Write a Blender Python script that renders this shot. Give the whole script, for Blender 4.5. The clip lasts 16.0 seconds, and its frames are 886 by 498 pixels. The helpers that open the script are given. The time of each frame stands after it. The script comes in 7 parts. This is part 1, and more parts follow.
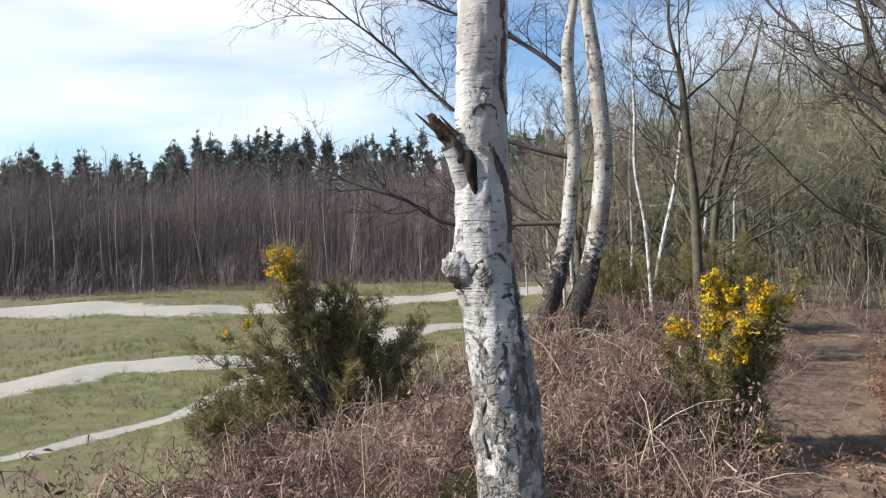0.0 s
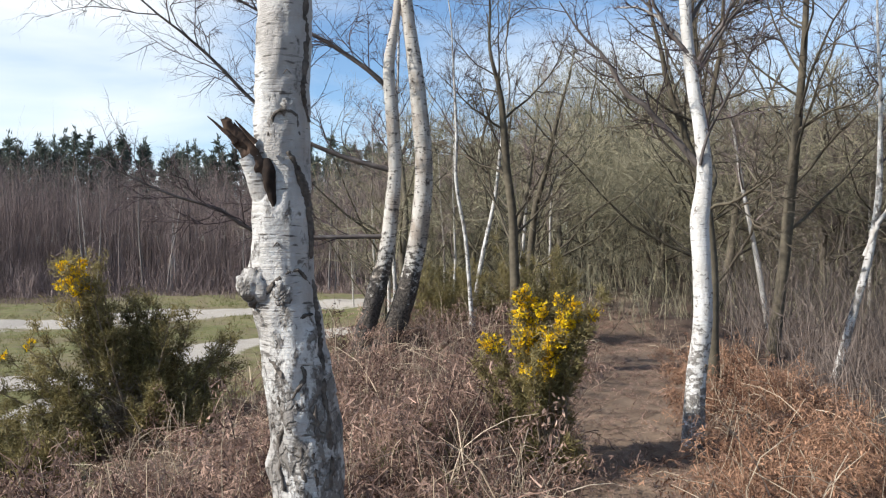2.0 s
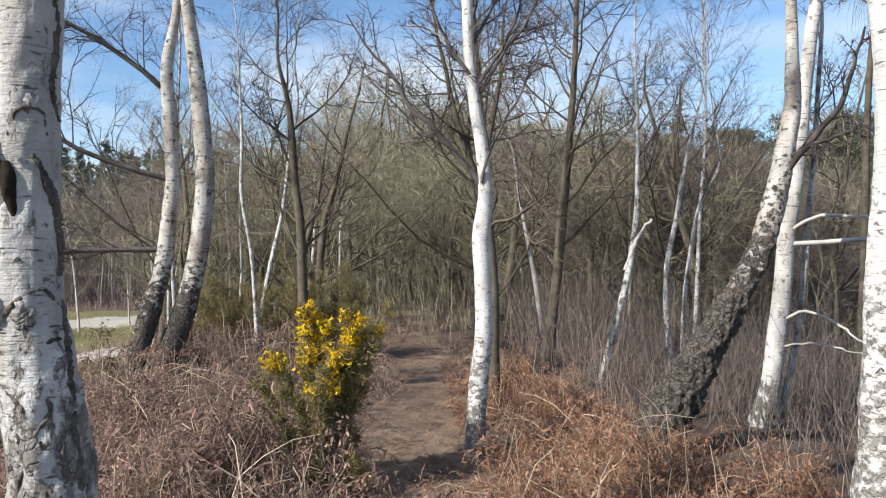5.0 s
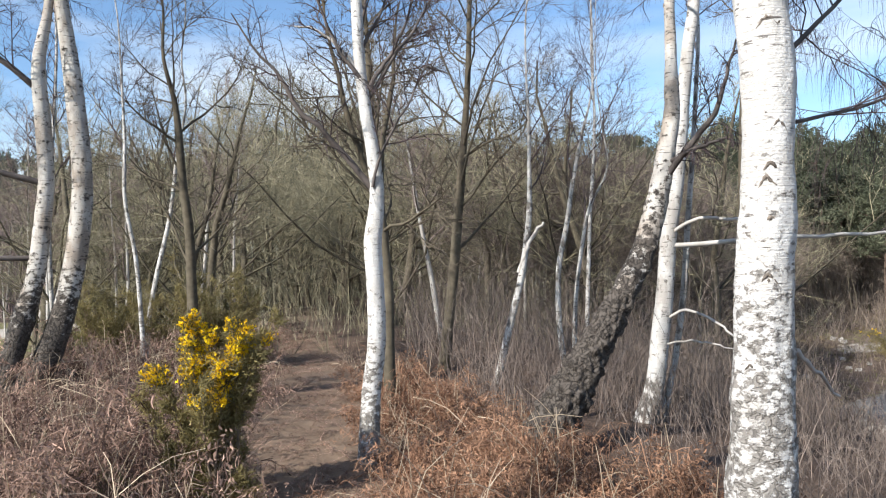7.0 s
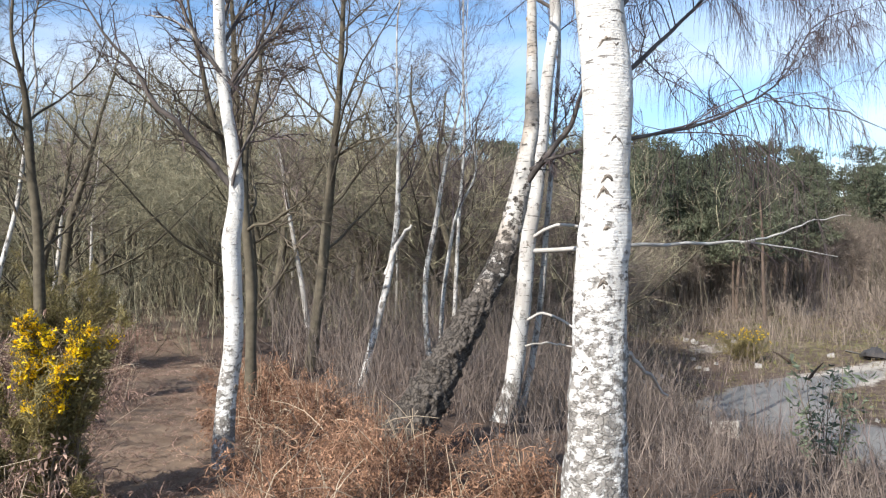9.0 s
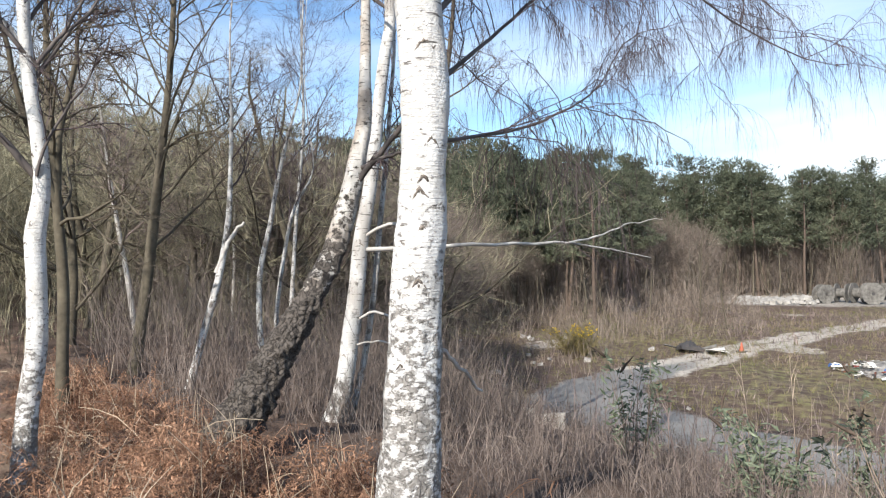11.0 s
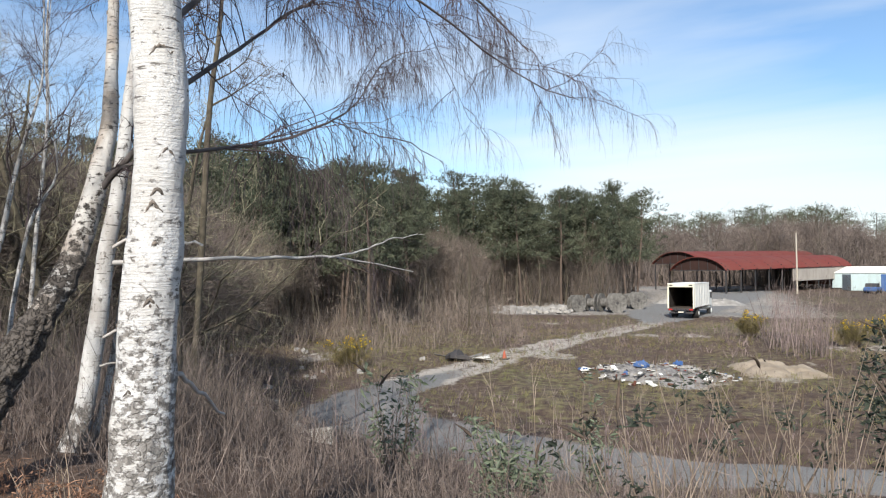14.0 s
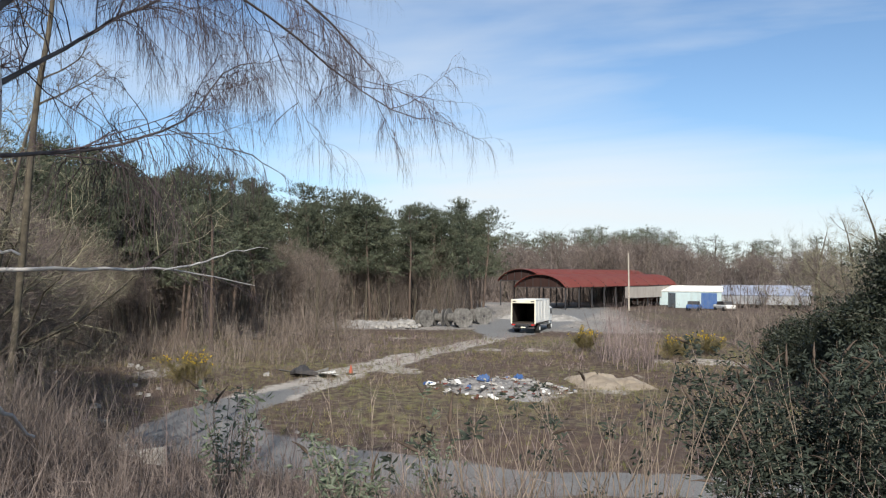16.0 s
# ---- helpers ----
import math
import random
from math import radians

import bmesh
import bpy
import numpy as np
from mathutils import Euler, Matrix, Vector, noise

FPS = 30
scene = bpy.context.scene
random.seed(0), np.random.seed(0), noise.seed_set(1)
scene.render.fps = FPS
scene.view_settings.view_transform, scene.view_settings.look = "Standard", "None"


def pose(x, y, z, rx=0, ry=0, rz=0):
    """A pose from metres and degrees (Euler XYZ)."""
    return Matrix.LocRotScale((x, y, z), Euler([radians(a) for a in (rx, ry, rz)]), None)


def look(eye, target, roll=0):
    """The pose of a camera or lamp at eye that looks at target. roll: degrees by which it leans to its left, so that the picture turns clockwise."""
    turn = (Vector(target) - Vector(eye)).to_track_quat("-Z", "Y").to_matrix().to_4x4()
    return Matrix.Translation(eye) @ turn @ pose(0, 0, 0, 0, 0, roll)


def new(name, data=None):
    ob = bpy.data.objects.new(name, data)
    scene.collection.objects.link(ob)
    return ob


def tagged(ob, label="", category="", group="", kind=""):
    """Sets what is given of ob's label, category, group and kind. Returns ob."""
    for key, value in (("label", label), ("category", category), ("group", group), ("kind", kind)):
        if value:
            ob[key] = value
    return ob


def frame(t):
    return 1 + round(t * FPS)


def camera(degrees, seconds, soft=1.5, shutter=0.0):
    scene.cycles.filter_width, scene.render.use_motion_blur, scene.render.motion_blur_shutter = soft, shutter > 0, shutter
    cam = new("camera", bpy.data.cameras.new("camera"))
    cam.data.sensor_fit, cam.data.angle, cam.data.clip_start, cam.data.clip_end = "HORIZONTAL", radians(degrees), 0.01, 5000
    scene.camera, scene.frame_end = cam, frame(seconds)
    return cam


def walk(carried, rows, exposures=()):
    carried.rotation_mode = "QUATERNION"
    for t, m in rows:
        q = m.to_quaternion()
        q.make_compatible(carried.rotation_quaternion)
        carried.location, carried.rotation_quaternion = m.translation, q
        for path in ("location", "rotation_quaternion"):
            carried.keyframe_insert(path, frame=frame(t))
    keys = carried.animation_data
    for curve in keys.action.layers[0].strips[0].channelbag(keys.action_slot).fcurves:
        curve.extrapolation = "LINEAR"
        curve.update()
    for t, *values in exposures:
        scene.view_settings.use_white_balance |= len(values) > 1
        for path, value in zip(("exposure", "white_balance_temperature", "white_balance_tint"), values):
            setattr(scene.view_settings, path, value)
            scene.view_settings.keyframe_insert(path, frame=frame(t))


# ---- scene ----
# camera and its walk: seconds, place, then pitch from straight down, lean to the left and heading in degrees
cam = camera(59.2, 16.0, soft=1.2)
ROWS = [
    (0.0, 0.0, 0.0, 1.6, 89.75, -1.6, -0.3),
    (0.5, 0.032, 0.039, 1.601, 89.78, -1.29, -3.38),
    (1.0, 0.058, 0.084, 1.607, 90.12, -1.78, -6.17),
    (1.5, 0.084, 0.118, 1.613, 90.26, -1.35, -8.67),
    (2.0, 0.125, 0.162, 1.616, 90.33, -1.0, -12.83),
    (2.5, 0.148, 0.19, 1.616, 90.41, -1.04, -15.79),
    (3.0, 0.15, 0.211, 1.62, 90.49, -0.48, -18.67),
    (3.5, 0.155, 0.229, 1.621, 90.72, -0.52, -21.18),
    (4.0, 0.174, 0.242, 1.624, 90.9, -0.95, -23.69),
    (4.5, 0.186, 0.244, 1.624, 91.0, -0.98, -25.97),
    (7.0, 0.283, 0.25, 1.633, 91.15, -1.73, -35.38),
    (7.5, 0.305, 0.229, 1.632, 91.14, -1.76, -37.1),
    (8.0, 0.318, 0.197, 1.631, 90.98, -1.25, -39.33),
    (8.5, 0.338, 0.165, 1.638, 90.99, -0.84, -41.78),
    (9.0, 0.363, 0.146, 1.644, 91.02, -0.81, -44.4),
    (9.5, 0.389, 0.121, 1.643, 91.05, -0.96, -47.22),
    (12.0, 0.508, -0.015, 1.644, 90.75, -0.55, -60.85),
    (12.5, 0.527, -0.041, 1.651, 90.86, -0.88, -63.45),
    (13.0, 0.545, -0.057, 1.654, 91.0, -0.39, -66.33),
    (13.5, 0.554, -0.069, 1.667, 91.02, 0.17, -68.77),
    (14.0, 0.568, -0.096, 1.676, 91.52, -0.22, -71.78),
    (14.5, 0.575, -0.122, 1.679, 91.86, -0.72, -74.57),
    (15.0, 0.561, -0.155, 1.686, 92.13, 0.09, -77.6),
    (15.5, 0.536, -0.18, 1.681, 92.47, 0.78, -80.17),
    (16.0, 0.532, -0.188, 1.689, 92.61, 0.57, -82.75),
]
walk(cam, [(t, pose(x, y, z, rx, -ry, rz)) for t, x, y, z, rx, ry, rz in ROWS],
     exposures=[(0.0, 0.74), (4.5, 0.74), (7.0, 0.87), (9.5, 0.97), (12.0, 0.80), (14.0, 0.55), (16.0, 0.36)])

# ---- light ----
SUN_AZ, SUN_EL = -97.0, 34.0           # degrees clockwise from +y, and above the horizon
sun_way = Vector((math.sin(radians(SUN_AZ)) * math.cos(radians(SUN_EL)), math.cos(radians(SUN_AZ)) * math.cos(radians(SUN_EL)), math.sin(radians(SUN_EL))))
sun_data = bpy.data.lights.new("sun", "SUN")
sun_data.energy, sun_data.angle, sun_data.color = 4.7, radians(0.6), (1.0, 0.95, 0.87)
sun = new("sun", sun_data)
sun.matrix_world = look(sun_way * 100, (0, 0, 0))

world = bpy.data.worlds.new("sky")
scene.world = world
world.use_nodes = True
wt = world.node_tree
sky = wt.nodes.new("ShaderNodeTexSky")
sky.sky_type, sky.sun_disc = "NISHITA", False
sky.sun_elevation, sky.sun_rotation = radians(SUN_EL), radians(SUN_AZ)
sky.air_density, sky.dust_density, sky.ozone_density = 1.0, 0.3, 3.0
tc = wt.nodes.new("ShaderNodeTexCoord")
stretch = wt.nodes.new("ShaderNodeMapping")
stretch.inputs["Rotation"].default_value = (0, 0, radians(12))
stretch.inputs["Scale"].default_value = (1.2, 0.7, 5.0)
wt.links.new(tc.outputs["Generated"], stretch.inputs["Vector"])
veil = wt.nodes.new("ShaderNodeTexNoise")
veil.inputs["Scale"].default_value, veil.inputs["Detail"].default_value, veil.inputs["Distortion"].default_value = 1.4, 6.0, 0.5
wt.links.new(stretch.outputs[0], veil.inputs["Vector"])
# thin cloud lies thicker in two parts of the sky
total = veil.outputs["Fac"]
for way, gain, near in (((-0.37, 0.905, 0.20), 0.20, 0.88), ((0.93, 0.16, 0.20), 0.17, 0.82)):
    dot = wt.nodes.new("ShaderNodeVectorMath")
    dot.operation = "DOT_PRODUCT"
    dot.inputs[1].default_value = way
    wt.links.new(tc.outputs["Generated"], dot.inputs[0])
    soft = wt.nodes.new("ShaderNodeMapRange")
    soft.interpolation_type = "SMOOTHSTEP"
    soft.inputs["From Min"].default_value, soft.inputs["From Max"].default_value, soft.inputs["To Max"].default_value = near, 1.0, gain
    wt.links.new(dot.outputs["Value"], soft.inputs["Value"])
    more = wt.nodes.new("ShaderNodeMath")
    more.operation = "ADD"
    wt.links.new(total, more.inputs[0])
    wt.links.new(soft.outputs[0], more.inputs[1])
    total = more.outputs[0]
thick = wt.nodes.new("ShaderNodeMapRange")
thick.inputs["From Min"].default_value, thick.inputs["From Max"].default_value = 0.46, 0.80
thick.inputs["To Max"].default_value = 0.95
wt.links.new(total, thick.inputs["Value"])
blend = wt.nodes.new("ShaderNodeMixRGB")
blend.inputs[2].default_value = (6.4, 6.75, 7.0, 1)      # thin sunlit cirrus
wt.links.new(thick.outputs[0], blend.inputs[0])
clear = wt.nodes.new("ShaderNodeMixRGB")
clear.blend_type = "MULTIPLY"
clear.inputs[0].default_value, clear.inputs[2].default_value = 1.0, (0.925, 1.0, 1.045, 1)      # clear, dry spring air
wt.links.new(sky.outputs[0], clear.inputs[1])
wt.links.new(clear.outputs[0], blend.inputs[1])
bg = wt.nodes["Background"]
bg.inputs["Strength"].default_value = 0.105
wt.links.new(blend.outputs[0], bg.inputs["Color"])

# ---- materials ----
def N(nt, kind, **inputs):
    n = nt.nodes.new(kind)
    for k, v in inputs.items():
        n.inputs[k.replace("_", " ")].default_value = v
    return n


def ramp(nt, src, stops):
    r = nt.nodes.new("ShaderNodeValToRGB")
    while len(r.color_ramp.elements) < len(stops):
        r.color_ramp.elements.new(0.5)
    for e, (p, c) in zip(r.color_ramp.elements, stops):
        e.position, e.color = p, (*c, 1)
    nt.links.new(src, r.inputs[0])
    return r.outputs[0]


def mixed(nt, fac, a, b, mode="MIX"):
    m = nt.nodes.new("ShaderNodeMixRGB")
    m.blend_type = mode
    for i, v in enumerate((fac, a, b)):
        if isinstance(v, (int, float)):
            m.inputs[i].default_value = v
        elif isinstance(v, tuple):
            m.inputs[i].default_value = (*v, 1)
        else:
            nt.links.new(v, m.inputs[i])
    return m.outputs[0]


def coords(nt, scale=(1, 1, 1), kind="Object"):
    tcn, mp = nt.nodes.new("ShaderNodeTexCoord"), nt.nodes.new("ShaderNodeMapping")
    mp.inputs["Scale"].default_value = scale
    nt.links.new(tcn.outputs[kind], mp.inputs["Vector"])
    return mp.outputs[0]


def noise_of(nt, vec, scale, detail=4.0, rough=0.55):
    n = N(nt, "ShaderNodeTexNoise", Scale=scale, Detail=detail, Roughness=rough)
    nt.links.new(vec, n.inputs["Vector"])
    return n.outputs["Fac"]


def material(name, rough=0.8):
    m = bpy.data.materials.new(name)
    m.use_nodes = True
    nt = m.node_tree
    b = nt.nodes["Principled BSDF"]
    b.inputs["Roughness"].default_value = rough
    b.inputs["Specular IOR Level"].default_value = 0.25
    return m, nt, b


def bump(nt, b, height, strength, dist):
    n = N(nt, "ShaderNodeBump", Strength=strength, Distance=dist)
    nt.links.new(height, n.inputs["Height"])
    nt.links.new(n.outputs[0], b.inputs["Normal"])


def speckled(name, a, b_, scale=8.0, rough=0.85, island=0.0, bumpy=0.3, size=0.01, through_light=0.0, hue=None):
    """Two tones broken up by noise at two scales; island: how much each loose piece differs."""
    m, nt, b = material(name, rough)
    v = coords(nt)
    big, fine = noise_of(nt, v, scale * 0.23, 3), noise_of(nt, v, scale, 5)
    add = nt.nodes.new("ShaderNodeMath")
    add.operation = "MULTIPLY_ADD"
    add.inputs[1].default_value = 0.5
    nt.links.new(big, add.inputs[0])
    half = nt.nodes.new("ShaderNodeMath")
    half.operation = "MULTIPLY"
    half.inputs[1].default_value = 0.5
    nt.links.new(fine, half.inputs[0])
    nt.links.new(half.outputs[0], add.inputs[2])
    col = ramp(nt, add.outputs[0], [(0.36, a), (0.64, b_)])
    if island:
        g = nt.nodes.new("ShaderNodeNewGeometry")
        lo, hi = 1 - island, 1 + island
        tone = ramp(nt, g.outputs["Random Per Island"], [(0, (lo, lo, lo)), (0.5, (1, 1, 1)), (1, hue or (hi, hi, hi))])
        col = mixed(nt, 1.0, col, tone, "MULTIPLY")
    nt.links.new(col, b.inputs["Base Color"])
    if bumpy:
        bump(nt, b, fine, bumpy, size)
    if through_light:
        t = nt.nodes.new("ShaderNodeBsdfTranslucent")
        nt.links.new(col, t.inputs["Color"])
        mx = nt.nodes.new("ShaderNodeMixShader")
        mx.inputs[0].default_value = through_light
        nt.links.new(b.outputs[0], mx.inputs[1])
        nt.links.new(t.outputs[0], mx.inputs[2])
        nt.links.new(mx.outputs[0], nt.nodes["Material Output"].inputs["Surface"])
    return m


def birch_bark(name, white=(0.71, 0.695, 0.67), tone=(0.53, 0.47, 0.42), cork_dark=(0.07, 0.057, 0.049), cork_light=(0.185, 0.157, 0.135), fine=16.0, plates=1.0, upright=0.62, marks=0.61):
    """White bark with fine cross-bands, lenticels and dark eyes; the vertex value 'rugged' brings the black corky plates."""
    m, nt, b = material(name, 0.72)
    v = coords(nt)
    bands = noise_of(nt, coords(nt, (3.0, 3.0, 60.0)), 1.5, 5, 0.6)
    patch = noise_of(nt, coords(nt, (1, 1, 0.5)), 5.0, 4)
    grain = noise_of(nt, v, 60.0, 4, 0.65)
    base = mixed(nt, ramp(nt, patch, [(0.42, (0, 0, 0)), (0.60, (0.9, 0.9, 0.9))]), white, tone)
    base = mixed(nt, ramp(nt, bands, [(0.52, (0, 0, 0)), (0.78, (0.34, 0.34, 0.34))]), base, (0.36, 0.31, 0.27))
    base = mixed(nt, ramp(nt, grain, [(0.5, (0, 0, 0)), (0.72, (0.5, 0.5, 0.5))]), base, (0.40, 0.37, 0.34))
    dash = noise_of(nt, coords(nt, (9.0, 9.0, 55.0)), 1.0, 2)
    base = mixed(nt, ramp(nt, dash, [(marks, (0, 0, 0)), (marks + 0.07, (0.88, 0.88, 0.88))]), base, (0.075, 0.064, 0.056))
    warp = nt.nodes.new("ShaderNodeMixRGB")
    warp.inputs[0].default_value = 0.22
    wn = N(nt, "ShaderNodeTexNoise", Scale=9.0, Detail=3.0)
    nt.links.new(v, wn.inputs["Vector"])
    nt.links.new(v, warp.inputs[1])
    nt.links.new(wn.outputs["Color"], warp.inputs[2])
    flat = nt.nodes.new("ShaderNodeMapping")
    flat.inputs["Scale"].default_value = (1, 1, 2.4)
    nt.links.new(warp.outputs[0], flat.inputs["Vector"])
    eye = N(nt, "ShaderNodeTexVoronoi", Scale=4.2)
    nt.links.new(flat.outputs[0], eye.inputs["Vector"])
    base = mixed(nt, ramp(nt, eye.outputs["Distance"], [(0.05, (0.85, 0.85, 0.85)), (0.10, (0, 0, 0))]), base, (0.11, 0.093, 0.08))
    cork = noise_of(nt, coords(nt, (1.0, 1.0, upright)), fine, 8, 0.68)
    at = nt.nodes.new("ShaderNodeAttribute")
    at.attribute_name = "rugged"
    sm = nt.nodes.new("ShaderNodeMath")
    sm.operation = "MULTIPLY_ADD"
    sm.inputs[1].default_value = 0.42
    nt.links.new(at.outputs["Fac"], sm.inputs[0])
    nt.links.new(cork, sm.inputs[2])
    crack = ramp(nt, sm.outputs[0], [(0.655, (0, 0, 0)), (0.73, (1, 1, 1))])
    stretch_v = nt.nodes.new("ShaderNodeMapping")
    stretch_v.inputs["Scale"].default_value = (1, 1, upright)
    nt.links.new(warp.outputs[0], stretch_v.inputs["Vector"])
    plate = N(nt, "ShaderNodeTexVoronoi", Scale=19.0)
    plate.feature = "DISTANCE_TO_EDGE"
    nt.links.new(stretch_v.outputs[0], plate.inputs["Vector"])
    tops = ramp(nt, plate.outputs["Distance"], [(0.01, (0, 0, 0)), (0.13, (1, 1, 1))])
    dark = mixed(nt, mixed(nt, plates, (1, 1, 1), tops), tuple(0.55 * c for c in cork_dark), mixed(nt, grain, cork_dark, cork_light))
    col = mixed(nt, crack, base, dark)
    nt.links.new(col, b.inputs["Base Color"])
    bump(nt, b, mixed(nt, crack, mixed(nt, 0.5, bands, grain), mixed(nt, 1 - 0.65 * plates, tops, grain)), 0.8, 0.022)
    return m


M_BIRCH_CORK = birch_bark("corky_birch_bark", (0.50, 0.475, 0.44), (0.26, 0.215, 0.175), (0.055, 0.046, 0.04), (0.125, 0.108, 0.094), 15.0, 1.0, 1.3)
M_BIRCH = birch_bark("birch_bark", (0.54, 0.53, 0.515), (0.33, 0.31, 0.29), (0.085, 0.075, 0.068), (0.30, 0.275, 0.25), 15.0, 0.6, 0.55)
M_SCAR = speckled("bark_scar", (0.05, 0.042, 0.036), (0.23, 0.195, 0.165), 45, 0.9, 0, 0.9, 0.01)
M_BIRCH_PALE = birch_bark("birch_bark_bright", (0.62, 0.612, 0.60), (0.50, 0.48, 0.455), (0.115, 0.103, 0.094), (0.34, 0.32, 0.295), 17.0, 0.5, 1.55, 0.655)
M_FURROW = speckled("dark_bark_furrow", (0.03, 0.025, 0.022), (0.17, 0.145, 0.125), 40, 0.95, 0, 0.9, 0.015)
M_CAVITY = speckled("dark_hollow_shade", (0.010, 0.007, 0.006), (0.035, 0.022, 0.016), 30, 0.95, 0, 0.8, 0.01)
M_MOSS = speckled("mossy_grass", (0.082, 0.0861, 0.0287), (0.205, 0.205, 0.082), 2, 0.85, 0.4, 0, 0.01, 0.3)
M_BIRCH_FAR = speckled("slim_birch_bark", (0.28, 0.258, 0.235), (0.50, 0.475, 0.45), 6, 0.8, 0.12)
M_TWIG = speckled("birch_twig", (0.041, 0.0303, 0.0328), (0.0943, 0.0697, 0.0705), 6, 0.75, 0.3, 0)
M_LIMB = speckled("birch_limb", (0.0394, 0.0328, 0.0303), (0.148, 0.125, 0.115), 7, 0.75, 0.15)
M_OAK = speckled("oak_bark", (0.0492, 0.041, 0.0303), (0.123, 0.105, 0.0754), 12, 0.9, 0.2, 0.5)
M_OAK_TWIG = speckled("oak_twig", (0.0615, 0.0492, 0.0377), (0.135, 0.111, 0.082), 5, 0.85, 0.3, 0)
M_DEADWOOD = speckled("weathered_wood", (0.018, 0.012, 0.009), (0.115, 0.072, 0.05), 22, 0.85, 0, 0.8, 0.01)
M_WOODS = speckled("far_wood_twigs", (0.131, 0.0991, 0.0935), (0.243, 0.189, 0.174), 0.6, 0.9, 0.5, 0)
M_SCRUB = speckled("dry_scrub_stems", (0.102, 0.0804, 0.0681), (0.221, 0.179, 0.148), 0.8, 0.9, 0.5, 0)
M_BRUSH = speckled("dark_brush_stems", (0.0825, 0.065, 0.0575), (0.21, 0.17, 0.147), 0.8, 0.9, 0.5, 0)
M_WOODS_GREEN = speckled("far_wood_mossy", (0.132, 0.122, 0.082), (0.31, 0.281, 0.192), 0.6, 0.9, 0.6, 0)
# Needles made paler and greyer: distance haze is put into the colour.
M_SPRUCE = speckled("hazy_spruce_needles", (0.058, 0.074, 0.060), (0.150, 0.178, 0.145), 0.5, 0.8, 0.3, 0, 0.01, 0.15)
M_PINE = speckled("pine_needles", (0.046, 0.056, 0.037), (0.145, 0.156, 0.100), 0.5, 0.8, 0.4, 0, 0.01, 0.15)
M_PINE_BARK = speckled("pine_bark", (0.0615, 0.0459, 0.0369), (0.139, 0.102, 0.0804), 3, 0.9, 0.2)
M_GORSE = speckled("gorse_spines", (0.1, 0.089, 0.04), (0.328, 0.268, 0.117), 5, 0.7, 0.35, 0, 0.01, 0.35)
M_GORSE_STEM = speckled("gorse_stem", (0.107, 0.0804, 0.0574), (0.262, 0.205, 0.148), 16, 0.85, 0.2)
M_YELLOW = speckled("gorse_flower", (0.80, 0.50, 0.008), (0.90, 0.68, 0.02), 30, 0.6, 0.15, 0, 0.01, 0.3)
# Dark tone holds the shade between fronds, pale tone the sunlit strands.
M_BRACKEN = speckled("dead_bracken", (0.052, 0.028, 0.025), (0.44, 0.30, 0.235), 4.2, 0.85, 0.6, 0, 0.01, 0.25)
M_BRACKEN_RUST = speckled("rusty_bracken", (0.10, 0.048, 0.031), (0.45, 0.27, 0.175), 4.2, 0.85, 0.5, 0, 0.01, 0.25)
M_STRAW = speckled("straw", (0.312, 0.242, 0.172), (0.525, 0.435, 0.328), 3, 0.8, 0.3, 0, 0.01, 0.2)
M_DRYGRASS = speckled("dry_grass", (0.139, 0.107, 0.0656), (0.295, 0.234, 0.152), 1.2, 0.85, 0.35, 0, 0.01, 0.2)
M_GRASS = speckled("rough_grass", (0.0984, 0.107, 0.0369), (0.246, 0.221, 0.0984), 1.0, 0.85, 0.35, 0, 0.01, 0.3)
M_SHRUB_LEAF = speckled("grey_green_leaf", (0.028, 0.036, 0.026), (0.072, 0.085, 0.062), 12, 0.6, 0.35, 0, 0.01, 0.25)
M_FRESH_LEAF = speckled("fresh_grey_green_leaf", (0.10, 0.125, 0.075), (0.22, 0.25, 0.175), 12, 0.6, 0.35, 0, 0.01, 0.3)
M_SEEDHEAD = speckled("dry_seedhead", (0.045, 0.033, 0.025), (0.11, 0.08, 0.06), 30, 0.9, 0.2)
M_STEM = speckled("dry_stem", (0.164, 0.123, 0.0902), (0.328, 0.262, 0.205), 10, 0.85, 0.3, 0)


# ---- mesh tools ----
rng = np.random.default_rng(7)


def mesh_np(name, V, F, mat, smooth=True):
    V, F = np.asarray(V, np.float32), np.asarray(F, np.int32)
    me = bpy.data.meshes.new(name)
    k = F.shape[1]
    me.vertices.add(len(V))
    me.vertices.foreach_set("co", V.ravel())
    me.loops.add(F.size)
    me.loops.foreach_set("vertex_index", F.ravel())
    me.polygons.add(len(F))
    me.polygons.foreach_set("loop_start", np.arange(0, F.size, k, dtype=np.int32))
    me.polygons.foreach_set("use_smooth", np.full(len(F), smooth))
    me.update(calc_edges=True)
    if mat:
        me.materials.append(mat)
    return me


def part(name, geo, mat, parent=None, label="", smooth=True):
    """One mesh object under a thing or part; geo is a bmesh, a mesh or (vertices, faces)."""
    if isinstance(geo, bmesh.types.BMesh):
        me = bpy.data.meshes.new(name)
        geo.to_mesh(me)
        geo.free()
        me.materials.append(mat)
        if smooth:
            me.polygons.foreach_set("use_smooth", np.full(len(me.polygons), True))
    elif isinstance(geo, tuple):
        me = mesh_np(name, geo[0], geo[1], mat, smooth)
    else:
        me = geo
    ob = new(name, me)
    ob.parent = parent
    return tagged(ob, label)


def thing(name, place, label, category, group="", kind="", turn=0.0):
    ob = new(name)
    ob.empty_display_size = 0.1
    ob.matrix_basis = pose(*place, 0, 0, turn)
    return tagged(ob, label, category, group, kind)


FACES = {}


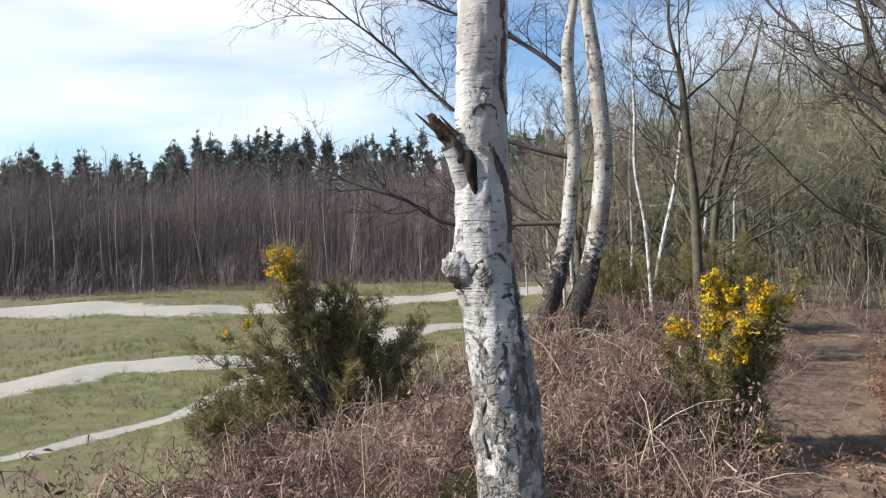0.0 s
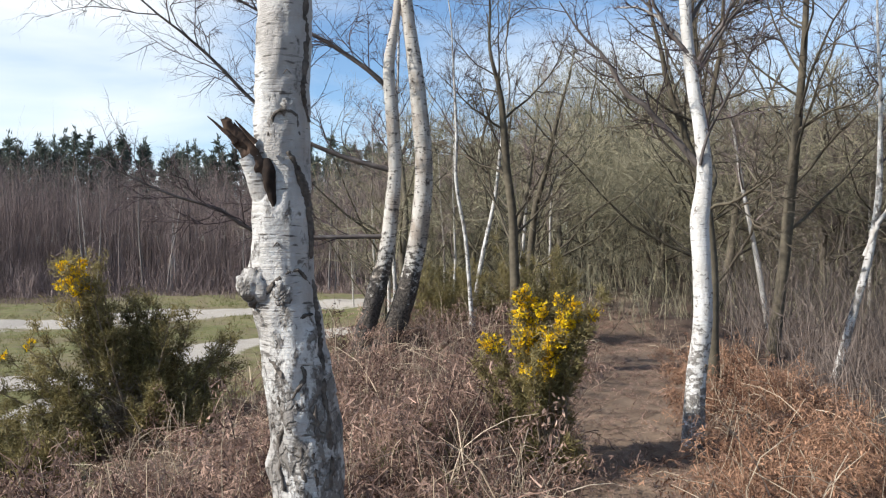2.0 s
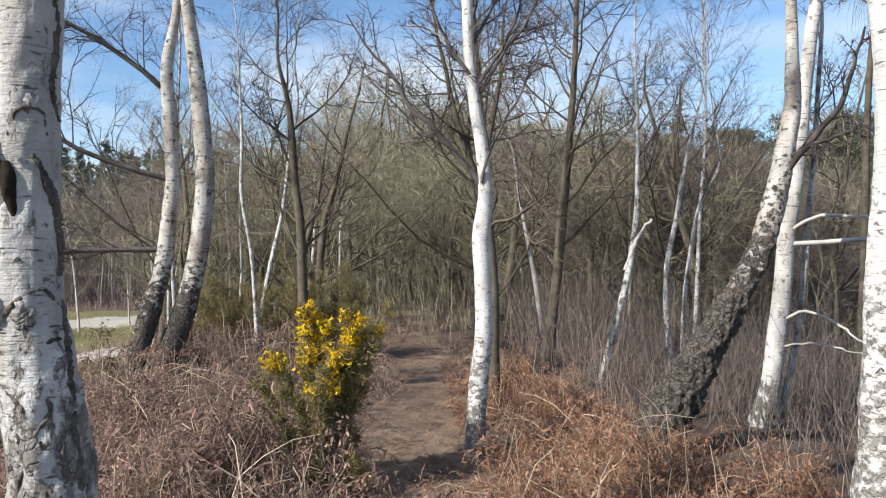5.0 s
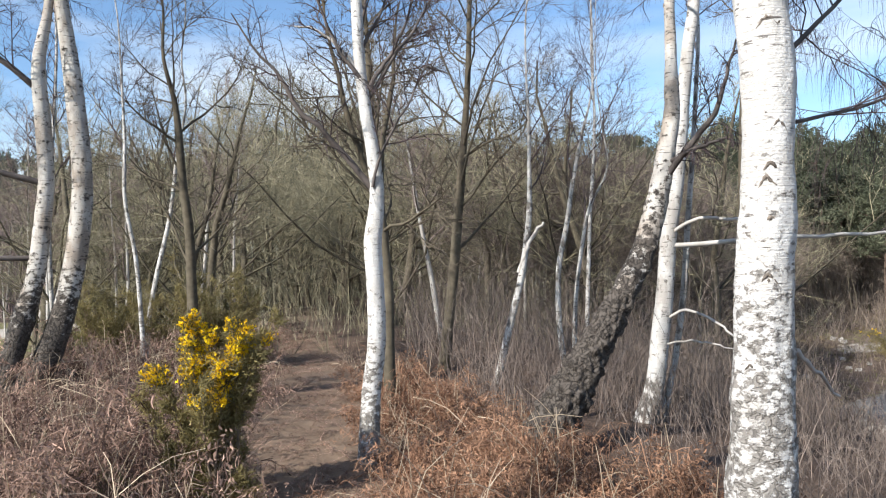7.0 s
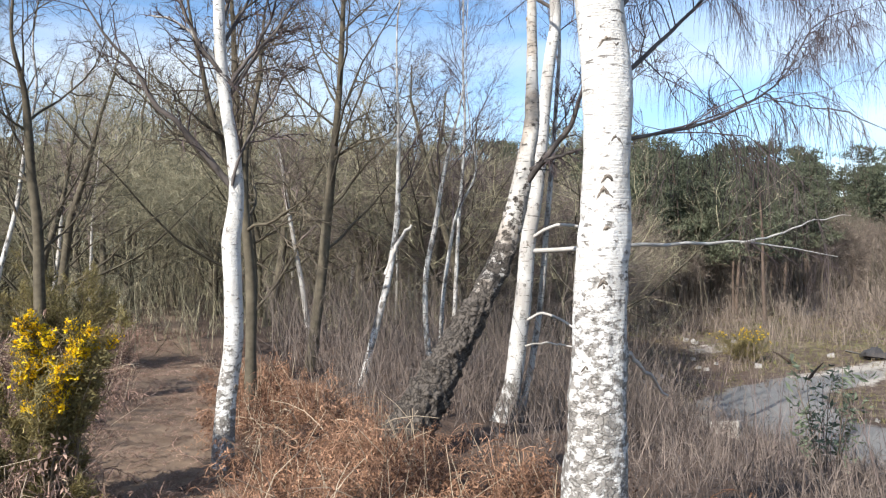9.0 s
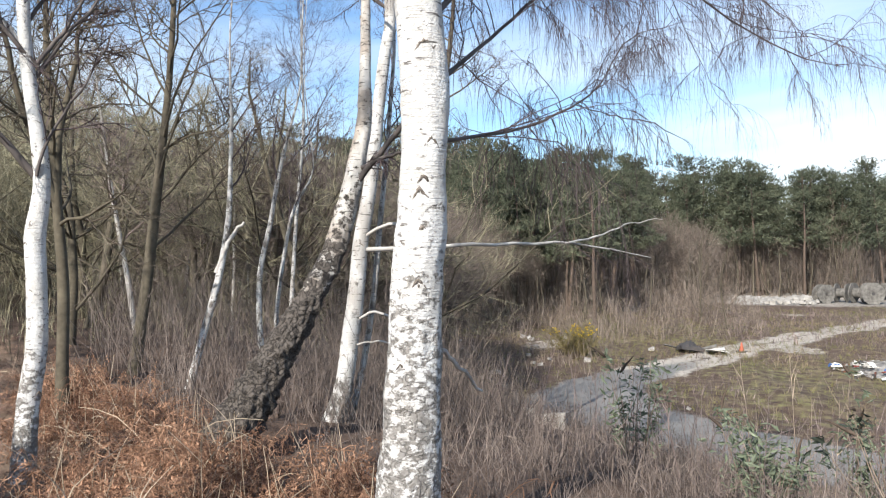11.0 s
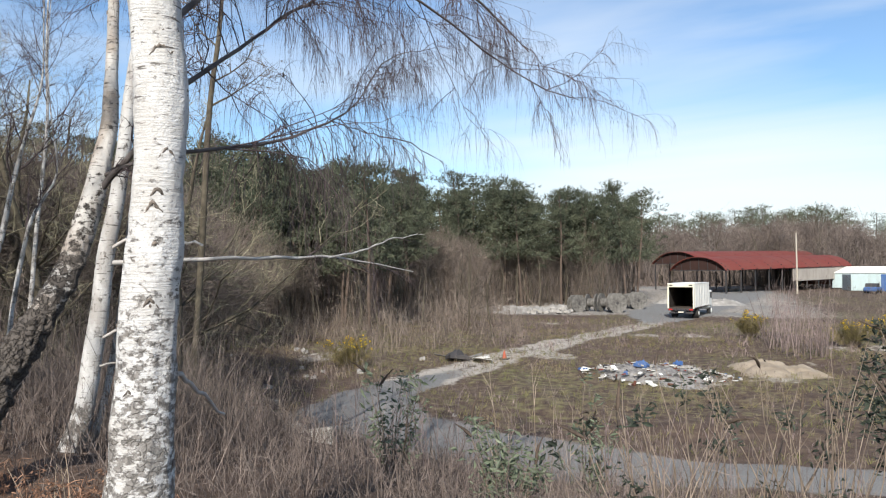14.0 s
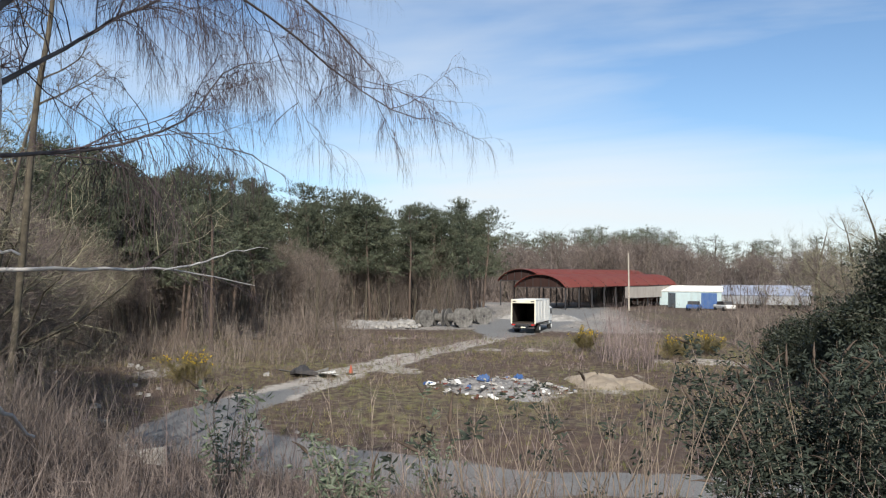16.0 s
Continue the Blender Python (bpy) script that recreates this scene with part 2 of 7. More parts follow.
def ring_faces(n, s):
    if (n, s) not in FACES:
        i, j = np.meshgrid(np.arange(n - 1), np.arange(s), indexing="ij")
        a, b = i * s + j, i * s + (j + 1) % s
        FACES[n, s] = np.stack([a, b, b + s, a + s], -1).reshape(-1, 4)
    return FACES[n, s]


def tube(pts, rad, s):
    """A tube of s sides round a line; with one side, a thin twig blade two points wide."""
    pts, rad = np.asarray(pts, float), np.asarray(rad, float)
    if s == 1:
        q = np.cross(pts[-1] - pts[0], rng.normal(0, 1, 3))
        q *= 1.25 / (np.sqrt(q @ q) + 1e-9)
        V = np.stack([pts - q * rad[:, None], pts + q * rad[:, None]], 1).reshape(-1, 3)
        return V, np.array([(2 * i, 2 * i + 1, 2 * i + 3, 2 * i + 2) for i in range(len(pts) - 1)])
    tan = np.gradient(pts, axis=0)
    tan /= np.linalg.norm(tan, axis=1, keepdims=True) + 1e-9
    ref = np.array((0.0, 0.0, 1.0)) if abs(tan[:, 2]).mean() < 0.7 else np.array((1.0, 0.0, 0.0))
    a = np.cross(tan, ref)
    a /= np.linalg.norm(a, axis=1, keepdims=True) + 1e-9
    b = np.cross(tan, a)
    th = np.arange(s) * 2 * np.pi / s
    V = pts[:, None] + rad[:, None, None] * (np.cos(th)[None, :, None] * a[:, None] + np.sin(th)[None, :, None] * b[:, None])
    return V.reshape(-1, 3), ring_faces(len(pts), s)


def joined(pieces):
    """Many (vertices, faces) as one."""
    Vs, Fs, o = [], [], 0
    for V, F in pieces:
        Vs.append(V)
        Fs.append(F + o)
        o += len(V)
    return np.concatenate(Vs), np.concatenate(Fs)


def scattered(variants, places, turns, sizes, tilts=None):
    """Copies of small (vertices, faces) pieces, joined: place, turn about z, size, and a lean."""
    out = []
    for i, p in enumerate(places):
        V, F = variants[i % len(variants)]
        c, s = math.cos(turns[i]), math.sin(turns[i])
        W = V * sizes[i]
        if tilts is not None:
            ct, st = math.cos(tilts[i]), math.sin(tilts[i])
            W = np.stack([W[:, 0] * ct + W[:, 2] * st, W[:, 1], W[:, 2] * ct - W[:, 0] * st], -1)
        out.append((np.stack([W[:, 0] * c - W[:, 1] * s, W[:, 0] * s + W[:, 1] * c, W[:, 2]], -1) + p, F))
    return joined(out)


def smooth_line(pts, n):
    """A curve through control points (x, y, z, radius), resampled to n rows."""
    P = np.asarray(pts, float)
    t = np.concatenate([[0], np.cumsum(np.linalg.norm(np.diff(P[:, :3], axis=0), axis=1))])
    u = np.linspace(0, t[-1], n)
    m = np.gradient(P, t, axis=0)
    k = np.clip(np.searchsorted(t, u, side="right") - 1, 0, len(t) - 2)
    h = (t[k + 1] - t[k])[:, None]
    s = ((u - t[k]) / (t[k + 1] - t[k]))[:, None]
    Q = (2 * s**3 - 3 * s**2 + 1) * P[k] + (s**3 - 2 * s**2 + s) * h * m[k] + (-2 * s**3 + 3 * s**2) * P[k + 1] + (s**3 - s**2) * h * m[k + 1]
    return Q[:, :3], np.maximum(Q[:, 3], 0.002)


def bough(r, p, d, L, rad, n, wob, lift, tip=0.15):
    """A wandering line from p along d: points and radii."""
    P, d, p = [np.array(p, float)], np.array(d, float), np.array(p, float)
    W = r.normal(0, wob, (n, 3))
    for i in range(n):
        d = d + W[i]
        d[2] += lift / n
        d /= np.sqrt(d @ d)
        p = p + d * (L / n)
        P.append(p)
    return np.array(P), rad * np.linspace(1, tip, n + 1)


def side_way(r, d, ang, out=None):
    """A direction at ang degrees from d, round it by chance (or towards out)."""
    d = d / np.sqrt(d @ d)
    q = r.normal(0, 1, 3) if out is None else np.array(out, float) + r.normal(0, 0.25, 3)
    q = q - d * (q @ d)
    q /= np.sqrt(q @ q) + 1e-9
    a = math.radians(ang)
    return d * math.cos(a) + q * math.sin(a)


def spray(r, pieces, P, R, levels, k=0):
    """Side shoots along a line, and theirs in turn. levels: (count, angle, length share or metres, radius, points, wobble, lift, sides)."""
    if k >= len(levels):
        return
    count, ang, share, rad, n, wob, lift, sides, first = levels[k]
    L = np.linalg.norm(np.diff(P, axis=0), axis=1).sum()
    for i in range(count):
        u = first + (1 - first) * (i + r.random()) / count
        j = min(int(u * (len(P) - 1)), len(P) - 2)
        f = u * (len(P) - 1) - j
        p = P[j] * (1 - f) + P[j + 1] * f
        d = side_way(r, P[j + 1] - P[j], ang * r.uniform(0.7, 1.3))
        ln = L * share * r.uniform(0.6, 1.25) * (1.15 - 0.6 * u)
        rr = min(rad, R[j] * 0.75)
        Q, S = bough(r, p, d, ln, rr, n, wob, lift)
        pieces.append(tube(Q, S, sides))
        spray(r, pieces, Q, S, levels, k + 1)


def spikes(r, centres, ways, count, length, width, spread):
    """Narrow pointed blades round given points: two triangles each."""
    n = len(centres)
    c = np.repeat(centres, count, 0) + r.normal(0, spread, (n * count, 3))
    d = np.repeat(ways, count, 0) + r.normal(0, 0.75, (n * count, 3))
    d /= np.linalg.norm(d, axis=1, keepdims=True)
    q = np.cross(d, r.normal(0, 1, (n * count, 3)))
    q /= np.linalg.norm(q, axis=1, keepdims=True)
    ln = (length * r.uniform(0.6, 1.3, n * count))[:, None]
    V = np.stack([c - q * width, c + q * width, c + d * ln], 1).reshape(-1, 3)
    return V, np.arange(len(V)).reshape(-1, 3)


def leaflets(r, p, d, L, slim):
    """Small pointed leaves from points p along d, lengths L; slim: half width over length."""
    d = d / np.linalg.norm(d, axis=1, keepdims=True)
    q = np.cross(d, r.normal(0, 1, d.shape))
    q /= np.linalg.norm(q, axis=1, keepdims=True) + 1e-9
    L = np.broadcast_to(L, len(p))[:, None]
    sag = np.cross(d, q) * L * 0.12
    V = np.stack([p, p + d * L * 0.45 + q * L * slim + sag, p + d * L, p + d * L * 0.45 - q * L * slim + sag], 1).reshape(-1, 3)
    return V, np.arange(len(V)).reshape(-1, 4)


def blades(r, p, d, L, w, droop=0.1):
    """Thin bent twigs from points p along d, lengths L, half width w: four triangles each."""
    n = len(p)
    d = d / np.linalg.norm(d, axis=1, keepdims=True)
    q = np.cross(d, r.normal(0, 1, (n, 3)))
    q /= np.linalg.norm(q, axis=1, keepdims=True) + 1e-9
    L, w = np.broadcast_to(L, n)[:, None], np.broadcast_to(w, n)[:, None]
    a, b, c = p, p + d * L * 0.55 + r.normal(0, 0.04, (n, 3)) * L, p + d * L - L * droop * np.array((0, 0, 1.0))
    V = np.stack([a - q * w, a + q * w, b - q * w * 0.7, b + q * w * 0.7, c - q * w * 0.2, c + q * w * 0.2], 1).reshape(-1, 3)
    o = np.arange(n)[:, None] * 6
    return V, np.concatenate([o + (0, 1, 3, 2), o + (2, 3, 5, 4)])


def box(bm, cx, cy, cz, sx, sy, sz, rz=0.0, bevel=0.0, m=None):
    M = pose(cx, cy, cz, 0, 0, rz) @ Matrix.Diagonal((sx, sy, sz, 1))
    g = bmesh.ops.create_cube(bm, size=1, matrix=(m @ M) if m else M)
    if bevel:
        es = list({e for v in g["verts"] for e in v.link_edges})
        bmesh.ops.bevel(bm, geom=es, offset=bevel, segments=1, affect="EDGES", profile=0.5)
    return g["verts"]


# ---- lie of the land ----
def step(a, b, x):
    s = np.clip((np.asarray(x, float) - a) / (b - a), 0, 1)
    return s * s * (3 - 2 * s)


def waves(x, y):
    return (np.sin(x * 0.9 + 1.3 * np.sin(y * 0.55)) * np.cos(y * 0.8 + 0.7 * np.sin(x * 0.47))
            + 0.5 * np.sin(x * 2.3 - y * 1.7 + 1) * np.cos(y * 2.1 + x * 0.6))


CA, SA = math.cos(radians(27)), math.sin(radians(27))


def near_line(x, y, pts):
    """Distance of each (x, y) from a broken line."""
    best = np.full(np.shape(x), 1e9)
    for (ax, ay), (bx, by) in zip(pts[:-1], pts[1:]):
        dx, dy = bx - ax, by - ay
        t = np.clip(((x - ax) * dx + (y - ay) * dy) / (dx * dx + dy * dy), 0, 1)
        best = np.minimum(best, np.hypot(x - ax - t * dx, y - ay - t * dy))
    return best


PATH = [(-8.0, -17.0), (-1.2, -3.0), (0.6, 1.0), (2.9, 5.9), (4.1, 8.05), (6.3, 13.1), (9.0, 18.5), (14, 30)]
TRACK = [(16, -30), (17.7, -6), (17.6, 0.2), (17.6, 3.0), (18.4, 6.2), (20.6, 8.9), (24.5, 10.2), (29, 9.9), (36, 8.9), (48, 6.6), (66, 3.4), (82, 2), (125, -6)]
SANDS = [([(-60, 42), (-22, 40), (-9, 38.5), (-3, 43), (5, 46), (12, 50)], 3.3),
         ([(-40, 8), (-9.4, 16.2), (-8.2, 19.4), (-4.4, 19.2), (-1.0, 26), (3, 30)], 0.95),
         ([(-20, 6.2), (-6.2, 10.9), (-4.6, 13.6), (-4.0, 17)], 0.30)]


def ground(x, y):
    """Height of the ground: a low ridge with a path on it, heath on one side, a sunken yard on the other."""
    x, y = np.asarray(x, float), np.asarray(y, float)
    v = (x - 0.5) * CA - y * SA          # across the ridge
    u = (x - 0.5) * SA + y * CA          # along it
    z = -1.2 * step(-2.6, -9.5, v) - 2.5 * step(2.4, 13.5, v)
    z = z + 0.42 * np.exp(-((x - 1.3) ** 2 + (y - 9.8) ** 2) / 6.0)
    z = z + 3.5 * step(30, 90, u) * step(-20, 5, v) * (1 - step(25, 60, v))
    z = z + 0.7 * step(80, 125, x) * (1 - step(20, 60, np.abs(y)))
    r = np.hypot(x, y)
    hump = step(0.7, 1.6, np.abs(x - 0.25 - 0.475 * y)) * step(2.2, 4.5, r) * (1 - step(14, 20, r)) * step(-5.5, -3.5, v) * (1 - step(1.5, 3.0, v))
    z = z + (0.22 - 0.12 * step(-0.3, 0.8, v)) * hump * (waves(x * 1.9 + 3, y * 1.9) + 0.4)
    z = z + 0.055 * hump * waves(x * 5.1 + 1, y * 5.1)
    z = z + 0.045 * waves(x, y) * step(1.0, 4.0, r) * (1 - 0.6 * step(40, 90, r)) + 0.12 * waves(x * 0.19, y * 0.19) * step(14, 40, r)
    z = z + 0.10 * waves(x * 0.62 + 2, y * 0.62) * step(12, 20, r) * (1 - step(55, 70, r)) * step(2, 5, near_line(x, y, TRACK))
    return z + 14.0 * step(150, 600, r)


def gz(x, y):
    return float(ground(x, y))


# ---- ground ----
def ground_material():
    m, nt, b = material("ground_cover", 0.95)
    v = coords(nt)
    at = nt.nodes.new("ShaderNodeAttribute")
    at.attribute_name = "cover"
    sep = nt.nodes.new("ShaderNodeSeparateColor")
    nt.links.new(at.outputs["Color"], sep.inputs[0])
    n1, n2, n3 = noise_of(nt, v, 0.35, 5), noise_of(nt, v, 2.4, 6, 0.65), noise_of(nt, v, 26.0, 4, 0.7)
    # Litter's darkest tone also carries the shade beneath the bracken.
    litter = mixed(nt, ramp(nt, n2, [(0.35, (0, 0, 0)), (0.65, (1, 1, 1))]), (0.038, 0.026, 0.021), (0.115, 0.08, 0.06))
    litter = mixed(nt, ramp(nt, n3, [(0.45, (0, 0, 0)), (0.7, (0.7, 0.7, 0.7))]), litter, (0.17, 0.112, 0.082))
    grass = mixed(nt, ramp(nt, n2, [(0.35, (0, 0, 0)), (0.68, (1, 1, 1))]), (0.090, 0.098, 0.030), (0.205, 0.195, 0.085))
    grass = mixed(nt, ramp(nt, n1, [(0.42, (0, 0, 0)), (0.62, (0.7, 0.7, 0.7))]), grass, (0.205, 0.164, 0.0984))
    grass = mixed(nt, ramp(nt, n3, [(0.40, (0, 0, 0)), (0.75, (0.5, 0.5, 0.5))]), grass, (0.0574, 0.0615, 0.0246))
    worn = noise_of(nt, v, 0.9, 6, 0.7)
    grass = mixed(nt, ramp(nt, worn, [(0.49, (0, 0, 0)), (0.63, (0.8, 0.8, 0.8))]), grass, mixed(nt, n3, (0.107, 0.0779, 0.0533), (0.221, 0.172, 0.115)))
    sand = mixed(nt, n2, (0.29, 0.26, 0.222), (0.47, 0.432, 0.382))
    sand = mixed(nt, ramp(nt, n3, [(0.48, (0, 0, 0)), (0.72, (0.6, 0.6, 0.6))]), sand, (0.20, 0.178, 0.14))
    gravel = mixed(nt, ramp(nt, n3, [(0.3, (0, 0, 0)), (0.7, (1, 1, 1))]), (0.125, 0.122, 0.117), (0.245, 0.24, 0.23))
    dirt = mixed(nt, ramp(nt, n2, [(0.3, (0, 0, 0)), (0.7, (1, 1, 1))]), (0.123, 0.0861, 0.0615), (0.238, 0.172, 0.123))

    def edge(channel):
        s = nt.nodes.new("ShaderNodeMath")
        s.operation = "MULTIPLY_ADD"
        s.inputs[1].default_value = 0.9
        nt.links.new(n2, s.inputs[0])
        nt.links.new(channel, s.inputs[2])
        return ramp(nt, s.outputs[0], [(0.78, (0, 0, 0)), (1.02, (1, 1, 1))])

    col = mixed(nt, edge(sep.outputs[1]), litter, grass)
    at2 = nt.nodes.new("ShaderNodeAttribute")
    at2.attribute_name = "trodden"
    col = mixed(nt, edge(at2.outputs["Fac"]), col, dirt)
    col = mixed(nt, edge(sep.outputs[0]), col, sand)
    col = mixed(nt, edge(sep.outputs[2]), col, gravel)
    nt.links.new(col, b.inputs["Base Color"])
    hgt = mixed(nt, 0.6, n3, n2)
    bump(nt, b, hgt, 0.7, 0.06)
    return m


def cover(x, y):
    v = (x - 0.5) * CA - y * SA
    sand = np.zeros_like(x)
    for line, half in SANDS:
        sand = np.maximum(sand, 1 - step(half * 0.35, half * 1.7, near_line(x, y, line) + 0.35 * half * waves(x * 0.4, y * 0.4) + 0.15 * half * waves(x * 1.3, y * 1.3)))
    grass = np.maximum(step(-3.6, -6.5, v), step(8, 13, v) * (0.36 + 0.08 * waves(x * 0.27, y * 0.27))) * (1 - step(56, 64, np.hypot(x, y)) * (v < 6)) * (1 - step(58, 62, np.hypot(x, y)) * step(0.0, 0.12, np.arctan2(y, x) - 0.10)) * (1 - step(120, 150, np.hypot(x, y)))
    near = near_line(x, y, TRACK)
    wide = 0.95 + 1.25 * step(26, 19, x) * step(-2, 6, y) + 3.0 * step(60, 80, x)
    gravel = (1 - step(wide * 0.55, wide * 1.5, near + 0.25 * waves(x * 0.8, y * 0.8))) * (1 - step(26, 36, x) * (1 - step(60, 70, x)))
    worn = (1 - step(0.75, 1.75, near + 0.2 * waves(x * 0.7, y * 0.7))) * (1 - 0.45 * (1 - step(0.1, 0.4, near))) * step(22, 30, x) * (1 - step(66, 76, x))
    pad = step(66, 76, x) * (1 - step(150, 190, x)) * (1 - step(14, 24, np.abs(y - 6)))
    sand = np.maximum(np.maximum(sand, 0.72 * worn), 0.5 * pad)
    sand = np.maximum(sand, 0.5 * step(0.55, 1.1, waves(x * 0.33 + 5, y * 0.41)) * step(8, 14, v) * (1 - step(60, 66, x)) * step(22, 28, np.hypot(x, y)))
    gravel = np.maximum(gravel, pad * (0.36 + 0.14 * waves(x * 0.4, y * 0.4)))
    trodden = 1 - step(0.45, 0.95, near_line(x, y, PATH) + 0.12 * waves(x * 2, y * 2))
    return sand, grass, gravel, trodden


radii = np.concatenate([np.geomspace(0.03, 1, 16), np.geomspace(1.02, 80, 300), np.geomspace(82, 4000, 46)])
bearings = np.concatenate([np.arange(-42, 118, 0.5), np.arange(118, 318, 4.0)])
RR, BB = np.meshgrid(radii, np.radians(bearings), indexing="ij")
gx, gy = (RR * np.sin(BB)).ravel(), (RR * np.cos(BB)).ravel()
nb = len(bearings)
ii, jj = np.meshgrid(np.arange(len(radii) - 1), np.arange(nb), indexing="ij")
quad = np.stack([ii * nb + jj, (ii + 1) * nb + jj, (ii + 1) * nb + (jj + 1) % nb, ii * nb + (jj + 1) % nb], -1).reshape(-1, 4)[:, ::-1]
land_me = mesh_np("ground", np.stack([gx, gy, ground(gx, gy)], -1), quad, None)
land_me.materials.append(ground_material())
sa, gr, gv, tr = cover(gx, gy)
la = land_me.attributes.new("cover", "FLOAT_COLOR", "POINT")
la.data.foreach_set("color", np.stack([sa, gr, gv, np.ones_like(sa)], -1).astype(np.float32).ravel())
lb = land_me.attributes.new("trodden", "FLOAT", "POINT")
lb.data.foreach_set("value", tr.astype(np.float32))
tagged(new("ground", land_me), "uneven sandy heath ground with dead litter, grass and tracks", "ground", kind="structure")

# ---- trees ----
def value_attr(me, name, vals):
    me.attributes.new(name, "FLOAT", "POINT").data.foreach_set("value", np.asarray(vals, np.float32))


def trunk_mesh(P, R, sides, mat, rugged, relief=0.0, flare=0.0, seed=0):
    """A trunk round a curve, with lumps and corky relief; rugged: share of dark bark by height (0..1 along it)."""
    V, F = tube(P, R, sides)
    n = len(P)
    along = np.repeat(np.linspace(0, 1, n), sides)
    if relief:
        axis = np.repeat(P, sides, 0)
        out = V - axis
        for i in range(len(V)):
            p = Vector((V[i][0] * 9 + seed, V[i][1] * 9, V[i][2] * 5))
            a = noise.noise(p) * 0.06 + noise.noise(p * 3.1) * 0.05
            a += max(0.0, noise.noise(p * 2.0 + Vector((9, 4, 2))) - 0.1) * 0.35 * rugged[min(n - 1, i // sides)]
            if rugged[min(n - 1, i // sides)] > 0.8:
                near = noise.voronoi(Vector((V[i][0] * 15, V[i][1] * 15, V[i][2] * 10)))[0]
                a += 0.13 * min(1.0, (near[1] - near[0]) * 3.0) - 0.06
            V[i] += out[i] * a * relief
    me = mesh_np("trunk", V, F, mat)
    value_attr(me, "rugged", np.repeat(rugged, sides))
    return me


DROOP = [(10, 48, 0.42, 0.008, 6, 0.18, 0.0, 3, 0.12), (9, 42, 0.45, 0.004, 4, 0.16, -0.7, 1, 0.1), (8, 45, 0.45, 0.0024, 3, 0.10, -2.2, 1, 0.1)]
ASCEND = [(9, 42, 0.45, 0.008, 6, 0.16, 0.25, 3, 0.15), (7, 42, 0.45, 0.004, 4, 0.17, 0.1, 1, 0.12), (6, 42, 0.5, 0.0026, 2, 0.16, -0.2, 1, 0.1)]
CROOKED = [(9, 50, 0.5, 0.013, 6, 0.24, 0.35, 3, 0.2), (9, 46, 0.48, 0.0055, 4, 0.24, 0.25, 1, 0.15), (7, 45, 0.5, 0.0032, 3, 0.22, 0.1, 1, 0.1)]


def bark_scars(tree, P, R, r, count, lo, hi, size):
    """Raised dark eyebrow scars with an eye beneath, where branches once grew."""
    for k in range(count):
        z = lo + (hi - lo) * (k + r.random()) / count
        i = int(np.clip(np.searchsorted(P[:, 2], z), 1, len(P) - 2))
        phi, s = r.uniform(0, 6.28), size * r.uniform(0.6, 1.25)
        w = s / R[i]
        U = np.linspace(-1, 1, 13)
        ang = phi + U * w
        zz = z + s * (0.55 - r.uniform(0.9, 1.4) * np.abs(U - r.uniform(-0.15, 0.15)) ** 1.15) + r.normal(0, 0.06 * s, 13)
        q = np.stack([P[i][0] + R[i] * 0.985 * np.cos(ang), P[i][1] + R[i] * 0.985 * np.sin(ang), zz], -1)
        pieces = [tube(q, s * 0.17 * (1.15 - np.abs(U)) * r.uniform(0.5, 1.5, 13), 6)]
        e = np.stack([P[i][0] + R[i] * np.array((0.96, 0.99, 0.96)) * math.cos(phi), P[i][1] + R[i] * np.array((0.96, 0.99, 0.96)) * math.sin(phi), z + s * np.array((0.05, -0.18, -0.45))], -1)
        if r.random() < 0.4:
            pieces.append(tube(e + r.normal(0, 0.1 * s, 3), s * np.array((0.10, 0.17, 0.06)), 7))
        part("bark_scar", joined(pieces), M_SCAR, tree, "dark eyebrow scar" if k == 0 else "")


